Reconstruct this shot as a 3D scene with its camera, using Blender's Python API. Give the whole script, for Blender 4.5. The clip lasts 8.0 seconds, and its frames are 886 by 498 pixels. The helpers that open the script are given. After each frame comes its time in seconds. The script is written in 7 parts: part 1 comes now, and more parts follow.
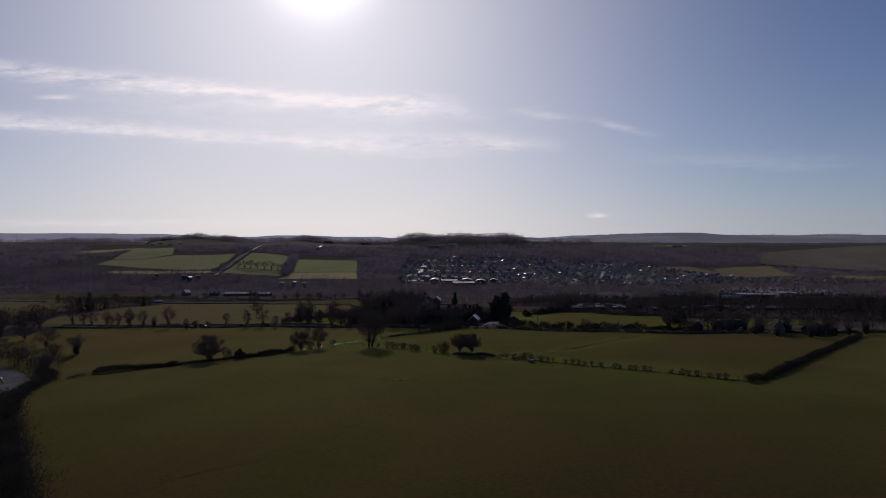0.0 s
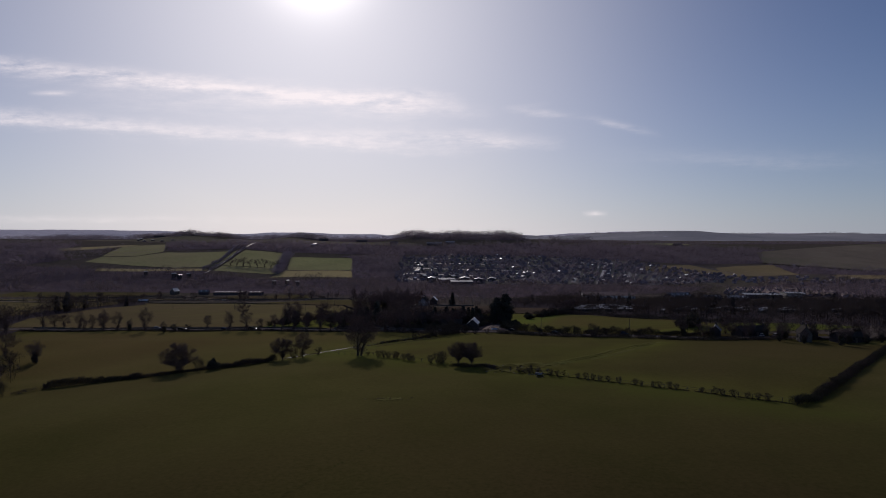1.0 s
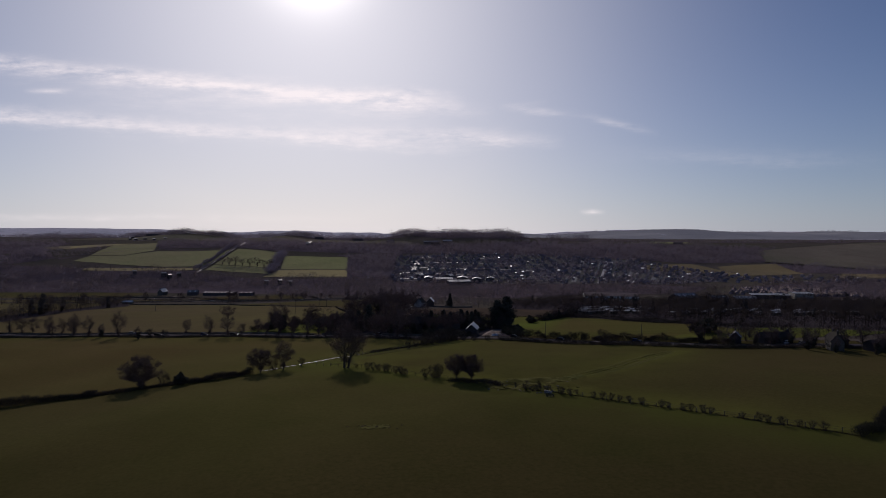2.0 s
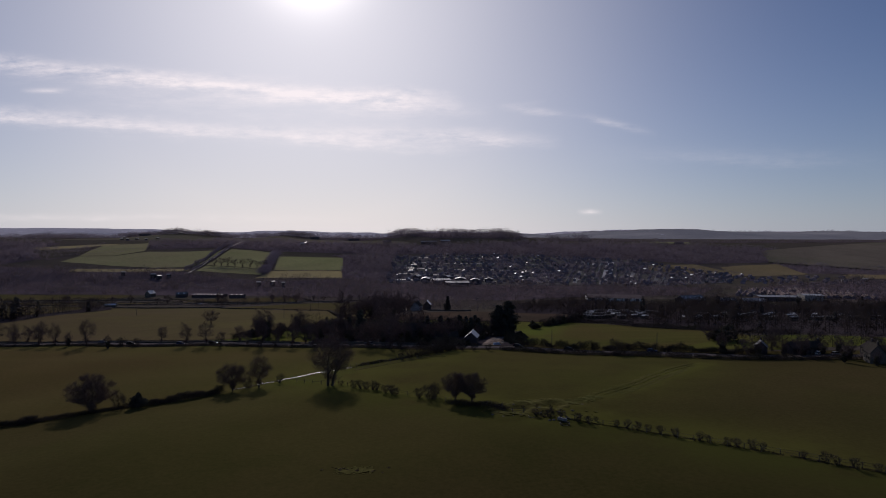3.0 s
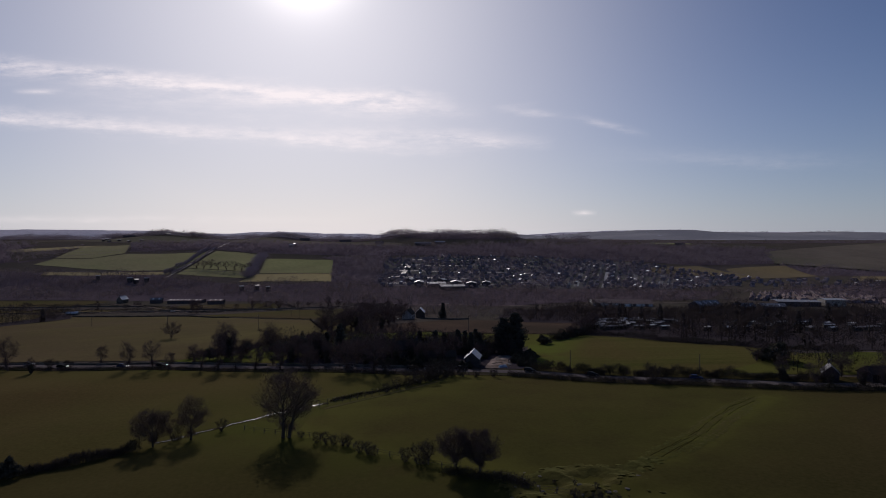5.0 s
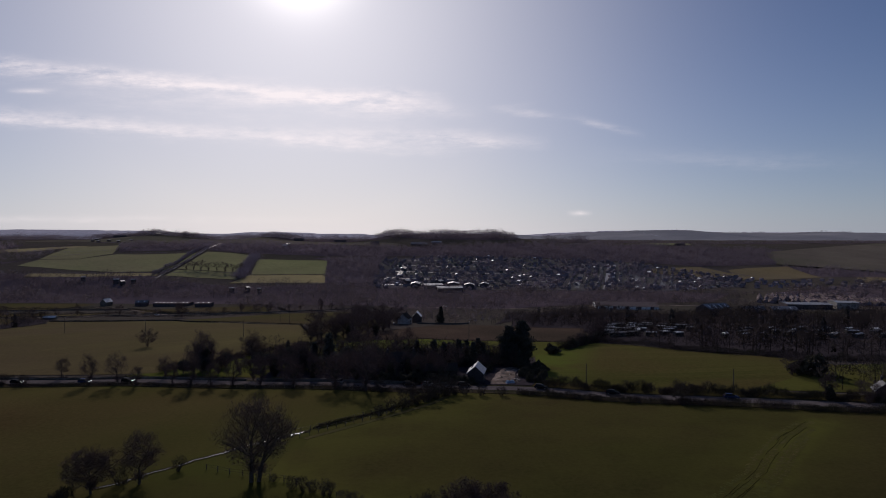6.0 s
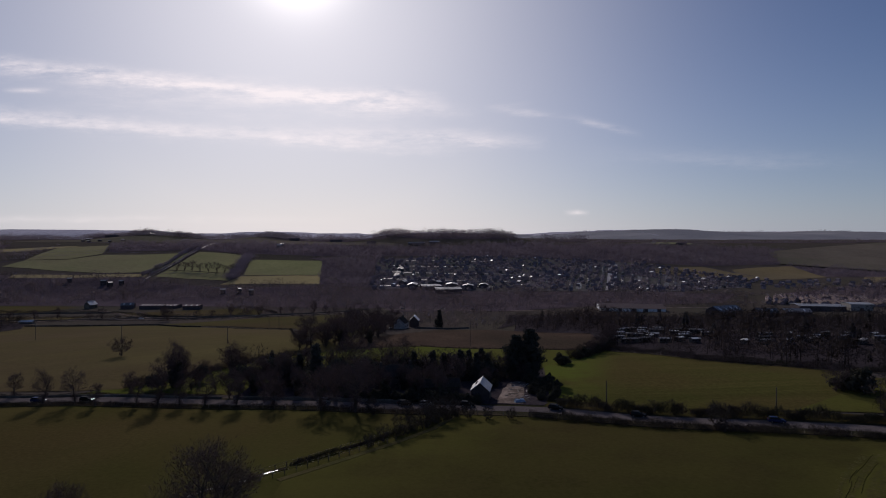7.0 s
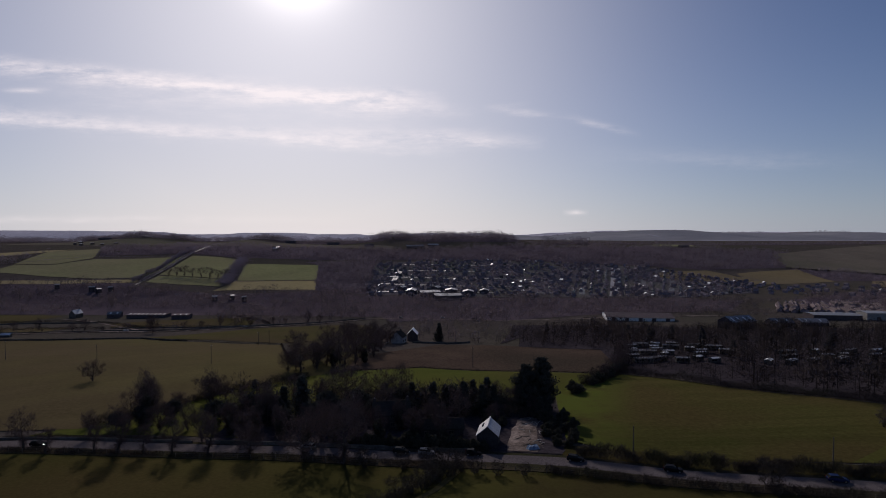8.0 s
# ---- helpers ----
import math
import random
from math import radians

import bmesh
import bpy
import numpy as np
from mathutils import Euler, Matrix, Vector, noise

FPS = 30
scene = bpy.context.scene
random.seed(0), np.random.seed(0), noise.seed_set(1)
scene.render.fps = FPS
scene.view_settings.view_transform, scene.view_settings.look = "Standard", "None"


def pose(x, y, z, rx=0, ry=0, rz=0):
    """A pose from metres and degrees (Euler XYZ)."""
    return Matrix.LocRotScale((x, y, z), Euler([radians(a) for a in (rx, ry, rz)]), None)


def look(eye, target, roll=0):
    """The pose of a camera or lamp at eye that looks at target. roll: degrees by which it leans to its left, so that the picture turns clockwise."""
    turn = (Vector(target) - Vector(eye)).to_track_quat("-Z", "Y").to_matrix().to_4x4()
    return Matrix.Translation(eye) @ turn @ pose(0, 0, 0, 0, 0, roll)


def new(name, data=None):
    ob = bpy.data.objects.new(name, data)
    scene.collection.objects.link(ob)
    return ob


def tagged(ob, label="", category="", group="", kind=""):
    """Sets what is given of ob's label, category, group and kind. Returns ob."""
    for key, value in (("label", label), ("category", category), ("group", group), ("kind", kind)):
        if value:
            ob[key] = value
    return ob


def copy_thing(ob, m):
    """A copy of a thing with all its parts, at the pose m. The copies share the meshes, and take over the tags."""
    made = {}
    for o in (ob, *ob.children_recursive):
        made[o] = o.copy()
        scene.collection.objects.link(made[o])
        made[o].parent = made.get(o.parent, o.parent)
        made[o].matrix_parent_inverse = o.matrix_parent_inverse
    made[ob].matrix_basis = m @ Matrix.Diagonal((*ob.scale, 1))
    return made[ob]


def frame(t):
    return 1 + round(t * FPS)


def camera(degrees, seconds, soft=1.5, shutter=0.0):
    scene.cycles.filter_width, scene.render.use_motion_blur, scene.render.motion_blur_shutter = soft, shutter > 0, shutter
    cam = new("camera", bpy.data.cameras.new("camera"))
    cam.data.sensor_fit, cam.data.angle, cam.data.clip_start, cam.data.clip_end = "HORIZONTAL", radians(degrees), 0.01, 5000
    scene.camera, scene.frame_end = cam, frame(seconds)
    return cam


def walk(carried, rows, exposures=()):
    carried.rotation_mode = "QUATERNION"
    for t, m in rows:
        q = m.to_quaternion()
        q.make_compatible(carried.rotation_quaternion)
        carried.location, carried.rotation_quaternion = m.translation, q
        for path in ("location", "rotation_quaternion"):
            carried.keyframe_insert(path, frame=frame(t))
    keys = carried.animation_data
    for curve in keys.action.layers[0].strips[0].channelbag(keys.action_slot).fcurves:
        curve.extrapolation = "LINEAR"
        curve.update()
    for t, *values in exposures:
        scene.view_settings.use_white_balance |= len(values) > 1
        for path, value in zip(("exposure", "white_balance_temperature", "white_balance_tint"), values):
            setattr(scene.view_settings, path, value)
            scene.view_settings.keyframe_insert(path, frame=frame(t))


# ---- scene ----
cam = camera(74.2, 8.0, 0.95)
METRES, EYE, TILT, LEAN, TURN = 190.0, 50.0, -1.3, 0.0, 0.0
ROWS = [
    (0.0, 0.0, 0.0, 0.0, -0.0, 0.0, 0.0),
    (0.5, -0.0002, 0.0594, 0.0005, -0.14, -0.1, -0.1),
    (1.0, 0.0006, 0.1253, 0.0028, -0.27, -0.24, -0.15),
    (1.5, 0.0019, 0.1861, 0.0042, -0.4, -0.38, -0.15),
    (3.0, 0.0065, 0.3752, 0.0081, -0.73, -0.41, -0.12),
    (3.5, 0.0083, 0.4348, 0.0099, -0.84, -0.41, -0.08),
    (4.0, 0.0097, 0.4998, 0.0097, -0.96, -0.38, -0.03),
    (4.5, 0.01, 0.5594, 0.0096, -1.09, -0.33, -0.02),
    (6.0, 0.0039, 0.7496, 0.0115, -1.66, -0.27, -0.05),
    (6.5, 0.0033, 0.8096, 0.0126, -1.8, -0.28, -0.03),
    (7.0, 0.003, 0.8744, 0.0135, -1.91, -0.32, 0.02),
    (7.5, 0.0027, 0.9343, 0.0243, -1.95, -0.39, 0.04),
    (8.0, 0.0026, 0.9946, 0.0466, -2.04, -0.32, 0.06),
]
walk(cam, [(t, pose(0, 0, EYE, TILT, LEAN, TURN) @ pose(METRES * x, METRES * y, METRES * z, 90 + pitch, roll, yaw)) for t, x, y, z, yaw, pitch, roll in ROWS],
     exposures=((0.0, -1.0, 6500, 18), (8.0, -1.0, 6500, 18)))

# ---- world, sun and exposure ----
SUN_AZIMUTH, SUN_ELEVATION = radians(-12.0), radians(25.0)
SUN_WAY = Vector((math.sin(SUN_AZIMUTH) * math.cos(SUN_ELEVATION), math.cos(SUN_AZIMUTH) * math.cos(SUN_ELEVATION), math.sin(SUN_ELEVATION)))


class Net:
    """Short-hand for building a node tree."""

    def __init__(self, tree):
        self.tree = tree
        tree.nodes.clear()

    def node(self, kind, operation=None, use_clamp=None, data_type=None, blend_type=None, clamp=None, sky_type=None, sun_disc=None):
        n = self.tree.nodes.new(kind)
        if operation is not None:
            n.operation = operation
        if use_clamp is not None:
            n.use_clamp = use_clamp
        if data_type is not None:
            n.data_type = data_type
        if blend_type is not None:
            n.blend_type = blend_type
        if clamp is not None:
            n.clamp = clamp
        if sky_type is not None:
            n.sky_type = sky_type
        if sun_disc is not None:
            n.sun_disc = sun_disc
        return n

    def join(self, a, b):
        self.tree.links.new(a, b)

    def put(self, socket, value):
        if isinstance(value, (int, float, tuple)):
            socket.default_value = value
        else:
            self.join(value, socket)

    def math(self, op, a, b=0.0, c=0.0, clamp=False):
        n = self.node("ShaderNodeMath", operation=op, use_clamp=clamp)
        for socket, value in zip(n.inputs, (a, b, c)):
            self.put(socket, value)
        return n.outputs[0]

    def mix(self, fac, a, b, blend="MIX"):
        n = self.node("ShaderNodeMix", data_type="RGBA", blend_type=blend)
        self.put(n.inputs["Factor"], fac)
        self.put(n.inputs[6], a)
        self.put(n.inputs[7], b)
        return n.outputs[2]

    def noise(self, vector, scale, detail=4.0, rough=0.55, stretch=None):
        if stretch:
            m = self.node("ShaderNodeMapping")
            m.inputs["Scale"].default_value = stretch
            self.join(vector, m.inputs["Vector"])
            vector = m.outputs[0]
        n = self.node("ShaderNodeTexNoise")
        n.inputs["Scale"].default_value, n.inputs["Detail"].default_value, n.inputs["Roughness"].default_value = scale, detail, rough
        self.join(vector, n.inputs["Vector"])
        return n.outputs["Fac"]

    def ramp(self, value, lo, hi, clamp=True):
        n = self.node("ShaderNodeMapRange", clamp=clamp)
        self.put(n.inputs[0], value)
        n.inputs[1].default_value, n.inputs[2].default_value = lo, hi
        return n.outputs[0]


def make_sky():
    w = bpy.data.worlds.new("sky")
    scene.world = w
    w.use_nodes = True
    n = Net(w.node_tree)
    sky = n.node("ShaderNodeTexSky", sky_type="NISHITA", sun_disc=False)
    sky.sun_elevation, sky.sun_rotation = SUN_ELEVATION, SUN_AZIMUTH
    sky.altitude, sky.air_density, sky.dust_density, sky.ozone_density = 150, SKY_AIR, SKY_DUST, SKY_OZONE
    coords = n.node("ShaderNodeTexCoord").outputs["Generated"]
    xyz = n.node("ShaderNodeSeparateXYZ")
    n.join(coords, xyz.inputs[0])
    ahead = n.math("MAXIMUM", xyz.outputs[1], 0.08)
    u, v = n.math("DIVIDE", xyz.outputs[0], ahead), n.math("DIVIDE", xyz.outputs[2], ahead)
    flat = n.node("ShaderNodeCombineXYZ")
    n.join(u, flat.inputs[0])
    n.join(v, flat.inputs[1])
    wisp = n.noise(flat.outputs[0], 5.0, 8.0, 0.66, (1.2, 7.0, 1.0))
    fray = n.noise(flat.outputs[0], 22.0, 6.0, 0.65, (1.0, 3.0, 1.0))
    grain = n.math("ADD", n.math("MULTIPLY", wisp, 0.55), n.math("MULTIPLY", fray, 0.45))

    def streak(u0, u1, v0, slope, wide, soft, strong):
        """One wisp of high cloud: a band that thins at both ends, frayed by noise."""
        bend = n.math("MULTIPLY", n.math("SUBTRACT", wisp, 0.5), wide * 3.2)
        off = n.math("SUBTRACT", n.math("SUBTRACT", v, v0), n.math("MULTIPLY", n.math("SUBTRACT", u, u0), slope))
        off = n.math("DIVIDE", n.math("ADD", off, bend), wide)
        body = n.math("POWER", 2.718, n.math("MULTIPLY", n.math("MULTIPLY", off, off), -1.0))
        ends = n.math("MULTIPLY", n.ramp(u, u0 - soft, u0 + soft), n.ramp(u, u1 + soft, u1 - soft))
        torn = n.ramp(grain, 0.37, 0.61)
        return n.math("MULTIPLY", n.math("MULTIPLY", n.math("MULTIPLY", body, ends), torn), strong)

    clouds = streak(-0.95, -0.04, 0.302, -0.096, 0.012, 0.14, 0.85)
    for band in ((-0.60, -0.05, 0.262, -0.075, 0.015, 0.16, 0.42), (-0.95, -0.06, 0.210, -0.070, 0.013, 0.14, 0.75), (-0.2, 0.06, 0.168, -0.02, 0.015, 0.08, 0.5), (-0.17, 0.0, 0.230, -0.03, 0.012, 0.05, 0.75),
                 (0.02, 0.16, 0.160, -0.03, 0.012, 0.06, 0.6), (0.13, 0.21, 0.209, -0.10, 0.006, 0.03, 0.42), (0.25, 0.35, 0.196, -0.22, 0.006, 0.03, 0.3), (0.13, 0.17, 0.214, 0.1, 0.004, 0.02, 0.3), (-0.55, -0.1, 0.232, -0.05, 0.022, 0.14, 0.3),
                 (0.35, 0.7, 0.132, -0.02, 0.014, 0.1, 0.11), (0.252, 0.276, 0.034, 0.0, 0.004, 0.012, 0.9), (-0.95, -0.3, 0.022, 0.0, 0.006, 0.2, 0.3), (-0.68, -0.63, 0.236, 0.0, 0.004, 0.02, 0.6)):
        clouds = n.math("ADD", clouds, streak(*band))
    clouds = n.math("MULTIPLY", clouds, n.ramp(xyz.outputs[1], 0.1, 0.3), clamp=True)
    toward = n.node("ShaderNodeVectorMath", operation="DOT_PRODUCT")
    n.join(coords, toward.inputs[0])
    toward.inputs[1].default_value = SUN_WAY
    close = n.math("MAXIMUM", toward.outputs["Value"], 0.0)
    haze = n.math("ADD", n.math("MULTIPLY", n.math("POWER", close, 22.0), HAZE_WIDE), n.math("MULTIPLY", n.math("POWER", close, 420.0), HAZE_NEAR))
    base = n.mix(1.0, sky.outputs[0], SKY_TINT, "MULTIPLY")
    veil = n.math("MULTIPLY", n.math("MULTIPLY", n.math("POWER", close, 9.5), n.math("POWER", 2.718, n.math("MULTIPLY", xyz.outputs[2], -1.5))), 0.97, clamp=True)
    base = n.mix(veil, base, SUNWARD_VEIL)
    lit = n.node("ShaderNodeVectorMath", operation="SCALE")
    n.put(lit.inputs[0], (1.0, 0.95, 0.84))
    n.join(haze, lit.inputs["Scale"])
    base = n.mix(1.0, base, lit.outputs[0], "ADD")
    low = n.math("POWER", 2.718, n.math("MULTIPLY", n.math("ABSOLUTE", xyz.outputs[2]), -8.0))
    nearer = n.math("MULTIPLY", n.math("POWER", close, 6.0), 1.7, clamp=True)
    base = n.mix(n.math("MULTIPLY", low, n.math("ADD", 0.42, n.math("MULTIPLY", nearer, 0.46))), base, n.mix(nearer, HORIZON_BLUE, HORIZON_HAZE))
    white = n.mix(0.7, base, CLOUD_LIGHT)
    bright = n.mix(1.0, white, (1.15, 1.12, 1.1, 1.0), "MULTIPLY")
    base = n.mix(clouds, base, bright)
    back = n.node("ShaderNodeBackground")
    n.join(base, back.inputs["Color"])
    back.inputs["Strength"].default_value = SKY_STRENGTH
    n.join(back.outputs[0], n.node("ShaderNodeOutputWorld").inputs["Surface"])


SKY_STRENGTH, SKY_AIR, SKY_DUST, SKY_OZONE = 0.1, 1.0, 0.5, 3.0
SKY_TINT, CLOUD_LIGHT = (0.54, 0.66, 0.885, 1.0), (17.0, 16.4, 16.2, 1.0)
HORIZON_HAZE, HORIZON_BLUE, SUNWARD_VEIL = (15.4, 15.1, 14.8, 1.0), (9.2, 10.8, 13.0, 1.0), (14.6, 14.4, 14.0, 1.0)
HAZE_WIDE, HAZE_NEAR = 4.6, 24.0
make_sky()
sun_data = bpy.data.lights.new("sun", "SUN")
sun_data.energy, sun_data.angle, sun_data.color = 4.4, radians(0.53), (1.0, 0.95, 0.89)
sun_lamp = new("sun", sun_data)
sun_lamp.matrix_world = look(SUN_WAY * 2000, (0, 0, 0))


# ---- materials ----
def surface(name, colour, second, scale, rough=0.85, fine=None, third=None, bump=0.0, bump_scale=None, spec=0.3, metal=0.0, vary=0.0, stretch=None, patch=(0.42, 0.62), speck=0.42, fuzz=0.0, thru=0.0, gloss=0.0, canopy=0.0, sheer=0.0, straw=(0.40, 0.39, 0.15), verdure=None):
    """A mottled surface: two colours mixed by coarse noise, a third by patches, fine grain over it, and relief."""
    m = bpy.data.materials.new(name)
    m.use_nodes = True
    n = Net(m.node_tree)
    at = n.node("ShaderNodeTexCoord").outputs["Object"]
    coarse = n.noise(at, scale, 5.0, 0.6, stretch)
    grain = n.noise(at, fine or scale * 9, 4.0, 0.65)
    tone = n.mix(n.ramp(coarse, 0.35, 0.65), (*colour, 1.0), (*second, 1.0))
    if third:
        blotch = n.noise(at, scale * 0.23, 4.0, 0.6)
        tone = n.mix(n.ramp(blotch, *patch), tone, (*third, 1.0))
    tone = n.mix(1.0, tone, n.mix(n.ramp(grain, 0.28, 0.72), (1 - speck, 1 - speck, 1 - speck, 1.0), (1 + speck, 1 + speck, 1 + speck, 1.0)), "MULTIPLY")
    sheen_tint = (*straw, 1.0)
    if fuzz and third:
        sheen_tint = n.mix(n.math("MULTIPLY", n.ramp(blotch, 0.38, 0.68), 0.5), sheen_tint, (straw[0] * 0.96, straw[1] * 0.78, straw[2] * 1.05, 1.0))
        sheen_tint = n.mix(1.0, sheen_tint, n.mix(n.ramp(coarse, 0.32, 0.68), (0.90, 0.90, 0.90, 1.0), (1.10, 1.10, 1.10, 1.0)), "MULTIPLY")
    if verdure:
        growth = n.node("ShaderNodeAttribute")
        growth.attribute_name = "verdure"
        lush_here = n.math("MULTIPLY", growth.outputs["Fac"], n.ramp(n.noise(at, scale * 1.7, 5.0, 0.6), 0.2, 0.55), clamp=True)
        tone = n.mix(lush_here, tone, (*verdure, 1.0))
        sheen_tint = n.mix(lush_here, sheen_tint, (0.375, 0.425, 0.085, 1.0))
    if vary:
        chance = n.node("ShaderNodeObjectInfo").outputs["Random"]
        lum = n.math("ADD", n.math("MULTIPLY", chance, 2 * vary), 1 - vary)
        grey = n.node("ShaderNodeCombineColor")
        for s in grey.inputs:
            n.join(lum, s)
        tone = n.mix(1.0, tone, grey.outputs[0], "MULTIPLY")
    if fuzz:
        p = n.node("ShaderNodeBsdfPrincipled")
        n.join(tone, p.inputs["Base Color"])
        p.inputs["Specular IOR Level"].default_value, p.inputs["Roughness"].default_value = 0.0, 1.0
        p.inputs["Sheen Weight"].default_value, p.inputs["Sheen Roughness"].default_value = fuzz, 0.28
        n.join(n.mix(0.5, tone, sheen_tint), p.inputs["Sheen Tint"])
    elif spec < 0.06:
        p = n.node("ShaderNodeBsdfDiffuse")
        n.join(tone, p.inputs["Color"])
        p.inputs["Roughness"].default_value = 0.2
    else:
        p = n.node("ShaderNodeBsdfPrincipled")
        n.join(tone, p.inputs["Base Color"])
        n.put(p.inputs["Roughness"], n.math("ADD", n.math("MULTIPLY", grain, 0.16), rough - 0.08, clamp=True))
        p.inputs["Specular IOR Level"].default_value, p.inputs["Metallic"].default_value = spec, metal
    if bump:
        b = n.node("ShaderNodeBump")
        b.inputs["Strength"].default_value, b.inputs["Distance"].default_value = min(1.0, bump * 4), bump
        n.join(n.noise(at, bump_scale or scale * 12, 4.0, 0.7), b.inputs["Height"])
        n.join(b.outputs[0], p.inputs["Normal"])
    out = p.outputs[0]
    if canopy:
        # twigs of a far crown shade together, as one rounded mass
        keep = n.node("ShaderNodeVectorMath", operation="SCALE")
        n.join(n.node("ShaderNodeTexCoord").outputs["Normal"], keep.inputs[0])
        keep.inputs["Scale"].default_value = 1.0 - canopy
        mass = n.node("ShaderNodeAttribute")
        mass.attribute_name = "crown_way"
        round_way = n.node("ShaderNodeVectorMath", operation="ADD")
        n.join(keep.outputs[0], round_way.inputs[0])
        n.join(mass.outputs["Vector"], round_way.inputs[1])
        # normals are also tipped up and slightly sunward, which brightens the crowns
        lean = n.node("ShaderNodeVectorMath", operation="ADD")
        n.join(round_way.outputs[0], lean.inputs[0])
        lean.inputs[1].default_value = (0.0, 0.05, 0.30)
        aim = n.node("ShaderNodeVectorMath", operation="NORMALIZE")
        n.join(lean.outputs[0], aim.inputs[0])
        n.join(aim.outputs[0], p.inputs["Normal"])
    if gloss:
        # the blades throw low light onwards, tinted by the leaf
        blades = n.node("ShaderNodeBsdfGlossy")
        blades.inputs["Color"].default_value, blades.inputs["Roughness"].default_value = (gloss * 1.02, gloss, gloss * 0.36, 1.0), 0.74
        both = n.node("ShaderNodeAddShader")
        n.join(out, both.inputs[0])
        n.join(blades.outputs[0], both.inputs[1])
        out = both.outputs[0]
    if thru:
        t = n.node("ShaderNodeBsdfTranslucent")
        n.join(tone, t.inputs["Color"])
        both = n.node("ShaderNodeMixShader")
        both.inputs[0].default_value = thru
        n.join(out, both.inputs[1])
        n.join(t.outputs[0], both.inputs[2])
        out = both.outputs[0]
    if sheer:
        # a spray of fine twigs with gaps between them
        gaps = n.node("ShaderNodeMixShader")
        gaps.inputs[0].default_value = sheer
        n.join(out, gaps.inputs[1])
        n.join(n.node("ShaderNodeBsdfTransparent").outputs[0], gaps.inputs[2])
        out = gaps.outputs[0]
    n.join(out, n.node("ShaderNodeOutputMaterial").inputs["Surface"])
    return m


def glass(name, colour, rough, gloss=0.4, coat=0.0):
    m = bpy.data.materials.new(name)
    m.use_nodes = True
    p = m.node_tree.nodes["Principled BSDF"]
    p.inputs["Base Color"].default_value, p.inputs["Roughness"].default_value = (*colour, 1.0), rough
    p.inputs["Specular IOR Level"].default_value, p.inputs["Coat Weight"].default_value = gloss, coat
    return m


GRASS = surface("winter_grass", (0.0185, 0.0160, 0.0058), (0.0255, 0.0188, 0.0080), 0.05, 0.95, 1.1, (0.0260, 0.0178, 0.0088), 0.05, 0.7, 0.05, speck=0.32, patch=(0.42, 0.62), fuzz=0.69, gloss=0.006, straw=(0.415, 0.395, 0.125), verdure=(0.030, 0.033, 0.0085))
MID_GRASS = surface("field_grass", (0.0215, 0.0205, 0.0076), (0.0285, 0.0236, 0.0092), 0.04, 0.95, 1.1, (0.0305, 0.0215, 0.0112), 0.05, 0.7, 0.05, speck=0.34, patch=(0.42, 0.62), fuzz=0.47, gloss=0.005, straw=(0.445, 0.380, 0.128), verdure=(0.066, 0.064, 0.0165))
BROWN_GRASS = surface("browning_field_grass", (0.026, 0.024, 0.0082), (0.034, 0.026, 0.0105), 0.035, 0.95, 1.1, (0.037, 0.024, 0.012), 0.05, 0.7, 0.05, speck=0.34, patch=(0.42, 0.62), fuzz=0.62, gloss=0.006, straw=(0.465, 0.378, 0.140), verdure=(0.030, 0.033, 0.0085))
TRAMPLED = surface("trampled_grass", (0.044, 0.047, 0.014), (0.060, 0.054, 0.018), 0.07, 0.95, 1.1, (0.056, 0.043, 0.018), 0.05, 0.7, 0.05, speck=0.3, patch=(0.42, 0.70), fuzz=0.85)
MEADOW = surface("valley_meadow", (0.078, 0.074, 0.029), (0.105, 0.088, 0.039), 0.04, 0.95, 0.9, (0.097, 0.074, 0.041), 0.06, 0.8, 0.05, speck=0.25)
LUSH = surface("lush_grass", (0.034, 0.042, 0.010), (0.046, 0.048, 0.012), 0.05, 0.95, 0.8, (0.042, 0.034, 0.013), 0.06, 0.8, 0.05, stretch=(0.35, 1.6, 1.0), speck=0.25, fuzz=0.70, gloss=0.006, straw=(0.38, 0.42, 0.09))
THIN_GRASS = surface("thin_streaky_grass", (0.027, 0.029, 0.0085), (0.048, 0.040, 0.0145), 0.06, 0.95, 0.8, (0.043, 0.031, 0.0135), 0.06, 0.8, 0.05, stretch=(0.12, 2.8, 1.0), speck=0.38, patch=(0.42, 0.58), fuzz=0.58, gloss=0.006, straw=(0.432, 0.392, 0.116), verdure=(0.056, 0.067, 0.0145))
RUT_TURF = surface("pressed_wet_turf", (0.020, 0.018, 0.008), (0.030, 0.026, 0.011), 0.5, 0.95, 3.0, None, 0.05, 2.0, 0.05, fuzz=0.42)
PASTURE = surface("sheep_pasture", (0.050, 0.038, 0.022), (0.064, 0.050, 0.027), 0.03, 0.95, 0.7, (0.060, 0.042, 0.029), 0.06, 0.6, 0.05, speck=0.25, fuzz=0.42, gloss=0.006, straw=(0.45, 0.38, 0.15))
ROUGH_LAND = surface("rough_brown_grass", (0.078, 0.055, 0.042), (0.104, 0.074, 0.054), 0.05, 0.95, 0.9, (0.066, 0.051, 0.038), 0.15, 0.7, 0.05)
# far green is lightened in colour to stand in for haze
FAR_GRASS = surface("hazed_green_field", (0.122, 0.135, 0.074), (0.154, 0.161, 0.090), 0.012, 0.95, 0.2, (0.148, 0.134, 0.090), 0.0, 0.4, 0.05, speck=0.15, fuzz=0.28, gloss=0.010)
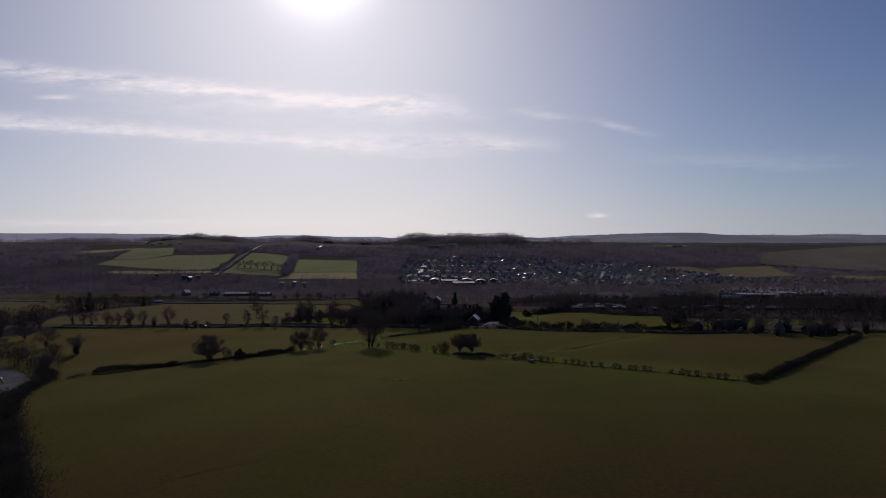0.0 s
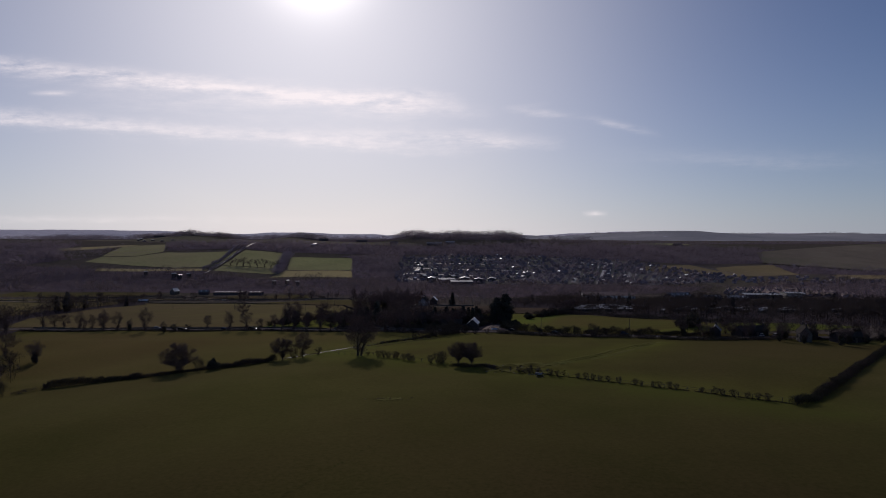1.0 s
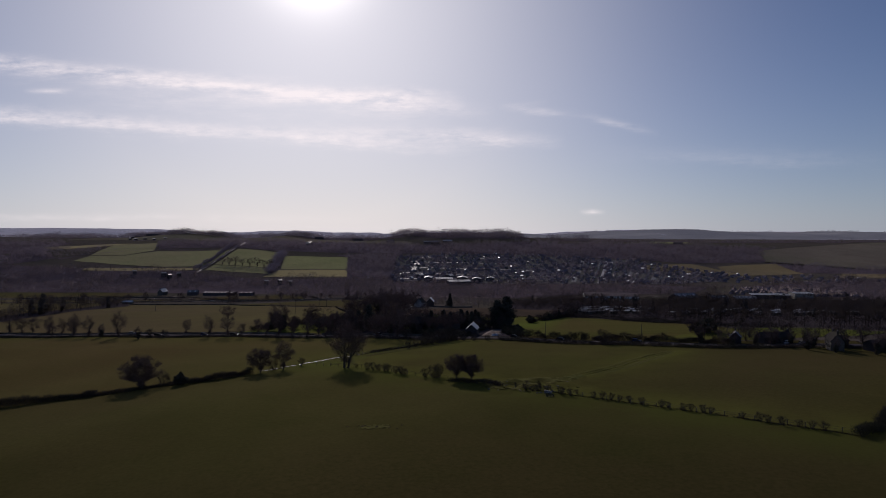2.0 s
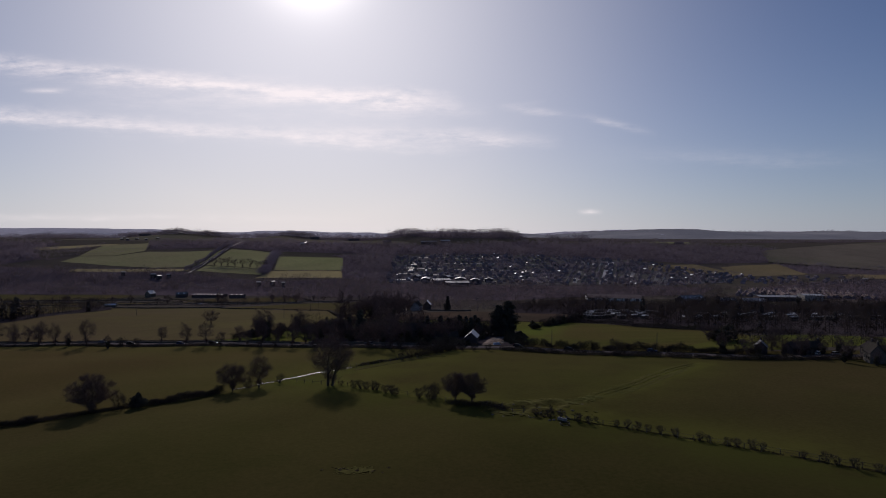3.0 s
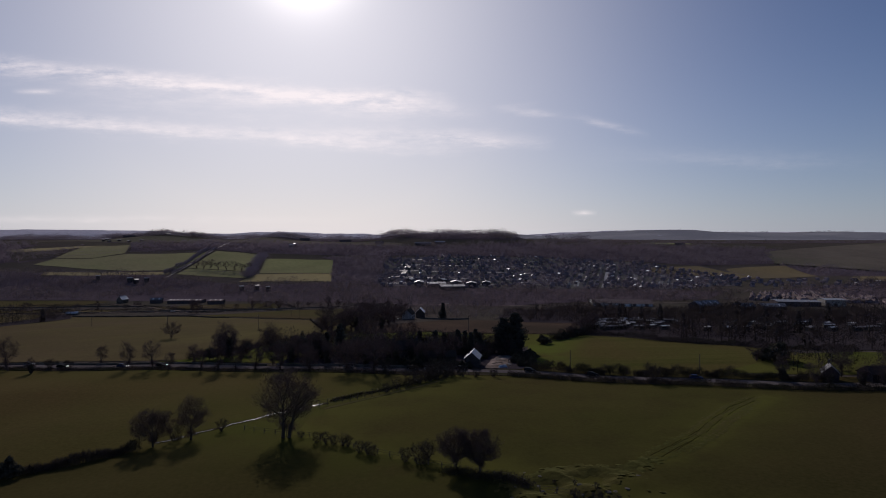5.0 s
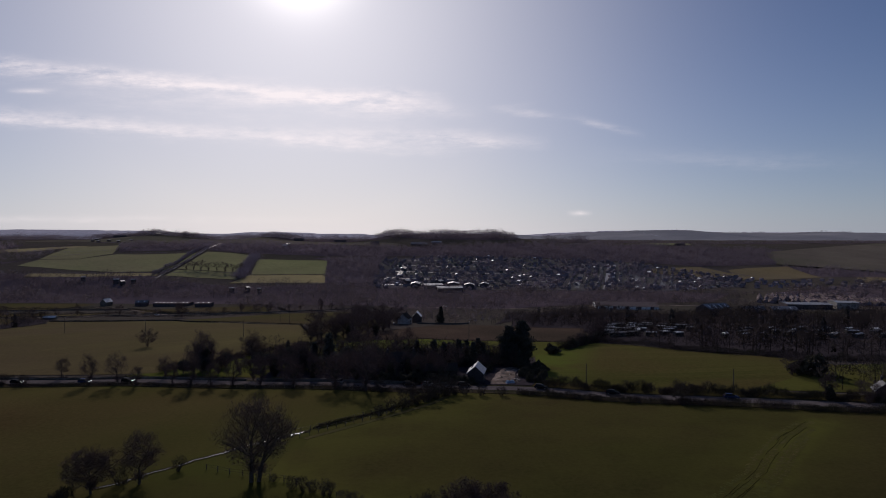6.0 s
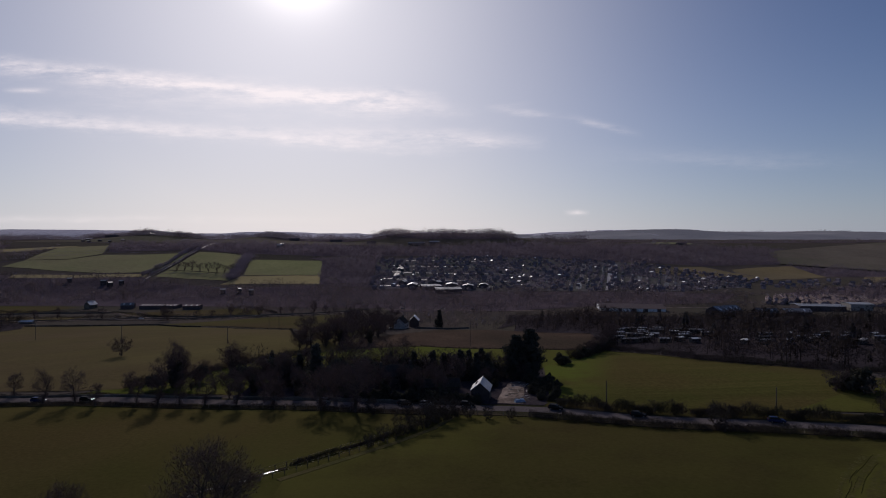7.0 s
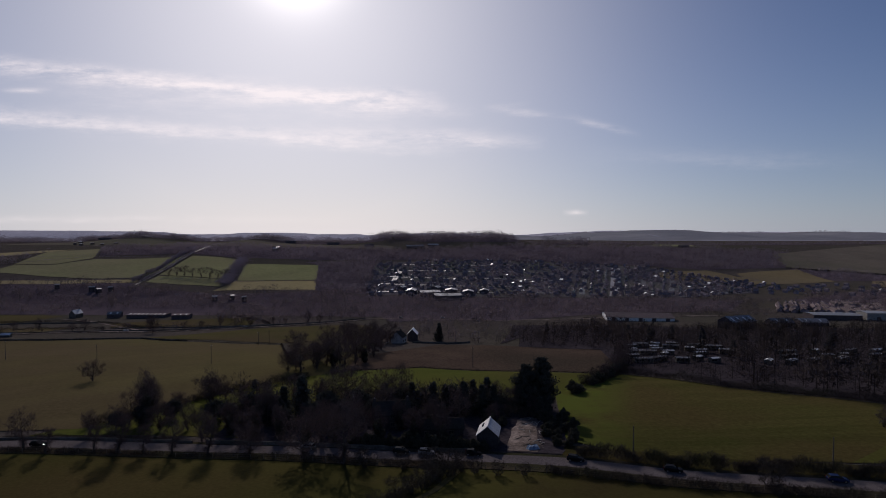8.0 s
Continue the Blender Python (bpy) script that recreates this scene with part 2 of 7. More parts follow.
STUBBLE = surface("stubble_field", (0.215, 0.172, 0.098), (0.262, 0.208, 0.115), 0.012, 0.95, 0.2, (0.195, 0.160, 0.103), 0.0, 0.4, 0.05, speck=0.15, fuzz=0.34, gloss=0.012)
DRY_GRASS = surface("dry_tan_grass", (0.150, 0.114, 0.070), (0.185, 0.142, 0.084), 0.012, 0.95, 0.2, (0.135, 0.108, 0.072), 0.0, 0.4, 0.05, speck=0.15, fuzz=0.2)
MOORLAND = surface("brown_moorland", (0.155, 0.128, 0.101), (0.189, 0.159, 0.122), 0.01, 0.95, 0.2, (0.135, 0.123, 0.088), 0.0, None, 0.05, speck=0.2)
SCRUB = surface("scrub_land", (0.082, 0.068, 0.062), (0.105, 0.087, 0.074), 0.02, 0.95, 0.5, (0.082, 0.073, 0.056), 0.2, 0.5, 0.05)
# distant haze is put into these two pale lilac-grey ground colours
HILL_GRASS = surface("hazed_hill_grass", (0.300, 0.292, 0.300), (0.360, 0.345, 0.345), 0.006, 0.95, 0.1, (0.250, 0.246, 0.262), 0.0, None, 0.05, speck=0.15)
MOOR = surface("hazed_distant_moor", (0.489, 0.458, 0.510), (0.591, 0.549, 0.597), 0.004, 0.95, 0.1, (0.405, 0.399, 0.456), 0.0, None, 0.05)
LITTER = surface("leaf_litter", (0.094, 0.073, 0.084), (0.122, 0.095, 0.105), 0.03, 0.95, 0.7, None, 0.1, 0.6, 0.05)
VERGE = surface("dead_verge_grass", (0.050, 0.040, 0.029), (0.070, 0.055, 0.037), 0.15, 0.95, 1.5, (0.042, 0.040, 0.022), 0.08, 1.5, 0.05)
# darker litter for the near woods and the garden
DARK_LITTER = surface("dark_leaf_litter", (0.046, 0.038, 0.043), (0.060, 0.050, 0.054), 0.03, 0.95, 0.7, None, 0.1, 0.6, 0.05)
ASPHALT = surface("worn_asphalt", (0.108, 0.091, 0.090), (0.142, 0.121, 0.118), 0.15, 0.9, 3.0, None, 0.01, 8.0, 0.05)
DAMP_ASPHALT = surface("dark_asphalt", (0.080, 0.074, 0.080), (0.112, 0.104, 0.110), 0.15, 0.9, 3.0, None, 0.01, 8.0, 0.05)
TOWN_GROUND = surface("gardens_and_yards", (0.105, 0.094, 0.104), (0.145, 0.131, 0.138), 0.05, 0.85, 0.4, (0.118, 0.117, 0.095), 0.1, 0.5, 0.05)
STREET = surface("damp_town_street", (0.050, 0.048, 0.049), (0.066, 0.063, 0.063), 0.15, 0.5, 3.0, None, 0.01, 8.0, 0.3)
CONCRETE = surface("pale_concrete", (0.420, 0.395, 0.385), (0.520, 0.495, 0.480), 0.1, 0.8, 1.0, (0.330, 0.305, 0.295), 0.01, 4.0, 0.05)
GRAVEL = surface("rubble_ground", (0.140, 0.108, 0.092), (0.350, 0.280, 0.236), 0.45, 0.85, 1.6, (0.105, 0.082, 0.068), 0.15, 2.0, 0.05)
SOIL = surface("trodden_soil", (0.031, 0.023, 0.017), (0.048, 0.038, 0.025), 0.8, 0.95, 5.0, None, 0.1, 6.0, 0.05)
STONE = surface("field_stone", (0.12, 0.108, 0.094), (0.19, 0.172, 0.148), 0.5, 0.9, 4.0, (0.09, 0.084, 0.07), 0.08, 3.0, 0.05)
BARK = surface("bark", (0.075, 0.060, 0.050), (0.119, 0.098, 0.080), 1.2, 0.95, 9.0, None, 0.04, 6.0, 0.05)
TWIG = surface("bare_twigs", (0.100, 0.070, 0.064), (0.139, 0.098, 0.087), 0.4, 0.95, 2.0, None, 0.0, None, 0.05, 0.0, 0.15, thru=0.05)
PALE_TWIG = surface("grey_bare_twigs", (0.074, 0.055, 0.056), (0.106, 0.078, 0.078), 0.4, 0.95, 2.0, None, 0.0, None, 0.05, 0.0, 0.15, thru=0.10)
HEDGE = surface("hedge_twigs", (0.056, 0.044, 0.042), (0.082, 0.064, 0.055), 0.3, 0.95, 1.5, (0.052, 0.050, 0.034), 0.0, None, 0.05, thru=0.08)
# far and valley twigs carry haze as a paler, lilac-tinted colour
WOOD_TWIG = surface("hazed_woodland_twigs", (0.335, 0.275, 0.328), (0.400, 0.332, 0.390), 0.015, 0.95, 0.2, (0.300, 0.256, 0.290), 0.0, None, 0.05, speck=0.10, thru=0.10, canopy=0.85, sheer=0.45)
VALLEY_TWIG = surface("hazed_valley_twigs", (0.205, 0.166, 0.190), (0.265, 0.216, 0.242), 0.02, 0.95, 0.2, (0.180, 0.152, 0.166), 0.0, None, 0.05, speck=0.10, thru=0.10, canopy=0.85, sheer=0.45)
NEAR_TWIG = surface("near_woodland_twigs", (0.052, 0.043, 0.048), (0.072, 0.060, 0.066), 0.05, 0.95, 0.5, (0.047, 0.042, 0.043), 0.0, None, 0.05, thru=0.10, canopy=0.85, sheer=0.5)
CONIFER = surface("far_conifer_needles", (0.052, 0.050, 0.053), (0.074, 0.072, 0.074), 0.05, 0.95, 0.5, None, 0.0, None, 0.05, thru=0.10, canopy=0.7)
NEEDLE = surface("dark_needles", (0.054, 0.056, 0.050), (0.082, 0.082, 0.071), 0.2, 0.9, 1.0, None, 0.0, None, 0.05, 0.0, 0.15, thru=0.18)
IVY = surface("ivy_leaves", (0.058, 0.055, 0.042), (0.090, 0.083, 0.061), 0.4, 0.8, 2.0, None, 0.0, None, 0.05, thru=0.18)
SLATE = surface("roof_slate", (0.058, 0.054, 0.055), (0.090, 0.083, 0.082), 0.4, 0.46, 3.0, None, 0.01, 4.0, 0.4, 0.0, 0.35)
# slate lightened in colour so the roofs hold their sun glint
PALE_SLATE = surface("glint_pale_slate", (0.42, 0.41, 0.41), (0.54, 0.53, 0.52), 0.4, 0.45, 3.0, None, 0.01, 4.0, 0.5)
SHEET = surface("metal_sheet_roof", (0.24, 0.235, 0.235), (0.32, 0.31, 0.305), 0.15, 0.5, 1.5, (0.20, 0.175, 0.165), 0.01, 4.0, 0.05, 0.0, 0.3)
GLOSS_SHEET = surface("shiny_sheet_roof", (0.22, 0.215, 0.215), (0.30, 0.29, 0.285), 0.15, 0.45, 1.5, None, 0.01, 4.0, 0.4, 0.0, 0.3)
CARAVAN_ROOF = surface("wet_caravan_roof", (0.30, 0.295, 0.295), (0.40, 0.39, 0.385), 0.3, 0.34, 1.5, None, 0.01, 4.0, 0.6, 0.0, 0.3)
BARN_ROOF = surface("rusty_barn_roof", (0.235, 0.178, 0.168), (0.310, 0.240, 0.225), 0.2, 0.8, 1.5, (0.200, 0.145, 0.132), 0.01, 4.0, 0.05)
# town slate is lightened, with the haze over it put into the colour
TOWN_ROOF = surface("hazed_town_slate", (0.188, 0.160, 0.176), (0.245, 0.208, 0.224), 0.1, 0.8, 0.6, (0.184, 0.152, 0.157), 0.01, 4.0, 0.05, 0.0, 0.3)
DARK_ROOF = surface("mossy_dark_slate", (0.046, 0.040, 0.039), (0.068, 0.059, 0.056), 0.4, 0.9, 3.0, (0.050, 0.048, 0.035), 0.01, 4.0, 0.05)
# stone colour darkened to deepen walls that stand in shade
DARK_STONE = surface("shade_dark_stone", (0.049, 0.043, 0.045), (0.077, 0.069, 0.069), 0.5, 0.9, 4.0, None, 0.05, 3.0, 0.05)
DARK_SHEET = surface("dark_cladding", (0.094, 0.077, 0.079), (0.125, 0.104, 0.105), 0.3, 0.8, 2.0, None, 0.01, 4.0, 0.05)
TERRACE_ROOF = surface("pale_terrace_roof", (0.130, 0.104, 0.100), (0.178, 0.144, 0.136), 0.3, 0.7, 2.0, None, 0.01, 3.0, 0.05, 0.0, 0.35)
# brick is also kept pale to carry the haze over the town
BRICK = surface("old_brick", (0.300, 0.230, 0.240), (0.400, 0.306, 0.312), 0.5, 0.9, 4.0, (0.275, 0.235, 0.246), 0.02, 6.0, 0.05, 0.0, 0.4)
RENDERED = surface("pale_render", (0.312, 0.294, 0.264), (0.408, 0.384, 0.348), 0.3, 0.85, 3.0, None, 0.01, 5.0, 0.05, 0.0, 0.2)
WHITE = surface("white_paint", (0.70, 0.70, 0.68), (0.80, 0.80, 0.78), 0.6, 0.5, 5.0, None, 0.0, None, 0.4)
TIMBER = surface("weathered_timber", (0.11, 0.090, 0.070), (0.18, 0.15, 0.12), 1.0, 0.9, 8.0, None, 0.02, 9.0, 0.2)
RUBBER = surface("tyre_rubber", (0.012, 0.012, 0.012), (0.02, 0.02, 0.02), 3.0, 0.8)
METAL = surface("grey_metal", (0.35, 0.35, 0.36), (0.45, 0.45, 0.45), 1.0, 0.4, 6.0, None, 0.0, None, 0.5, 0.8)
PANE = glass("window_glass", (0.02, 0.024, 0.028), 0.08)
CAR_GLASS = glass("car_glass", (0.008, 0.009, 0.010), 0.3, 0.0, 0.3)
LAMP_GLASS = glass("roof_light_sheet", (0.78, 0.76, 0.72), 0.6, 0.1)
WATER = glass("ditch_water", (0.03, 0.03, 0.028), 0.17, 0.5)
water_net = WATER.node_tree
ripple, relief = water_net.nodes.new("ShaderNodeTexNoise"), water_net.nodes.new("ShaderNodeBump")
ripple.inputs["Scale"].default_value, ripple.inputs["Detail"].default_value = 2.6, 3.0
relief.inputs["Strength"].default_value, relief.inputs["Distance"].default_value = 0.6, 0.05
water_net.links.new(water_net.nodes.new("ShaderNodeTexCoord").outputs["Object"], ripple.inputs["Vector"])
water_net.links.new(ripple.outputs["Fac"], relief.inputs["Height"])
water_net.links.new(relief.outputs[0], water_net.nodes["Principled BSDF"].inputs["Normal"])
CAR_PAINT = [glass("car_paint_" + k, c, 0.5, 0.0, 0.15) for k, c in (("black", (0.012, 0.012, 0.014)), ("silver", (0.20, 0.20, 0.205)), ("red", (0.16, 0.015, 0.015)), ("blue", (0.02, 0.035, 0.09)), ("white", (0.55, 0.55, 0.54)))]
ROAD_PAINT = surface("road_paint", (0.55, 0.55, 0.52), (0.68, 0.68, 0.65), 1.0, 0.7)


# ---- geometry helpers ----
class Build:
    """Gathers the faces of one mesh."""

    def __init__(self):
        self.v, self.f = [], []

    def add(self, verts, faces):
        k = len(self.v)
        self.v.extend(verts)
        self.f.extend(tuple(k + i for i in face) for face in faces)
        return self

    def box(self, x, y, z, sx, sy, sz, turn=0.0, taper=1.0):
        """A box whose base is centred on (x, y, z)."""
        c, s = math.cos(turn), math.sin(turn)
        pts = []
        for dz, k in ((0, 1.0), (sz, taper)):
            for dx, dy in ((-1, -1), (1, -1), (1, 1), (-1, 1)):
                a, b = dx * sx / 2 * k, dy * sy / 2 * k
                pts.append((x + a * c - b * s, y + a * s + b * c, z + dz))
        return self.add(pts, ((3, 2, 1, 0), (4, 5, 6, 7), (0, 1, 5, 4), (1, 2, 6, 5), (2, 3, 7, 6), (3, 0, 4, 7)))

    def gable(self, w, d, h, rise, x=0.0, y=0.0, z=0.0):
        """House walls: ridge along x, base centred on (x, y, z)."""
        p = []
        for sx in (-w / 2, w / 2):
            p += [(x + sx, y - d / 2, z), (x + sx, y + d / 2, z), (x + sx, y + d / 2, z + h), (x + sx, y, z + h + rise), (x + sx, y - d / 2, z + h)]
        return self.add(p, ((0, 4, 3, 2, 1), (5, 6, 7, 8, 9), (0, 5, 9, 4), (1, 2, 7, 6), (0, 1, 6, 5)))

    def slopes(self, w, d, h, rise, over=0.35, thick=0.18, x=0.0, y=0.0, z=0.0, sides=(-1, 1)):
        """Two roof slopes with eaves, ridge along x."""
        k = rise / (d / 2)
        for side in sides:
            ey, ez = side * (d / 2 + over), h - over * k + 0.02
            p = []
            for sx in (-w / 2 - over, w / 2 + over):
                p += [(x + sx, y + ey, z + ez), (x + sx, y + ey, z + ez + thick), (x + sx, y, z + h + rise + thick + 0.02), (x + sx, y, z + h + rise + 0.02)]
            self.add(p, ((0, 1, 2, 3), (7, 6, 5, 4), (1, 5, 6, 2), (0, 3, 7, 4), (0, 4, 5, 1), (3, 2, 6, 7)))
        return self

    def tube(self, points, radii, n=5, cap=True):
        rings = []
        for i, p in enumerate(points):
            p = Vector(p)
            d = Vector(points[min(i + 1, len(points) - 1)]) - Vector(points[max(i - 1, 0)])
            d = d.normalized() if d.length > 1e-6 else Vector((0, 0, 1))
            a = d.cross(Vector((0.31, 0.87, 0.38))).normalized()
            b = d.cross(a)
            k = len(self.v)
            for j in range(n):
                t = 2 * math.pi * j / n
                self.v.append(tuple(p + (a * math.cos(t) + b * math.sin(t)) * radii[i]))
            rings.append(k)
        for r0, r1 in zip(rings, rings[1:]):
            for j in range(n):
                self.f.append((r0 + j, r0 + (j + 1) % n, r1 + (j + 1) % n, r1 + j))
        if cap:
            self.f.append(tuple(rings[-1] + j for j in range(n)))
            self.f.append(tuple(rings[0] + j for j in reversed(range(n))))
        return self

    def mesh(self, name, material):
        me = bpy.data.meshes.new(name)
        me.from_pydata(self.v, [], self.f)
        me.materials.append(material)
        me.update()
        return me


def mesh_of(name, verts, faces, material):
    me = bpy.data.meshes.new(name)
    me.from_pydata(verts.tolist() if isinstance(verts, np.ndarray) else verts, [], faces.tolist() if isinstance(faces, np.ndarray) else faces)
    me.materials.append(material)
    me.update()
    return me


def part(name, build, material, parent, label=""):
    """One mesh object under a thing or a part."""
    ob = new(name, build if isinstance(build, bpy.types.Mesh) else build.mesh(name, material))
    ob.parent = parent
    return tagged(ob, label)


def thing(name, label, category, group="", m=None):
    ob = tagged(new(name), label, category, group)
    ob.empty_display_size = 0.5
    if m:
        ob.matrix_world = m
    return ob


def ground_pose(x, y, turn=0.0, sink=0.0):
    return pose(x, y, height(x, y) - sink, 0, 0, turn)


# ---- the lie of the land ----
def smooth(a, b, v):
    t = min(1.0, max(0.0, (v - a) / (b - a)))
    return t * t * (3 - 2 * t)


PROFILE = ((-2500, 60), (-900, 52), (-300, 36), (310, -1.5), (345, -3.2), (430, -8), (520, -14), (620, -22), (720, -28),
           (820, -30), (930, -29.5), (1010, -26), (1100, -15), (1200, -3), (1300, 9), (1400, 19), (1500, 25), (1700, 28),
           (2300, 27), (2700, 14), (3200, 14), (6000, 16))


def profile(y):
    if y <= PROFILE[0][0]:
        return PROFILE[0][1]
    for (a, za), (b, zb) in zip(PROFILE, PROFILE[1:]):
        if y <= b:
            return za + (zb - za) * (y - a) / (b - a)
    return PROFILE[-1][1]


def bell(v, mid, wide):
    return math.exp(-((v - mid) / wide) ** 2)


def height(x, y):
    """The land's height at a place: a hillside, the valley floor, the far slope with its ridge, and the hills behind."""
    across = smooth(600, 1000, y) * 0.25 * max(-900, min(1300, x))
    v = y - across
    z = (profile(v - 24) + profile(v - 12) + profile(v) + profile(v + 12) + profile(v + 24)) / 5
    near = 1 - smooth(330, 520, y)
    z += 0.012 * max(-300, min(300, x)) * near
    z -= 0.034 * max(0, min(160, -x - 40)) * min(1, max(0, (310 - y) / 80)) * near
    z += 18 * smooth(-190, -60, x) * (1 - smooth(180, 300, x)) * smooth(1380, 1620, y) * (1 - smooth(1900, 2300, y))
    z -= 6 * smooth(300, 900, x) * smooth(1200, 1500, y)
    z += 50 * smooth(3100, 3900, y) * smooth(500, 1500, x) * (1 - 0.35 * smooth(1500, 3400, x))
    z += 50 * smooth(3000, 4300, y) * (1 - smooth(-3100, -1500, x))
    z += 26 * smooth(3300, 4200, y) * smooth(-3100, -1500, x) * (1 - smooth(500, 1500, x))
    z += 0.5 * math.sin(x * 0.031 + 1.3) * math.sin(y * 0.027) + 0.22 * math.sin(x * 0.083 - y * 0.061)
    z += smooth(2900, 3600, y) * (7 * math.sin(x * 0.0047 + 0.6) + 4 * math.sin(x * 0.0113 + 2.0) + 2.5 * math.sin(x * 0.031))
    z += 14 * bell(x, -720, 110) * bell(y, 1740, 130) + 10 * bell(x, -410, 70) * bell(y, 1680, 110)
    rough = bell(x, 28, 14) * bell(y, 220, 10)
    z += 0.45 * rough * (math.sin(x * 0.55 + y * 0.31) + math.sin(x * 0.23 - y * 0.61 + 2.0))
    return z


# ---- the land ----
def spaced(*runs):
    """Grid lines: (from, to, step) in turn."""
    out = []
    for a, b, step in runs:
        out += [a + i * step for i in range(int(round((b - a) / step)))]
    return out + [runs[-1][1]]


ROAD = ((-700, 398), (-420, 378), (-231, 364), (-160, 359.5), (-110, 356), (-69, 351), (-14, 340), (15, 334.5), (35, 329.3), (59, 320.8), (93, 311.8), (150, 299), (260, 280), (700, 230))


def road_y(x):
    for (a, ya), (b, yb) in zip(ROAD, ROAD[1:]):
        if x <= b:
            return ya + (yb - ya) * (x - a) / (b - a)
    return ROAD[-1][1]


def inside(x, y, poly):
    hit = False
    for (x0, y0), (x1, y1) in zip(poly, poly[1:] + poly[:1]):
        if (y0 > y) != (y1 > y) and x < (x1 - x0) * (y - y0) / (y1 - y0) + x0:
            hit = not hit
    return hit


LEFT_FIELD = [(-180, 240), (-131, 194), (-123, 207), (-101, 221), (-79, 237), (-62, 253), (-28, 287), (-6, 309), (4, 326), (-14, 331), (-69, 343), (-110, 348), (-160, 352), (-300, 360), (-300, 300)]
RIGHT_FIELD = [(-26, 283), (-4, 306), (10, 326), (35, 321), (59, 312), (93, 303), (150, 290), (190, 267), (140, 218), (111, 187), (88, 165), (74, 174), (58, 190), (43, 203), (26, 215), (8, 231), (-12, 242), (-32, 256)]


def field_slot(x, y):
    """Which grass grows here: the green field, the browning one, or the near hillside."""
    if y > 160 and inside(x, y, RIGHT_FIELD):
        return 3
    return 4 if y > 160 and inside(x, y, LEFT_FIELD) else 0


RUTS = ((46.3, 235.0), (54.5, 243.0), (63.6, 251.8), (72.5, 263.0), (85.1, 276.9), (99.8, 290.5))
FENCE_LINE = ((-44, 262), (-26, 252.5), (-12, 242), (4, 232), (16, 224), (26, 215), (43, 203.5), (58, 190), (74, 174.5), (87, 164.5))
TRACK_LINE = ((-28, 281), (-16, 292.6), (-5, 304), (9, 326))


def nearness(x, y, path, fade):
    """One on a path, dying out with distance from it."""
    best = 1e9
    for (x0, y0), (x1, y1) in zip(path, path[1:]):
        dx, dy = x1 - x0, y1 - y0
        k = min(1.0, max(0.0, ((x - x0) * dx + (y - y0) * dy) / (dx * dx + dy * dy)))
        best = min(best, (x - x0 - k * dx) ** 2 + (y - y0 - k * dy) ** 2)
    return math.exp(-best / fade ** 2)


def verdure(x, y):
    """How fresh the grass is: along the ruts, the fence, the track and the roadside, and in the field's wetter half."""
    if y < 150 or y > 370 or abs(x) > 300:
        return 0.0
    green = max(0.75 * nearness(x, y, FENCE_LINE, 16), 0.95 * nearness(x - 1.5, y + 1.5, RUTS, 5.5), 0.4 * nearness(x, y, RUTS, 16), 0.5 * nearness(x, y, TRACK_LINE, 32))
    if x < 10:
        green = max(green, 0.35 * math.exp(-((road_y(x) - y - 6) / 14) ** 2))
    if inside(x, y, RIGHT_FIELD) and (x - 46) * 55 - (y - 235) * 54 < 0:
        green = max(green, 0.24)
    return green


def make_ground():
    xs = spaced((-5200, -900, 100), (-900, -300, 20), (-300, -132, 6), (-132, 132, 3), (132, 300, 6), (300, 900, 20), (900, 5200, 100))
    ys = spaced((-2449, -99, 50), (-99, 81, 6), (81, 345, 3), (345, 483, 6), (483, 1699, 16), (1699, 5299, 60))
    verts = [(x, y, height(x, y)) for y in ys for x in xs]
    w = len(xs)
    faces, slots = [], []
    for j in range(len(ys) - 1):
        for i in range(w - 1):
            k = j * w + i
            faces.append((k, k + 1, k + 1 + w, k + w))
            mx, my = (xs[i] + xs[i + 1]) / 2, (ys[j] + ys[j + 1]) / 2
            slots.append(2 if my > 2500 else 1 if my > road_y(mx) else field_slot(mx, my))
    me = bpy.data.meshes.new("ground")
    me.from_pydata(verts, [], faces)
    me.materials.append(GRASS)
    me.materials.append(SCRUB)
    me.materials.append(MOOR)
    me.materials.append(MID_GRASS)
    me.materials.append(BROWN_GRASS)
    me.polygons.foreach_set("material_index", slots)
    me.polygons.foreach_set("use_smooth", [True] * len(faces))
    me.attributes.new("verdure", "FLOAT", "POINT").data.foreach_set("value", [verdure(x, y) for x, y, z in verts])
    me.update()
    tagged(new("ground", me), "rolling winter farmland falling to a wooded valley", "ground", kind="structure")


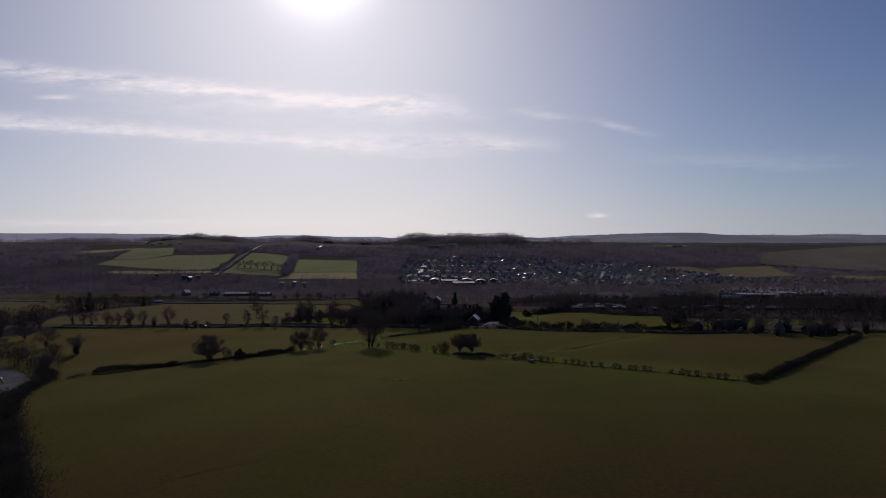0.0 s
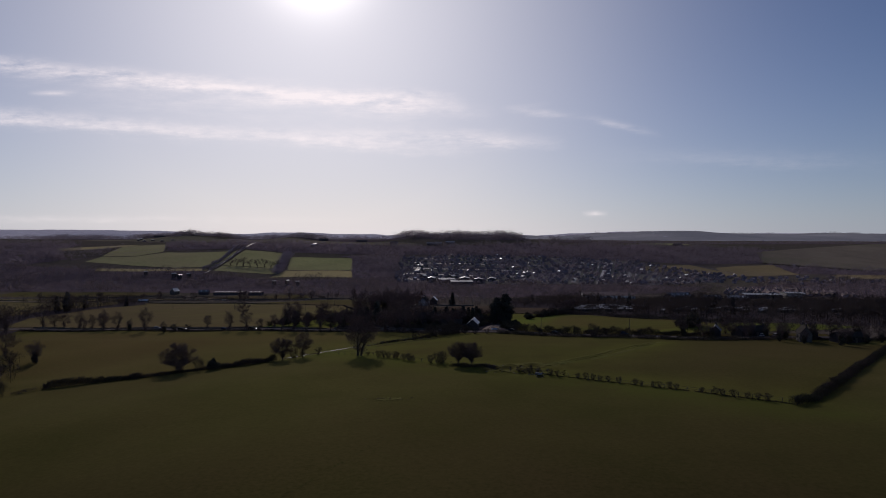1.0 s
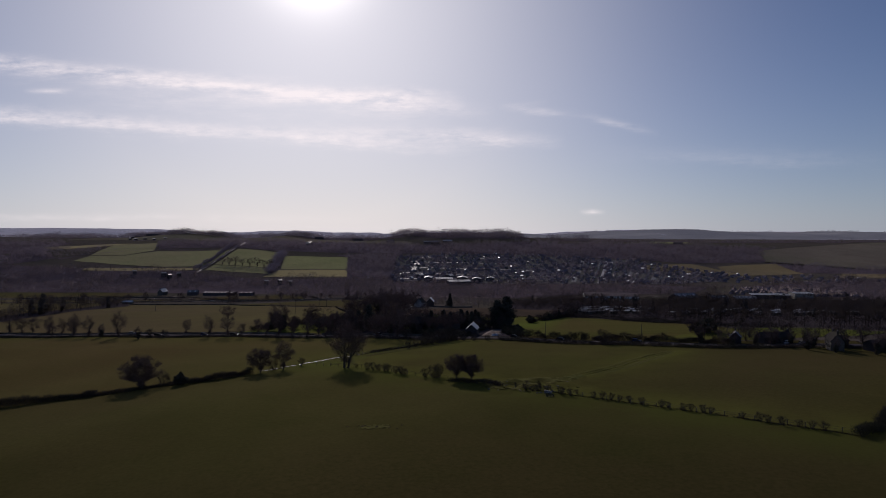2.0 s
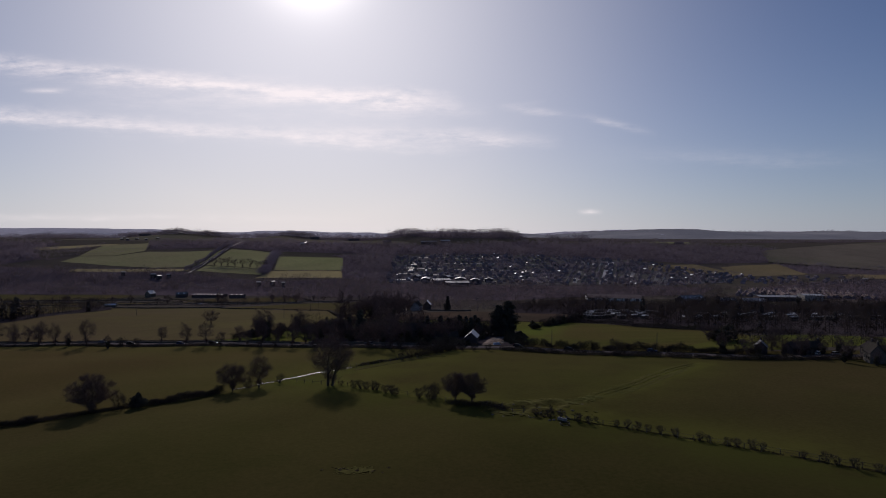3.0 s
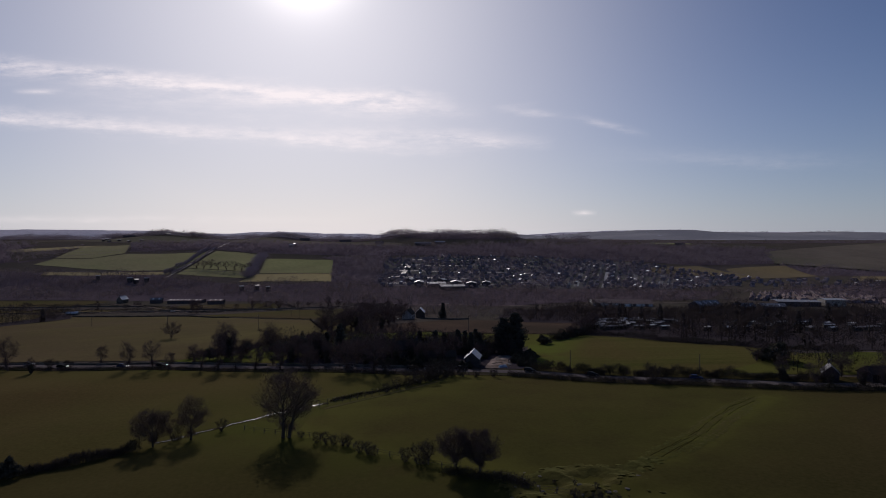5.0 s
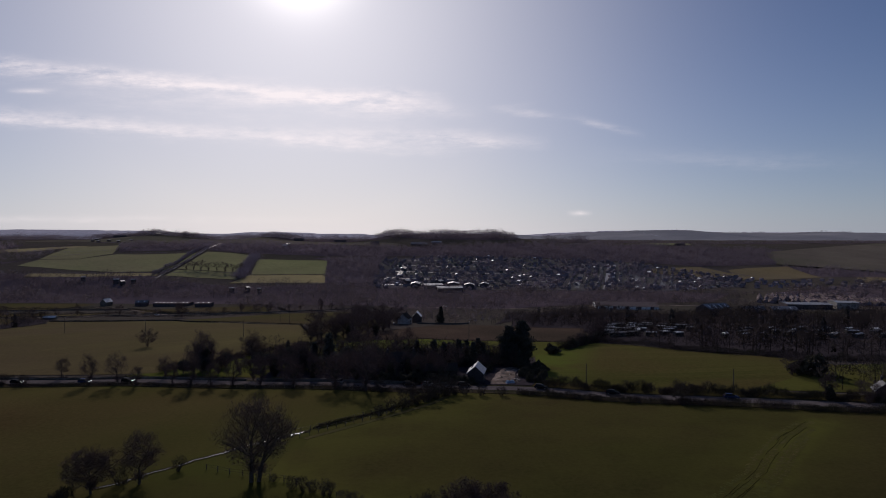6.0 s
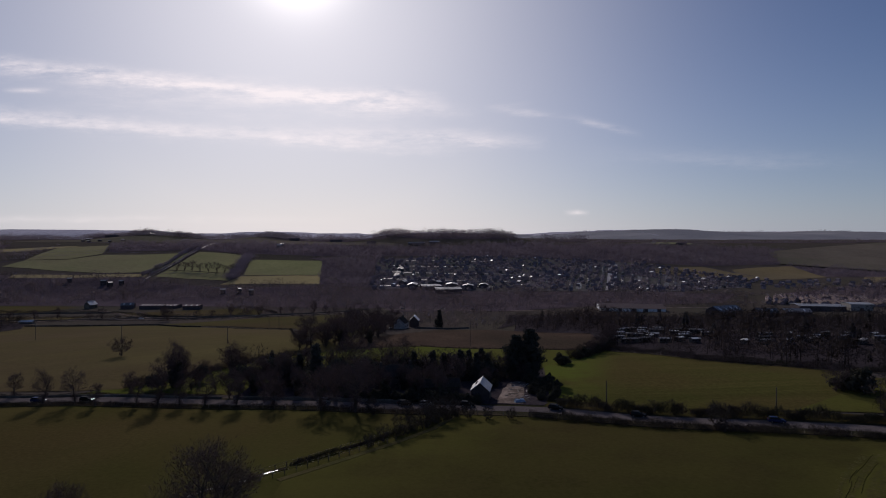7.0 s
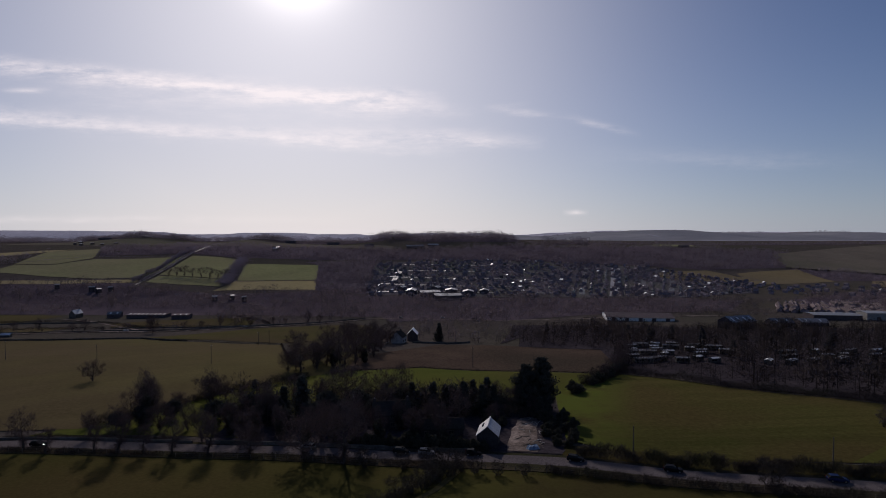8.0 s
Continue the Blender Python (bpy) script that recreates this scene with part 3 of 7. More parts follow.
def drape(name, outline, material, label, step=18.0, lift=0.3, category="field", fresh=None):
    """A sheet of ground cover inside an outline, laid on the land."""
    bm = bmesh.new()
    bm.faces.new([bm.verts.new((x, y, 0)) for x, y in outline])
    for axis in (0, 1):
        lo, hi = math.floor(min(p[axis] for p in outline) / step) * step, max(p[axis] for p in outline)
        for i in range(1, int((hi - lo) / step) + 1):
            co = [0.0, 0.0, 0.0]
            no = [0.0, 0.0, 0.0]
            co[axis], no[axis] = lo + i * step, 1.0
            bmesh.ops.bisect_plane(bm, geom=bm.verts[:] + bm.edges[:] + bm.faces[:], plane_co=co, plane_no=no)
    bmesh.ops.triangulate(bm, faces=[f for f in bm.faces if len(f.verts) > 4])
    for v in bm.verts:
        v.co.z = height(v.co.x, v.co.y) + lift
    bmesh.ops.recalc_face_normals(bm, faces=bm.faces)
    me = bpy.data.meshes.new(name)
    bm.to_mesh(me)
    bm.free()
    if me.polygons and me.polygons[0].normal.z < 0:
        me.flip_normals()
    me.materials.append(material)
    if fresh:
        me.attributes.new("verdure", "FLOAT", "POINT").data.foreach_set("value", [fresh(v.co.x, v.co.y) for v in me.vertices])
    return tagged(new(name, me), label, category, kind="structure")


def resample(path, step):
    """Points along a path at even steps, each with its direction."""
    out = []
    for (x0, y0), (x1, y1) in zip(path, path[1:]):
        length = math.hypot(x1 - x0, y1 - y0)
        n = max(1, int(round(length / step)))
        for i in range(n):
            out.append((x0 + (x1 - x0) * i / n, y0 + (y1 - y0) * i / n))
    out.append(path[-1])
    turns = []
    for i in range(len(out)):
        a, b = out[max(0, i - 1)], out[min(len(out) - 1, i + 1)]
        d = math.hypot(b[0] - a[0], b[1] - a[1])
        turns.append(((b[0] - a[0]) / d, (b[1] - a[1]) / d))
    return [(p[0], p[1], t[0], t[1]) for p, t in zip(out, turns)]


def strip(name, path, wide, material, label, lift=0.12, step=6.0, category="road", off=0.0, crown=0.0, kind="structure"):
    """A band of surface along a path, with side skirts down into the land."""
    b = Build()
    rows = resample(path, step)
    for x, y, dx, dy in rows:
        for k, drop in ((-0.5, 0.6), (-0.5, 0.0), (0.0, -crown), (0.5, 0.0), (0.5, 0.6)):
            px, py = x - dy * (off + k * wide), y + dx * (off + k * wide)
            cx, cy = x - dy * off, y + dx * off
            b.v.append((px, py, max(height(px, py), height(cx, cy)) + lift - drop))
    for i in range(len(rows) - 1):
        for j in range(4):
            k = i * 5 + j
            b.f.append((k, k + 5, k + 6, k + 1))
    return tagged(new(name, b.mesh(name, material)), label, category, kind=kind)


make_ground()
def tussocks(name, outline, material, label, lift, rise, step=0.9, fray=0.0):
    """Rough grass on broken ground: a close grid inside an outline, heaved into uneven humps that die out at the rim."""
    rnd = random.Random(len(outline))
    outline = list(outline)
    xs, ys = [p[0] for p in outline], [p[1] for p in outline]
    nx, ny = int((max(xs) - min(xs)) / step) + 1, int((max(ys) - min(ys)) / step) + 1
    b, at = Build(), {}
    for j in range(ny + 1):
        for i in range(nx + 1):
            x, y = min(xs) + (i + rnd.uniform(-0.3, 0.3)) * step, min(ys) + (j + rnd.uniform(-0.3, 0.3)) * step
            hump = max(0.0, math.sin(x * 0.9 + 1.3 * math.sin(y * 0.7)) * math.sin(y * 1.1 + x * 0.35)) + 0.5 * rnd.random()
            at[i, j] = (x, y, height(x, y) + lift + rise * hump)
    for j in range(ny):
        for i in range(nx):
            quad = [at[i, j], at[i + 1, j], at[i + 1, j + 1], at[i, j + 1]]
            dx, dy = rnd.gauss(0, fray), rnd.gauss(0, fray)
            if sum(inside(p[0] + dx, p[1] + dy, outline) for p in quad) >= 3:
                b.add(quad, ((0, 1, 2, 3),))
    return tagged(new(name, b.mesh(name, material)), label, "rough grass", kind="structure")


tussocks("field_corner", ((13, 224), (16, 227), (22, 227.5), (29, 231), (36, 229), (43, 233), (49, 236), (46, 230), (38, 224), (33, 219), (27, 213), (19, 213.5), (14, 218)), TRAMPLED, "trampled yellow-green tussocks in the field corner", 0.03, 0.15, 0.8, 0.7)

# valley and far fields
drape("field", ((40, 347), (50, 404), (66, 428), (89, 444), (120, 409), (156, 379), (162, 366), (118, 334), (104, 325), (80, 329), (50, 338)), THIN_GRASS, "green grass field beside the road, streaked and thin beyond", 6, 0.2,
      fresh=lambda x, y: max(0.0, 1.0 - max(0.0, x - 44 - (y - 347) * 0.36) / 16))
drape("field", ((-76, 418), (-60, 440), (-38, 459), (0, 468), (40, 455), (90, 446), (66, 428), (48, 400), (-20, 392), (-60, 408)), LUSH, "strip of green meadow behind the trees", 14, 0.2)
drape("field", ((-116, 364), (-84, 400), (-76, 417), (-60, 407), (-20, 391), (48, 399), (46, 387), (25, 387), (20, 352), (-14, 352), (-69, 361)), LUSH, "rough grass under the trees behind the road", 12, 0.15)
drape("field", ((-77, 420), (-64, 480), (-62, 503), (-50, 512), (-34, 520), (-33, 509), (-38, 460.5), (-60, 440.5), (-75.5, 419)), MEADOW, "rough green corner of meadow beside the hedge", 12, 0.18)
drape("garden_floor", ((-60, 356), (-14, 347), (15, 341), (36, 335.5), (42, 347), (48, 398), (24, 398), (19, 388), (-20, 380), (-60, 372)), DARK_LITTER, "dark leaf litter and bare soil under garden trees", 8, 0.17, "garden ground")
drape("field", ((-38, 461), (0, 470), (40, 457), (92, 448), (106, 530), (60, 548), (12, 560), (-33, 510)), ROUGH_LAND, "rough brown field of dead grass", 14, 0.2)
drape("field", ((118, 334), (162, 366), (163, 367), (190, 369), (232, 340), (200, 324), (150, 318), (104, 325)), LUSH, "narrow green field behind the roadside trees", 12, 0.2)
drape("field", ((-266, 376), (-278, 420), (-284, 500), (-282, 586), (-290, 600), (-200, 612), (-160, 590), (-90, 566), (-64, 480), (-77, 420), (-84, 402), (-104, 370), (-180, 372)), PASTURE, "wide worn pasture sloping to the valley", 20, 0.2)
drape("field", ((-287, 372), (-302, 420), (-310, 500), (-308, 585), (-334, 630), (-560, 612), (-640, 500), (-640, 390)), PASTURE, "worn pasture beyond the belt of trees", 20, 0.2)
drape("field", ((-200, 622), (-150, 602), (-88, 575), (-62, 500), (-40, 520), (-28, 560), (-40, 690), (-60, 712), (-130, 690)), MEADOW, "green meadow below the valley road", 20, 0.2)
drape("field", ((-260, 690), (-150, 700), (-160, 765), (-250, 752), (-285, 730)), MEADOW, "small meadow beside the farm", 20, 0.25)
drape("field", ((-560, 740), (-380, 730), (-360, 790), (-420, 800), (-560, 800)), MEADOW, "pale meadow beyond the farm lane", 20, 0.25)
drape("field", ((-560, 610), (-300, 650), (-300, 700), (-560, 700)), PASTURE, "worn pasture in the valley", 20, 0.25)
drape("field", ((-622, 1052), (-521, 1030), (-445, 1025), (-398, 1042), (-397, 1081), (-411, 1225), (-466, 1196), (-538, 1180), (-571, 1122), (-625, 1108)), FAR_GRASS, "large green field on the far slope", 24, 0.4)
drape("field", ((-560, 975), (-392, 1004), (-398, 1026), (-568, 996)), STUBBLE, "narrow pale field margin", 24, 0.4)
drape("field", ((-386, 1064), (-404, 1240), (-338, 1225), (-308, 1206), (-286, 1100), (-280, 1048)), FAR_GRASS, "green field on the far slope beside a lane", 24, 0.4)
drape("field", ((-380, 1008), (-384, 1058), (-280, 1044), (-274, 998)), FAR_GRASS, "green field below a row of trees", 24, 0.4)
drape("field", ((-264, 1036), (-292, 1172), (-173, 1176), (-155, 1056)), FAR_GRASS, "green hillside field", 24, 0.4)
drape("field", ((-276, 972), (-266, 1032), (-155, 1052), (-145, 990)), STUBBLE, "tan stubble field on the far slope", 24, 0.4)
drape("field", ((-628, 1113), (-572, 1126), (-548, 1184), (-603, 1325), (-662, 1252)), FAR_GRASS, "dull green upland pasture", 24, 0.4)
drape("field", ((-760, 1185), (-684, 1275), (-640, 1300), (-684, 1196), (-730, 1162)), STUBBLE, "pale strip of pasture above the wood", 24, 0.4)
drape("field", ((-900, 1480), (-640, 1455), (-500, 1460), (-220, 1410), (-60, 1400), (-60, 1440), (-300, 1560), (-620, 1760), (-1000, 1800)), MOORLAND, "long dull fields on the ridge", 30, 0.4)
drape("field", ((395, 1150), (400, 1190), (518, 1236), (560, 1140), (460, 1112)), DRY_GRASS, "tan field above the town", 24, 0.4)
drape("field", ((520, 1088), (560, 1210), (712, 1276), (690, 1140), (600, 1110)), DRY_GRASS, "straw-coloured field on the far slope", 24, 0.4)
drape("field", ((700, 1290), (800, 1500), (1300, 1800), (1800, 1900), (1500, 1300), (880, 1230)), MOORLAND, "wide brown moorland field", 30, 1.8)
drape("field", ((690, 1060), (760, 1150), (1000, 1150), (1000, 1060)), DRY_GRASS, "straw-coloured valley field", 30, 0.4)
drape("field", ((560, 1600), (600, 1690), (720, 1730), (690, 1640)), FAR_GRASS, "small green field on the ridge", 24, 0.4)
drape("field", ((150, 3020), (3600, 3020), (3600, 4300), (1500, 4300), (500, 3900)), HILL_GRASS, "grass slopes of the distant hill, haze in their colour", 90, 2.5)
drape("field", ((-70, 960), (-80, 1210), (60, 1265), (200, 1275), (400, 1250), (520, 1120), (470, 985), (330, 930), (100, 940)), TOWN_GROUND, "paved yards and gardens of the town", 24, 0.35, "town ground")

# roads and tracks
strip("road", ROAD, 6.0, ASPHALT, "worn two-lane country road through the fields", 0.16, 5.0, crown=0.06)
strip("road_verge", tuple((x, y) for x, y in ROAD), 4.6, VERGE, "strip of dead verge grass and weeds", 0.14, 5.0, "verge", -5.4)
strip("road_verge", tuple((x, y) for x, y in ROAD), 1.8, VERGE, "narrow verge of dead grass behind the road", 0.13, 5.0, "verge", 4.4)
strip("field_margin", tuple((x, road_y(x)) for x in (34, 60, 90, 120, 150, 185)), 9.0, MID_GRASS, "grassy field margin behind the roadside hedge", 0.1, 5.0, "verge", 9.0)
strip("road_bend", ((-188, 238), (-172, 227), (-158, 214), (-143, 196), (-137, 180), (-142, 164), (-165, 148)), 7.5, DAMP_ASPHALT, "dark road bend with a white edge line", 0.2, 5.0, crown=0.08)
strip("road_marking", ((-188, 238), (-172, 227), (-158, 214), (-143, 196), (-137, 180), (-142, 164), (-165, 148)), 0.25, ROAD_PAINT, "white edge line of the road bend", 0.235, 5.0, "road marking", -3.3)
strip("valley_road", ((-700, 640), (-320, 648), (-245, 662), (-162, 682), (-120, 708), (-52, 752), (75, 735), (300, 760)), 4.5, GRAVEL, "pale valley road beside stone walls", 0.3, 8.0)
strip("farm_lane", ((-222, 664), (-262, 706), (-312, 752), (-345, 762)), 4.0, GRAVEL, "pale farm lane", 0.3, 8.0)
strip("lane", ((-384, 985), (-391, 1060), (-410, 1225), (-420, 1290), (-440, 1420)), 1.5, STREET, "steep wet lane climbing the far slope", 0.6, 10.0)
DITCH = ((-62, 254), (-58, 257.2), (-54.5, 262.2), (-51, 265.2), (-48.9, 268.5), (-44.5, 272.4), (-41, 277.3), (-35.5, 281.0), (-31, 286.2), (-28, 288))
strip("ditch_bank", DITCH, 1.5, SOIL, "muddy bank of the field ditch", 0.03, 2.0, "ditch")
strip("ditch_lip", DITCH, 0.3, MID_GRASS, "raised grassy lip of the field ditch", 0.08, 2.0, "ditch", -0.5)
rng_ditch = random.Random(6)


def level_pools(path):
    """Still water in short level reaches along the ditch, each with wandering edges."""
    b = Build()
    rows = resample(path, 1.6)
    for i, ((x0, y0, dx, dy), (x1, y1, ex, ey)) in enumerate(zip(rows, rows[1:])):
        if rng_ditch.random() < 0.28:
            continue
        z = max(height(x0, y0), height(x1, y1)) + 0.06
        pts = []
        for k in range(5):
            px, py = x0 + (x1 - x0) * k / 4, y0 + (y1 - y0) * k / 4
            mid = 0.14 * math.sin((i * 4 + k) * 0.55)
            half = 0.06 + 0.12 * rng_ditch.random()
            pts += [(px - dy * (mid - half), py + dx * (mid - half), z), (px - dy * (mid + half), py + dx * (mid + half), z)]
        b.add(pts, [(2 * k, 2 * k + 2, 2 * k + 3, 2 * k + 1) for k in range(4)])
    tagged(new("ditch_water", b.mesh("ditch_water", WATER)), "shallow water standing in the field ditch", "ditch water", kind="structure")


level_pools(DITCH)
strip("field_track", ((-28, 281), (-16, 292.6), (-5, 304), (3, 314), (9, 326)), 1.6, MEADOW, "worn pale grass track beside a fence", 0.06, 4.0, "track")


# ---- trees and hedges ----
def sprays(rng, starts, ways, lengths, width):
    """Thin tapering twigs as narrow triangles, from start points along directions."""
    n = len(starts)
    side = np.cross(ways, rng.normal(size=(n, 3)))
    side /= np.linalg.norm(side, axis=1, keepdims=True) + 1e-9
    w = (width * rng.uniform(0.7, 1.3, n) / 2)[:, None]
    verts = np.stack([starts - side * w, starts + side * w, starts + ways * lengths[:, None]], 1).reshape(-1, 3)
    return verts, np.arange(n * 3).reshape(-1, 3)


def unit(a):
    return a / (np.linalg.norm(a, axis=1, keepdims=True) + 1e-9)


def grow(seed, h, reach, stems=1, limbs=9, twigs=6000, clear=0.18, width=0.05, fineness=1.0, middle=0.56, tall=0.43, fork=(6, 4), bark=None, fine=None, low=0.72, filled=0.4):
    """A bare tree: tapered trunk, limbs that fill a rounded crown, three orders of them, and fine twigs at their ends."""
    rng = np.random.default_rng(seed)
    rnd = random.Random(seed)
    wood = Build()
    tips = []
    mid, half = Vector((0, 0, h * middle)), Vector((reach, reach, h * tall))

    def room(q, way):
        """How far the crown's rim lies from q along a way."""
        far = 0.3
        while far < h:
            o = q + way * far - mid
            if (o.x / half.x) ** 2 + (o.y / half.y) ** 2 + (o.z / (half.z if o.z > 0 else half.z * low)) ** 2 > 1:
                break
            far += 0.25
        return far

    def bough(p, d, length, r, level):
        pts, radii, ways = [p.copy()], [r], []
        steps = (4, 4, 3, 2)[level]
        for i in range(steps):
            d = (d + Vector((rnd.gauss(0, 0.13), rnd.gauss(0, 0.13), rnd.gauss(0, 0.10) + 0.04 * (level > 0)))).normalized()
            p = p + d * length / steps
            pts.append(p.copy())
            radii.append(max(0.015, r * (1 - 0.8 * (i + 1) / steps)))
            ways.append(d.copy())
        wood.tube(pts, radii, ((7, 5, 4, 3) if twigs > 6000 else (5, 4, 3, 3))[level], cap=level == 0)
        if level >= 2:
            for q, w in zip(pts[1:], ways):
                tips.append((q, w))
        if level == 3:
            return
        count = (limbs, *fork)[level]
        for i in range(count):
            at = clear + (1 - clear) * (i + rnd.random()) / count if level == 0 else 0.25 + 0.75 * (i + rnd.random()) / count
            at = min(at, 0.999)
            k = min(steps - 1, int(at * steps))
            q = pts[k].lerp(pts[k + 1], at * steps - k)
            turn = i * 2.4 + rnd.random()
            out = Vector((math.cos(turn), math.sin(turn), 0))
            if level == 0:
                way = (out + Vector((0, 0, 0.25 + 1.3 * max(0, at - 0.3)))).normalized()
                size = max(0.4, room(q, way) * rnd.uniform(0.8, 1.0))
            else:
                way = (ways[k] + out * 0.9 + Vector((rnd.gauss(0, 0.3), rnd.gauss(0, 0.3), 0.05))).normalized()
                size = max(0.3, min(length * rnd.uniform(0.45, 0.65), room(q, way)))
            bough(q, way, size, max(0.02, radii[k] * (0.55 if level == 0 else 0.5)), level + 1)

    for s in range(stems):
        lean = Vector((rnd.gauss(0, 0.05), rnd.gauss(0, 0.05), 1.0)) if stems == 1 else Vector((0.12 * (s * 2 - stems + 1), rnd.gauss(0, 0.06), 1.0))
        bough(Vector((0.09 * reach * (s * 2 - stems + 1), 0, -0.4)), lean.normalized(), h * 0.72, h * 0.03, 0)
    half_n = int(twigs * (1 - filled))
    pick = rng.integers(0, len(tips), half_n)
    starts = np.array([tips[i][0] for i in pick]) + rng.normal(0, 0.04 * h, (half_n, 3))
    ways = unit(np.array([tips[i][1] for i in pick]) + rng.normal(0, 0.6, (half_n, 3)) + np.array((0, 0, 0.12)))
    out = unit(rng.normal(size=(twigs - half_n, 3)))
    out[:, 2] = np.where(out[:, 2] < 0, out[:, 2] * low, out[:, 2])
    lumpy = 0.86 + 0.09 * np.sin(out[:, 0] * 5 + seed) + 0.08 * np.sin(out[:, 1] * 6 + out[:, 2] * 4 + seed * 2)
    r = rng.uniform(0.12, 1.0, twigs - half_n) ** 0.45 * lumpy
    fill = out * r[:, None] * np.array(half) * 0.97 + np.array(mid)
    starts = np.concatenate([starts, fill])
    ways = np.concatenate([ways, unit(out * 0.8 + rng.normal(0, 0.5, out.shape) + np.array((0, 0, 0.25)))])
    v, f = sprays(rng, starts, ways, rng.uniform(0.45, 1.15, twigs) * fineness * (h * 0.5 + 3) / 10, width * 0.9)
    return wood.mesh("trunk", bark or BARK), mesh_of("crown", v, f, fine or TWIG)


def leafy(seed, count, shape, size, material, name="crown", trunk=0.0):
    """A crown of many small leaf clumps, spread by a shape function that gives points and outward ways."""
    rng = np.random.default_rng(seed)
    p, way = shape(rng, count)
    a = unit(np.cross(way, rng.normal(size=p.shape)))
    b = unit(np.cross(way, a) + rng.normal(0, 0.5, p.shape))
    s = (size * rng.uniform(0.5, 1.4, count))[:, None]
    v = np.stack([p - a * s * 0.5, p + a * s * 0.5, p + a * s * 0.2 + b * s, p - a * s * 0.3 + b * s * 0.8], 1).reshape(-1, 3)
    return mesh_of(name, v, np.arange(count * 4).reshape(-1, 4), material)


def conifer_shape(h, r, lumps=26, base=0.08, blunt=1.6):
    """Points on ragged tufts set round a trunk, narrowing upwards."""
    def shape(rng, n):
        fixed = np.random.default_rng(lumps)
        k = rng.integers(0, lumps, n)
        lz = np.linspace(base, 0.95, lumps) * h
        turn = np.arange(lumps) * 2.4 + fixed.uniform(-0.5, 0.5, lumps)
        reach = r * (1.03 - (lz / h) ** blunt) * fixed.uniform(0.4, 1.3, lumps)
        c = np.stack([np.cos(turn) * reach * 0.6, np.sin(turn) * reach * 0.6, lz], 1)
        d = unit(rng.normal(size=(n, 3)))
        s = (0.42 * reach[k] + 0.5)[:, None] * rng.uniform(0.3, 1.0, n)[:, None] ** 0.6 * (1 + 0.35 * np.sin(7 * d[:, :1] + k[:, None]))
        p = c[k] + d * s * np.array((1.2, 1.2, 0.75))
        core = rng.random(n) < 0.15
        p[core] = np.stack([rng.normal(0, r * 0.12, n), rng.normal(0, r * 0.12, n), rng.uniform(base, 0.98, n) * h], 1)[core]
        p[:, 2] = np.maximum(p[:, 2], 0.1)
        return p, unit(d + np.array((0, 0, -0.25)))
    return shape


def round_shape(h, r, lumps=18, base=0.15):
    """Points on uneven tufts that fill a rounded, ragged crown."""
    def shape(rng, n):
        fixed = np.random.default_rng(lumps + int(h * 7))
        d0 = unit(fixed.normal(size=(lumps, 3)))
        c = d0 * np.array((r * 0.62, r * 0.62, h * (1 - base) * 0.30)) * fixed.uniform(0.5, 1.15, (lumps, 1)) + np.array((0, 0, h * (0.5 + base / 2)))
        big = fixed.uniform(0.22, 0.5, lumps)
        k = rng.integers(0, lumps, n)
        d = unit(rng.normal(size=(n, 3)))
        p = c[k] + d * (big[k] * rng.uniform(0.4, 1.0, n) ** 0.6 * (1 + 0.3 * np.sin(6 * d[:, 0] + 5 * d[:, 2] + k)))[:, None] * np.array((r, r, h * 0.42))
        p[:, 2] = np.maximum(p[:, 2] - h * 0.08, 0.05)
        low = p[:, 2] < 0.35 * h
        p[low, :2] *= 1.25
        return p, unit(d + rng.normal(0, 0.4, d.shape))
    return shape


def short_trunk(h, r):
    return Build().tube(((0, 0, -0.5), (0.03, 0, h * 0.3), (0.05, 0.04, h * 0.7)), (r, r * 0.8, r * 0.3), 7).mesh("trunk", BARK)


FIELD_OAK = grow(1, 9.9, 6.4, 1, 15, 21000, 0.13, 0.09, 0.62, 0.42, 0.57, low=0.45, filled=0.6)
PAIR_OAK = grow(2, 7.7, 4.5, 1, 12, 13500, 0.34, 0.085, 0.55, 0.54, 0.45, (6, 3), low=0.5, filled=0.62)
DITCH_OAK = grow(12, 8.6, 5.0, 1, 13, 12500, 0.2, 0.085, 0.62, 0.47, 0.52, (6, 3), low=0.5, filled=0.55)
CORNER_ASH = grow(3, 15.2, 7.3, 2, 11, 13500, 0.2, 0.085, 0.70, 0.52, 0.48, (6, 4), low=0.6, filled=0.5)
OAK = grow(1, 10.4, 6.6, 1, 12, 4600, 0.16, 0.11, 0.85, 0.46, 0.53, (4, 2), low=0.5, filled=0.5)
OAK_B = grow(2, 9.0, 5.4, 1, 11, 3600, 0.18, 0.105, 0.85, 0.47, 0.52, (4, 2), low=0.55, filled=0.5)
OAK_C = grow(12, 9.0, 5.6, 1, 11, 3800, 0.2, 0.105, 0.85, 0.47, 0.52, (4, 2), low=0.55, filled=0.5)
ASH_B = grow(15, 9.6, 3.7, 1, 11, 8500, 0.2, 0.064, 0.68, 0.54, 0.46, (5, 3), low=0.65, filled=0.5)
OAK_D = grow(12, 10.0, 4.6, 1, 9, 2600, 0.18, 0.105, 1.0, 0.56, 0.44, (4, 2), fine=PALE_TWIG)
ASH = grow(3, 16.0, 6.8, 2, 9, 3600, 0.25, 0.11, 0.85, 0.60, 0.42, (4, 2))
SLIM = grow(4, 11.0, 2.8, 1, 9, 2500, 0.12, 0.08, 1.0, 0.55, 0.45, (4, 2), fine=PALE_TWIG)
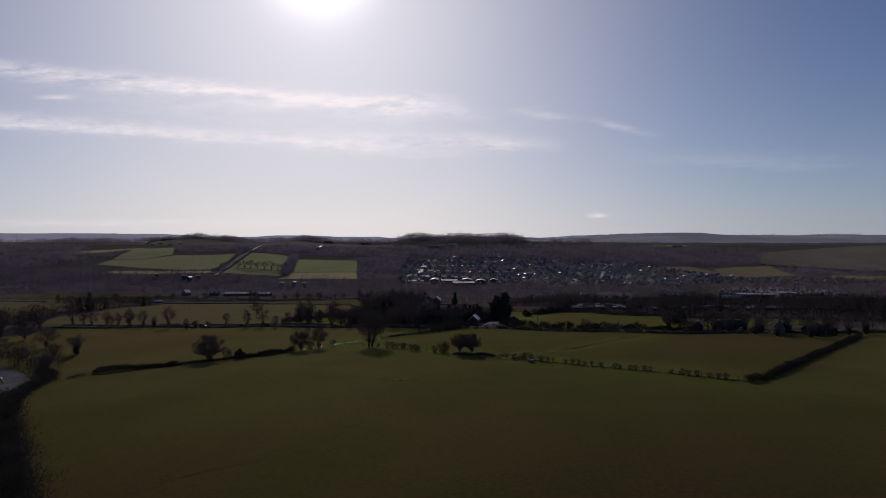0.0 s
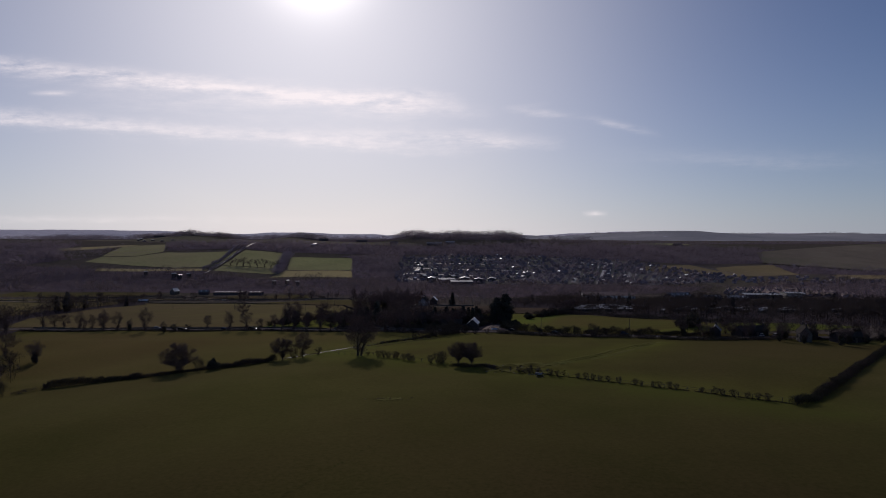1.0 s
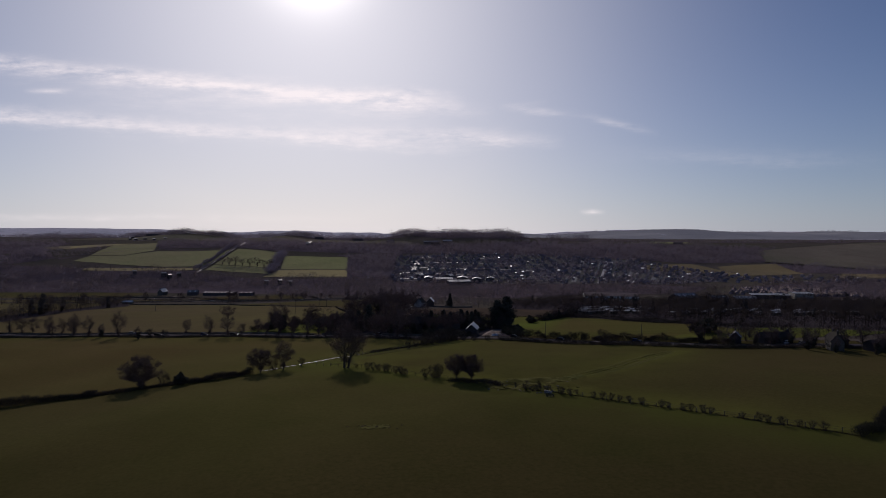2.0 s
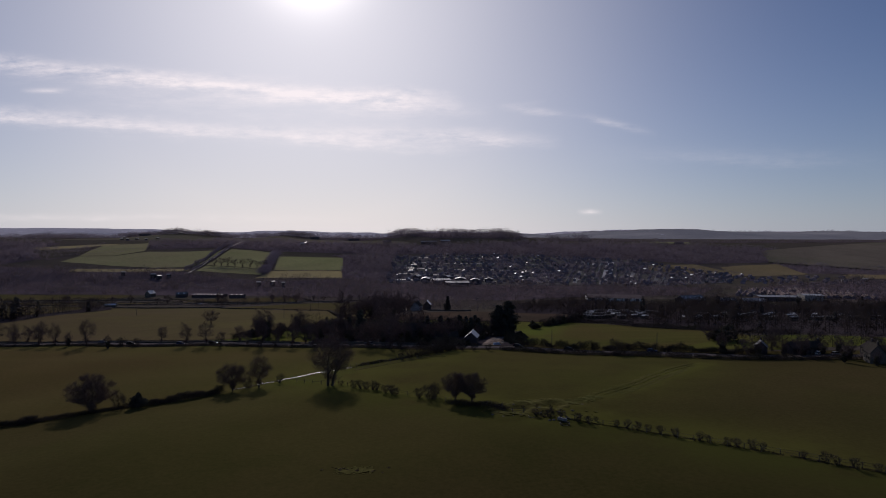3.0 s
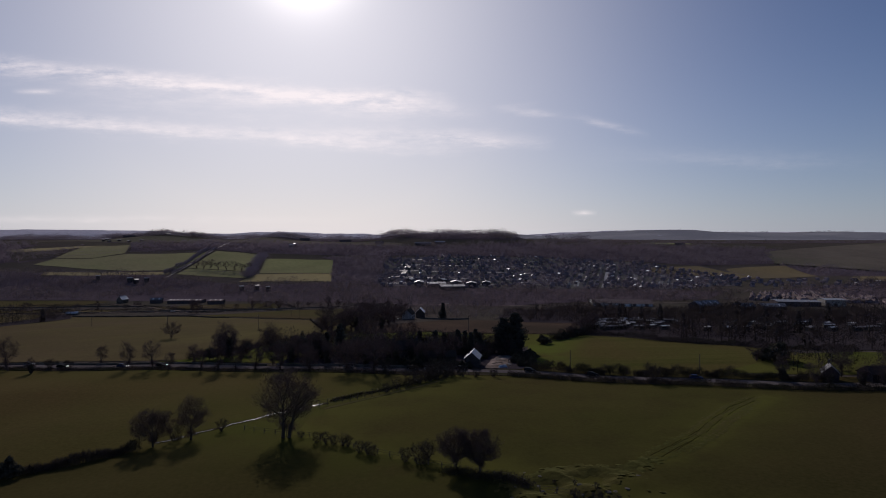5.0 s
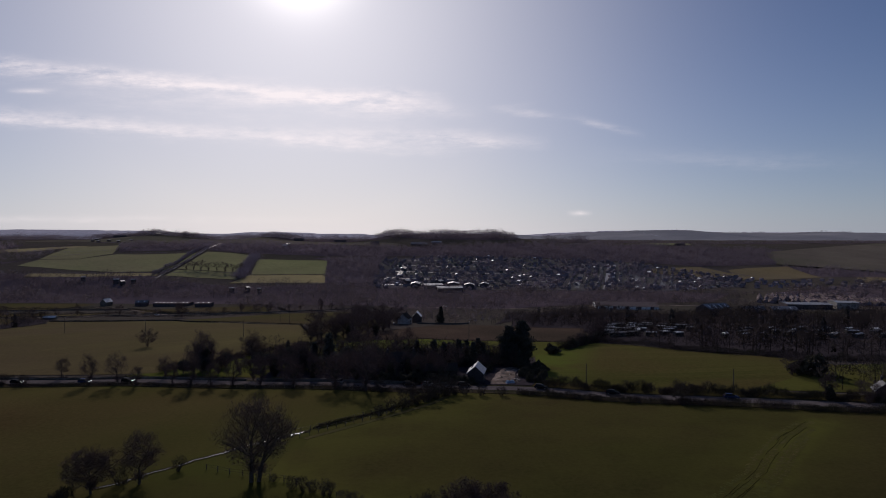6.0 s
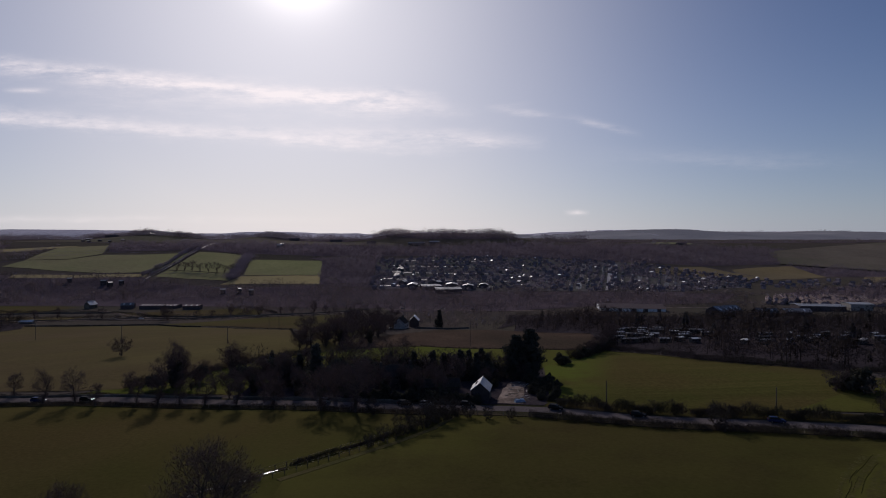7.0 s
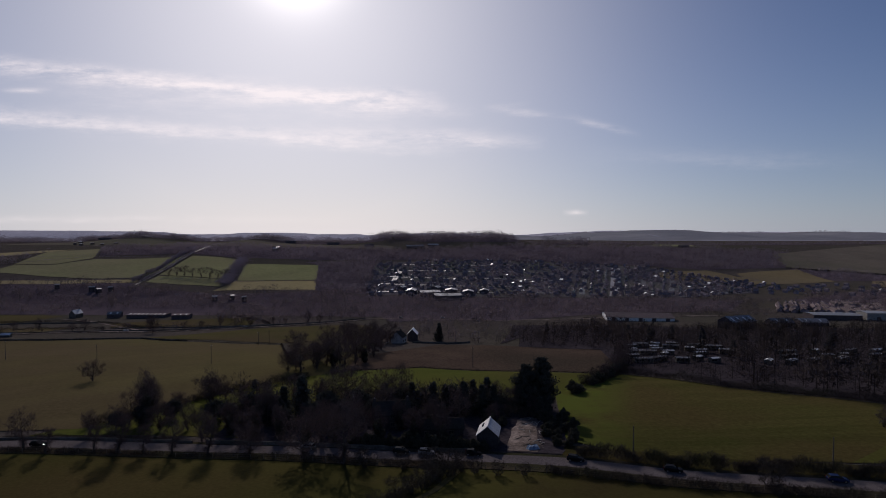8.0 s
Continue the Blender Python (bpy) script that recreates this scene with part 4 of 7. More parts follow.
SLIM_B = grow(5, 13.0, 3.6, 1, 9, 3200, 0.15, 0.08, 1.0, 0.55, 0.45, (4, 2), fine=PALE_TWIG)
THORN = grow(6, 4.4, 2.2, 3, 5, 1700, 0.05, 0.06, 1.0, 0.52, 0.48, (4, 2), fine=HEDGE)
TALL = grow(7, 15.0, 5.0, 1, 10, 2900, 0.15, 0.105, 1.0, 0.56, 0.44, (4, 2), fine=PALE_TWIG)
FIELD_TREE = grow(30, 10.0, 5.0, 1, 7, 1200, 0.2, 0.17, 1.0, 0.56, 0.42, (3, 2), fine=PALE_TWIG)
YEW = (short_trunk(5, 0.3), leafy(21, 2800, round_shape(6.0, 2.6, 16, 0.05), 0.45, IVY))
FIR = (short_trunk(18, 0.6), leafy(22, 22000, conifer_shape(19.0, 6.6, 24, 0.08, 2.5), 0.50, NEEDLE))
ROUND_YEW = (short_trunk(9, 0.35), leafy(26, 4200, round_shape(10.5, 4.0, 20, 0.02), 0.5, NEEDLE))
CYPRESS = (short_trunk(11, 0.3), leafy(23, 4000, conifer_shape(12.0, 3.4, 24, 0.03), 0.5, NEEDLE))
IVIED = (SLIM_B[0], SLIM_B[1], leafy(24, 1400, round_shape(9.0, 2.1, 26, 0.0), 0.62, IVY, "ivy"))


def plant(mesh_pair, name, label, x, y, turn=0.0, size=1.0, category="tree", group="", sink=0.0, squash=1.0):
    """Stands a copy of one kind of tree on the land."""
    m = ground_pose(x, y, turn, sink) @ Matrix.Diagonal((size, size, size * squash, 1))
    t = thing(name, label, category, group)
    part("trunk", mesh_pair[0], None, t)
    part("crown", mesh_pair[1], None, t)
    if len(mesh_pair) > 2:
        part("ivy", mesh_pair[2], None, t, "dark ivy round the trunk")
    t.matrix_world = m
    return t


plant(FIELD_OAK, "oak_tree", "broad bare oak with a rounded crown in the hedge line", -93, 231.5, 20, 0.98, group="field trees")
plant(THORN, "thorn_bush", "bare thorn bush beside the oak", -86.5, 233.5, 40, 0.95, "bush", "hedge bushes")
plant(YEW, "ivy_bush", "dense dark evergreen bush with rounded top", -81.6, 234.6, 0, 0.85, "bush")
plant(DITCH_OAK, "oak_tree", "bare spreading oak above the ditch", -61.3, 251.5, 60, 0.98, group="field trees")
plant(ASH_B, "ash_tree", "slim bare tree leaning over the ditch", -54.4, 255.5, 80, 1.02, group="field trees")
plant(THORN, "thorn_bush", "low bare bush on the ditch bank", -58, 255.5, 10, 0.9, "bush", "hedge bushes")
plant(THORN, "thorn_bush", "low bare bush on the ditch bank", -49.5, 262, 100, 0.7, "bush", "hedge bushes")
plant(CORNER_ASH, "ash_tree", "tall twin-stemmed bare ash tree in the field corner", -31.6, 253, 5, 1.0, group="field trees")
plant(PAIR_OAK, "oak_tree", "bare rounded oak in the fence line", 6.9, 230.0, 150, 1.0, group="field trees")
plant(PAIR_OAK, "oak_tree", "bare oak close beside its neighbour", 11.1, 227.6, 260, 1.0, group="field trees")
for x, y, s in ((-3.2, 235.6, 0.75), (-0.2, 234.0, 1.15), (1.0, 236.8, 1.0), (-23.5, 248.3, 0.8), (-21.5, 247.3, 0.9), (-19.6, 246.6, 0.75), (-17.3, 245.6, 0.85), (-16.2, 245.3, 0.75), (-13.2, 241.5, 0.8),
                (-11.4, 240.2, 0.9), (-10.2, 239.4, 0.7), (26, 214.5, 0.7), (29.3, 212.6, 0.85), (31.6, 210.9, 0.8), (35, 207.8, 0.8), (37, 206.4, 0.75), (-28, 252.5, 0.5)):
    plant(THORN, "thorn_bush", "bare twiggy hawthorn bush in the fence line", x, y, x * 37, s * (0.62 if x > 20 else 0.72 if x < -9 else 0.9), "bush", "hedge bushes")
for i, (x, y, k) in enumerate(((42.8, 204.0, 0.40), (44.8, 202.4, 0.47), (46.8, 201.2, 0.44), (48.6, 199.4, 0.40), (50.6, 198.0, 0.43), (53.0, 195.6, 0.45), (56.6, 191.8, 0.46), (57.8, 190.6, 0.36), (60.5, 188.0, 0.40), (61.8, 186.8, 0.44),
                               (64.0, 185.2, 0.46), (65.4, 184.0, 0.38), (70.0, 178.6, 0.34), (72.4, 175.9, 0.46), (73.6, 174.8, 0.4), (75.2, 172.2, 0.48), (78.0, 170.6, 0.38), (79.8, 169.0, 0.42), (81.4, 167.6, 0.46))):
    plant(THORN, "thorn_bush", "small round-topped hawthorn bush in a broken hedge", x, y, i * 67, k, "bush", "hedge bushes")
# trees by the road bend and the field edge
for kind, x, y, k, label in ((OAK, -190, 279, 0.95, "bare oak by the road bend"), (OAK_D, -165, 262, 0.8, "bare oak by the road bend"), (THORN, -172, 258, 1.2, "bare bush by the road bend"), (IVIED, -162, 258, 0.6, "ivy-clad tree by the bend"),
                             (OAK_D, -150, 220, 0.7, "bare oak beside the bend"), (THORN, -146, 212, 1.3, "bare bush beside the bend"), (THORN, -158, 232, 1.4, "bare bush by the road bend"), (IVIED, -154, 226, 0.5, "ivy-clad tree by the bend"),
                             (OAK_B, -215, 300, 0.9, "bare oak near the road"), (TALL, -235, 310, 0.9, "tall bare tree near the road"), (OAK_D, -222, 270, 1.0, "bare oak near the bend"), (OAK_B, -176, 242, 0.8, "bare oak near the bend"),
                             (TALL, -230, 250, 1.0, "tall bare tree near the bend"), (OAK_D, -205, 245, 0.8, "bare oak near the bend"), (OAK, -250, 285, 1.0, "bare oak near the road"), (OAK_D, -192, 254, 0.85, "bare oak near the bend"),
                             (OAK_D, -90, 113, 0.8, "bare oak at the field edge"), (IVIED, -83, 105, 0.6, "ivy-clad tree at the field edge"), (THORN, -78, 99, 1.4, "bare bush at the field edge"), (OAK_D, -74, 92, 0.6, "bare oak at the field edge"),
                             (IVIED, -95, 122, 0.55, "ivy-clad tree at the field edge"), (THORN, -99, 130, 1.3, "bare bush at the field edge"), (THORN, -70, 86, 1.3, "bare bush at the field edge"), (THORN, -104, 140, 1.0, "bare bush at the field edge"), (OAK_D, -98, 108, 0.9, "bare oak at the field edge")):
    plant(kind, "roadside_tree", label, x, y, x * 13, k, group="trees by the bend")
# trees along the road
for i, (x, y, s) in enumerate(((-236, 372, 1.0), (-226, 376, 0.9), (-214, 371, 0.8), (-246, 356, 1.0), (-258, 360, 1.1), (-205, 366, 0.7), (-198, 362, 0.75), (-238, 344, 0.9), (-272, 362, 1.0), (-250, 330, 0.9))):
    plant((TALL, OAK_D, SLIM_B)[i % 3], "roadside_tree", "bare tree by the belt beside the road", x, max(y, road_y(x) + 6) if y > road_y(x) - 3 else y, i * 37, s, group="trees along the road")
for kind, x, y, s in ((SLIM, -228, 367, 0.9), (OAK_D, -203, 357, 0.75), (SLIM, -191, 356, 1.0), (SLIM_B, -183, 355, 0.85), (IVIED, -174, 352, 0.55), (SLIM_B, -164.5, 351.5, 1.05), (SLIM, -135, 362, 0.8),
                      (SLIM_B, -118.5, 351.5, 0.85), (TALL, -108, 351, 0.75), (SLIM, -95, 360, 0.8), (SLIM_B, -81, 347, 1.0), (SLIM, -74, 347, 0.8), (TALL, -66, 348, 0.7), (SLIM_B, -56, 345, 0.9),
                      (OAK_D, -62, 356, 0.9), (OAK_B, -29.2, 336.5, 1.28), (OAK_B, -44, 341, 0.95), (TALL, -19.0, 333.5, 1.1), (ASH, -27, 345, 0.7), (SLIM_B, -17, 346, 1.0),
                      (SLIM, -100, 347.5, 0.7), (SLIM, -88, 348.5, 0.75), (THORN, -150, 355, 1.0), (THORN, -142, 353, 0.9), (SLIM, -50, 352, 0.9), (OAK, -78, 366, 0.8), (TALL, -90, 372, 0.75)):
    y = min(y, road_y(x) - 4.8) if y < road_y(x) + 2 else max(y, road_y(x) + 6)
    plant(kind, "roadside_tree", "bare roadside tree casting a long shadow", x, y, x * 29, s, group="trees along the road")
for x, y, s in ((-9, 305, 0.9), (-5, 309, 1.2), (-2, 313, 1.0), (1, 316, 1.4), (4, 320, 1.2), (7, 323, 1.5), (9.5, 326, 1.1), (-12, 301, 0.7), (13, 324, 0.9), (-14, 331.5, 1.1), (-4, 329, 1.0), (2, 327.5, 1.3), (18, 322, 0.8), (24, 321.5, 0.7)):
    plant(THORN, "thorn_bush", "dark tangled bush where the track meets the road", x, y, x * 31, s, "bush", "bushes along the road")
for kind, x, y, s in ((CYPRESS, 18, 390, 0.8), (CYPRESS, 23, 391, 0.85), (IVIED, 27, 392, 0.7), (SLIM, 30, 386, 0.75), (SLIM_B, 34, 384, 0.65), (OAK_D, 25, 374, 0.55), (SLIM, 36, 376, 0.7), (CYPRESS, 38, 373, 0.6), (IVIED, 22, 366, 0.55), (THORN, 28, 376, 1.0), (THORN, 33, 374, 0.9), (SLIM, 31, 380, 0.95)):
    plant(kind, "garden_tree", "garden tree behind the rubble yard", x, y, x * 61, s, group="trees round the cottages")
# dark bushes, some standing in for the fir's shadow on the grass
for x, y, s in ((36.5, 343, 0.5), (39.5, 342, 0.55), (41.5, 346, 0.6), (35.5, 352, 0.6), (37, 357, 0.7), (39.5, 361, 0.75), (43.5, 356, 0.65), (43, 350, 0.6), (46, 362, 0.55), (38, 371, 0.8), (22, 362, 0.6), (25, 366, 0.65), (20.5, 368, 0.7), (41, 356, 0.6), (38.5, 352, 0.55), (42, 362, 0.6), (44, 368, 0.7), (39.5, 366, 0.7), (46, 374, 0.6), (37.5, 347, 0.5)):
    plant(YEW, "yew_bush", "low dark evergreen at the foot of the fir, filling its shadow", x, y, x * 23, s, "bush", "evergreen screen")
for kind, x, y, s in ((THORN, 76, 311.5, 1.5), (THORN, 64, 325.5, 0.9), (THORN, 84, 320, 0.8)):
    plant(kind, "roadside_bush", "bare round bush in the roadside hedge", x, y, x * 7, s, "bush", "bushes along the road")
# conifers and garden trees round the cottages
for kind, x, y, s, name, label in ((FIR, 40.3, 382, 0.97, "fir_tree", "tall broad dark fir behind the rubble yard"), (FIR, 34.8, 381, 0.86, "fir_tree", "dark fir close beside its taller neighbour"),
                                   (CYPRESS, 4, 380, 0.9, "cypress", "dark cypress in the cottage garden"), (CYPRESS, 8, 382, 0.8, "cypress", "dark cypress in the cottage garden"), (CYPRESS, 14, 378, 0.95, "cypress", "dark cypress in the cottage garden"),
                                   (CYPRESS, 20, 379, 0.85, "cypress", "dark cypress in the cottage garden"), (CYPRESS, 24, 381, 0.8, "cypress", "dark cypress in the cottage garden"), (CYPRESS, -3, 384, 0.85, "cypress", "dark cypress in the cottage garden"),
                                   (CYPRESS, -38.2, 378, 1.2, "cypress", "tall pointed dark cypress among bare trees"), (CYPRESS, -44, 378, 0.9, "cypress", "dark cypress among bare trees"), (CYPRESS, -49, 376, 0.75, "cypress", "dark cypress among bare trees"),
                                   (IVIED, -20, 368, 0.85, "ivy_tree", "garden tree clad in dark ivy"), (IVIED, -6, 362, 0.75, "ivy_tree", "garden tree clad in dark ivy"), (IVIED, 3, 360, 0.7, "ivy_tree", "garden tree clad in dark ivy"),
                                   (IVIED, -28, 360, 0.8, "ivy_tree", "garden tree clad in dark ivy"), (IVIED, -98, 399, 1.0, "ivy_tree", "tall ivy-clad tree at the pasture edge"),
                                   (OAK_C, -142, 446, 1.0, "field_tree", "lone round bare tree in the pasture"), (IVIED, -152, 346, 0.5, "ivy_tree", "small roadside tree clad in ivy"), (OAK_B, -80, 413, 0.75, "field_tree", "bare tree at the pasture edge"),
                                   (YEW, 138, 345, 1.7, "holly_tree", "dense dark holly tree at the field corner"), (YEW, 142, 349, 1.5, "holly_tree", "dense dark holly tree at the field corner"), (YEW, 135, 348, 1.3, "holly_tree", "dense dark holly tree at the field corner"), (OAK_D, 131, 346, 0.8, "field_tree", "bare tree beside the dark holly"), (THORN, 66, 424, 1.1, "thorn_bush", "dark bare bush at the field corner"),
                                   (THORN, 74, 434, 1.2, "thorn_bush", "dark bare bush at the field corner"), (THORN, 80, 440, 1.3, "thorn_bush", "dark bare bush at the field corner"), (THORN, 71, 430, 1.0, "thorn_bush", "dark bare bush at the field corner"), (OAK_B, -212, 657, 1.35, "field_tree", "bare tree by the valley road"), (OAK_B, -62, 462, 1.1, "field_tree", "tall bare tree in the hedge")):
    plant(kind, name, label, x, y, x * 17, s, group="trees round the cottages")
plant(YEW, "yew_bush", "broad lone dark round bush in the green field", 58.8, 408.5, 40, 1.4, "bush", squash=0.72)
for i, (kind, x, y, k) in enumerate(((YEW, 70, 423.5, 0.8), (YEW, 74, 428, 1.0), (OAK_D, 78, 434, 0.7), (YEW, 81, 438, 1.15), (OAK_D, 85, 444, 0.85), (ROUND_YEW, 88, 449, 0.6), (OAK_D, 92, 455, 0.95), (YEW, 94, 460, 1.2), (OAK_D, 98, 468, 1.0), (ROUND_YEW, 101, 476, 0.6), (OAK_D, 104, 486, 1.05), (OAK_D, 108, 496, 1.0))):
    plant(kind, "thicket_tree", "dark tangled tree in the thicket at the field corner", x, y, i * 83, k, group="field corner thicket")
rng_garden = random.Random(8)
for i in range(34):
    x = rng_garden.uniform(-104, 36)
    y = 360 + rng_garden.random() * 42 + 6 * (x < 0)
    if (x > 18 and y < 388) or (x < -52 and i % 2):
        continue
    kind = rng_garden.choice((TALL, OAK_B, SLIM_B, SLIM, OAK_D, IVIED))
    plant(kind, "garden_tree", "bare tree in the thicket behind the road", x, y, i * 50, rng_garden.uniform(0.65, 1.05), group="thicket trees")
for kind, x, y, s, label in ((OAK_C, -26.1, 393, 1.6, "large spreading bare oak behind the cottages"), (OAK_B, -14.3, 393, 1.42, "large bare oak behind the cottages"), (TALL, -7.5, 401, 0.95, "tall bare tree behind the cottages"),
                             (IVIED, -86.5, 376, 1.15, "tall ivy-clad tree at the pasture edge"), (OAK_D, -73.8, 396, 1.2, "round bare tree at the pasture edge"), (SLIM_B, 5.6, 354, 0.85, "pale slender bare tree by the cottage"),
                             (SLIM, -1.5, 352, 0.9, "pale slender bare tree by the cottage"), (OAK_B, -60, 470, 1.3, "tall bare oak in the hedge corner"), (OAK_D, -70, 518, 1.4, "bare oak in the valley hedge"),
                             (OAK_C, -54, 484, 1.2, "bare oak in the hedge corner")):
    plant(kind, "bare_tree", label, x, y, x * 19, s, group="thicket trees")
for i, (kind, x, y, k) in enumerate(((TALL, -56, 462, 1.15), (OAK_D, -50, 470, 1.3), (OAK_D, -47, 480, 1.4), (IVIED, -43, 476, 1.1), (TALL, -41, 486, 1.1), (OAK_D, -37, 470, 1.2), (OAK_D, -33, 482, 1.3), (IVIED, -29, 488, 1.0), (OAK_D, -44, 500, 1.4),
                                     (TALL, -36, 512, 1.2), (OAK_D, -30, 524, 1.3), (OAK_D, -26, 508, 1.1), (IVIED, -54, 496, 1.1), (OAK_D, -24, 536, 1.2))):
    plant(kind, "bare_tree", "bare tree in the dense clump before the valley house", x, y, i * 97, k, group="clump of valley trees")
rng_clump = random.Random(17)
for i in range(17):
    x, y = rng_clump.uniform(-62, -24), rng_clump.uniform(520, 600)
    plant(rng_clump.choice((OAK_D, TALL, OAK_B, OAK_D)), "bare_tree", "bare tree in the clump beside the brown field", x + (y - 520) * 0.12, y, i * 77, rng_clump.uniform(0.95, 1.45), group="clump of valley trees")
for x, y, s in ((-86, 372, 0.8), (-80, 380, 0.75), (-92, 368, 0.7), (-66, 378, 0.85), (-60, 372, 0.95), (-55, 380, 1.05), (-50, 371, 0.95), (-46, 377, 1.1), (-42, 366, 0.9), (-34, 370, 1.0), (-31, 380, 1.1), (-26, 374, 1.0), (-20, 381, 1.1),
                (-15, 374, 0.9), (-8.4, 383, 1.05), (-3, 376, 0.85), (0, 387, 0.95), (5, 372, 0.8), (10.6, 387, 1.1), (16.3, 387, 1.0), (19.6, 383, 0.9), (23.3, 381, 0.9), (27.0, 384, 0.75)):
    plant(ROUND_YEW, "yew_tree", "dense dark round-topped evergreen in the cottage garden", x, y, x * 43, s, group="trees round the cottages")


def hedge(name, path, wide, tall, label, density=55, seed=1, gaps=0.0, material=None, step=1.0, category="hedge"):
    """A run of bare hedge: upright twigs in an uneven band along a path."""
    rng = np.random.default_rng(seed)
    rows = resample(path, step)
    vs, fs, k = [], [], 0
    level = 1.0
    for x, y, dx, dy in rows:
        level = 0.55 * level + 0.45 * rng.uniform(0.15, 1.85)
        if rng.random() < gaps:
            continue
        n = int(density * step * (2.2 if step < 1.5 else 1.0))
        along, side = rng.uniform(-step, step, n), rng.normal(0, wide / 3.2, n)
        z = rng.uniform(0, 1, n) ** 0.8 * tall * level * (1 - 0.3 * (np.abs(side) / wide) ** 2)
        px, py = x + dx * along - dy * side, y + dy * along + dx * side
        starts = np.stack([px, py, height(x, y) + z * 0.8 - 0.1], 1)
        ways = unit(rng.normal(0, 0.5, (n, 3)) + np.array((0, 0, 0.7)))
        v, f = sprays(rng, starts, ways, rng.uniform(0.4, 1.0, n) * max(min(0.8, tall), tall * 0.45), 0.08 if step < 1.5 else 0.16 if wide < 4 else 0.3)
        vs.append(v)
        fs.append(f + k)
        k += len(v)
    # far hedges take the twig colour that is lightened for haze
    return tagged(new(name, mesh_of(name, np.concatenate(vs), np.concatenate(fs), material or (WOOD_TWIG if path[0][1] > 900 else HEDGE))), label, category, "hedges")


hedge("hedge", ((-131, 193), (-127, 200), (-123.5, 207.4)), 1.2, 1.2, "low gappy hedge at the field edge", 40, 1, 0.35)
hedge("hedge", ((-123.5, 207.4), (-113, 214), (-101.5, 221)), 2.0, 2.2, "trimmed dark hedge along the field", 170, 2)
hedge("hedge", ((-104, 219.6), (-99, 223), (-93, 228.2), (-86, 234.5), (-80, 237)), 1.6, 1.0, "low dark growth in the ditch under the oak", 110, 11, 0.04)
hedge("hedge", ((-79, 236.8), (-72, 242), (-64, 249)), 2.0, 2.4, "trimmed dark hedge along the field", 170, 3)
hedge("hedge", ((26, 215.5), (33, 209.6), (44, 203), (54, 194.6), (64, 184.4), (74, 174), (86, 164.4)), 0.7, 0.3, "thin dark growth at the foot of the field fence", 45, 12, 0.1)
hedge("hedge", ((86, 164), (93, 168), (111, 186), (140, 216.6), (166, 243), (190, 266)), 2.1, 2.0, "thick dark hedge running back to the road", 130, 9)
for i, (a, b) in enumerate(((40, 70), (70, 100), (100, 135))):
    hedge("hedge", tuple((x, road_y(x) + 6.2) for x in (a, (a + b) / 2, b)), 2.0, 3.4, "straggly roadside hedge of bare saplings", 120, 20 + i, 0.12)
for i, (a, b) in enumerate(((-240, -190), (-190, -150), (-150, -110), (-110, -70))):
    hedge("hedge", tuple((x, road_y(x) + 6.0) for x in (a, (a + b) / 2, b)), 1.2, 1.0, "low clipped roadside hedge of bare twigs", 50, 30 + i, 0.1)
for i, (a, b) in enumerate(((30, 75), (75, 120), (120, 190), (190, 290))):
    hedge("hedge", tuple((x, road_y(x) - 7.6) for x in (a, (a + b) / 2, b)), 3.0, 1.9, "low straggling hedge along the verge", 110, 40 + i, 0.15)
for i, (a, b) in enumerate(((-60, -20), (-20, 12), (-110, -60), (-170, -110), (-240, -170))):
    hedge("hedge", tuple((x, road_y(x) - 6.0) for x in (a, (a + b) / 2, b)), 2.2, 1.6 if i < 2 else 1.1, "low scrubby verge hedge", 60, 150 + i, 0.12)
hedge("hedge", ((-6, 309), (-2, 314), (4, 321), (8, 326)), 3.0, 2.4, "scrubby bushes where the track meets the road", 80, 54, 0.15)
hedge("hedge", ((-109, 143.5), (-118, 158), (-127, 176), (-131, 188), (-137, 203), (-146, 214)), 4.5, 2.4, "dark overgrown hedge bank beside the road bend", 130, 73)
hedge("hedge", ((-116, 150), (-104, 134), (-90, 116), (-76, 98.5), (-66, 86), (-60, 78)), 8.0, 4.6, "tall dark scrub along the field edge", 210, 74, 0.04)
hedge("hedge", ((-112, 143), (-96, 124), (-82, 107), (-70, 92), (-62, 83)), 4.0, 2.6, "lower thorn scrub at the field edge", 130, 75, 0.1)
hedge("bramble", ((5, 229.5), (10, 227), (15, 224), (19, 221)), 3.2, 0.8, "low dark brambles under the pair of oaks", 110, 70, category="brambles")
hedge("hedge", ((-27, 290.5), (-20.5, 296.5), (-6.5, 310)), 1.0, 0.8, "low dark growth along the track fence", 60, 53, 0.15)
hedge("hedge", ((-102, 370), (-92, 386), (-83, 400), (-76, 417), (-58, 434), (-50, 448)), 2.6, 3.2, "overgrown hedge along the pasture", 80, 55, 0.05)
hedge("hedge", ((-290, 600), (-200, 614), (-160, 592), (-90, 567), (-64, 480)), 1.6, 1.5, "thin far hedge round the pasture", 24, 56, 0.2, step=1.6)
hedge("hedge", ((-330, 640), (-245, 655), (-160, 674), (-118, 700), (-50, 745)), 1.6, 1.5, "thin hedge along the valley road", 24, 57, 0.2, step=1.6)
hedge("hedge", ((67, 421), (75, 431), (84, 444), (93, 459), (103, 485)), 5.0, 3.4, "dense dark thicket at the field corner", 110, 76, 0.05)
hedge("hedge", ((89, 447), (120, 412), (157, 382), (190, 372)), 3.5, 3.0, "dark brambly hedge along the wood", 70, 58)
hedge("hedge", ((-38, 460), (0, 469), (40, 456), (91, 447)), 0.8, 0.9, "thin boundary of weeds between the fields", 20, 59, 0.3)
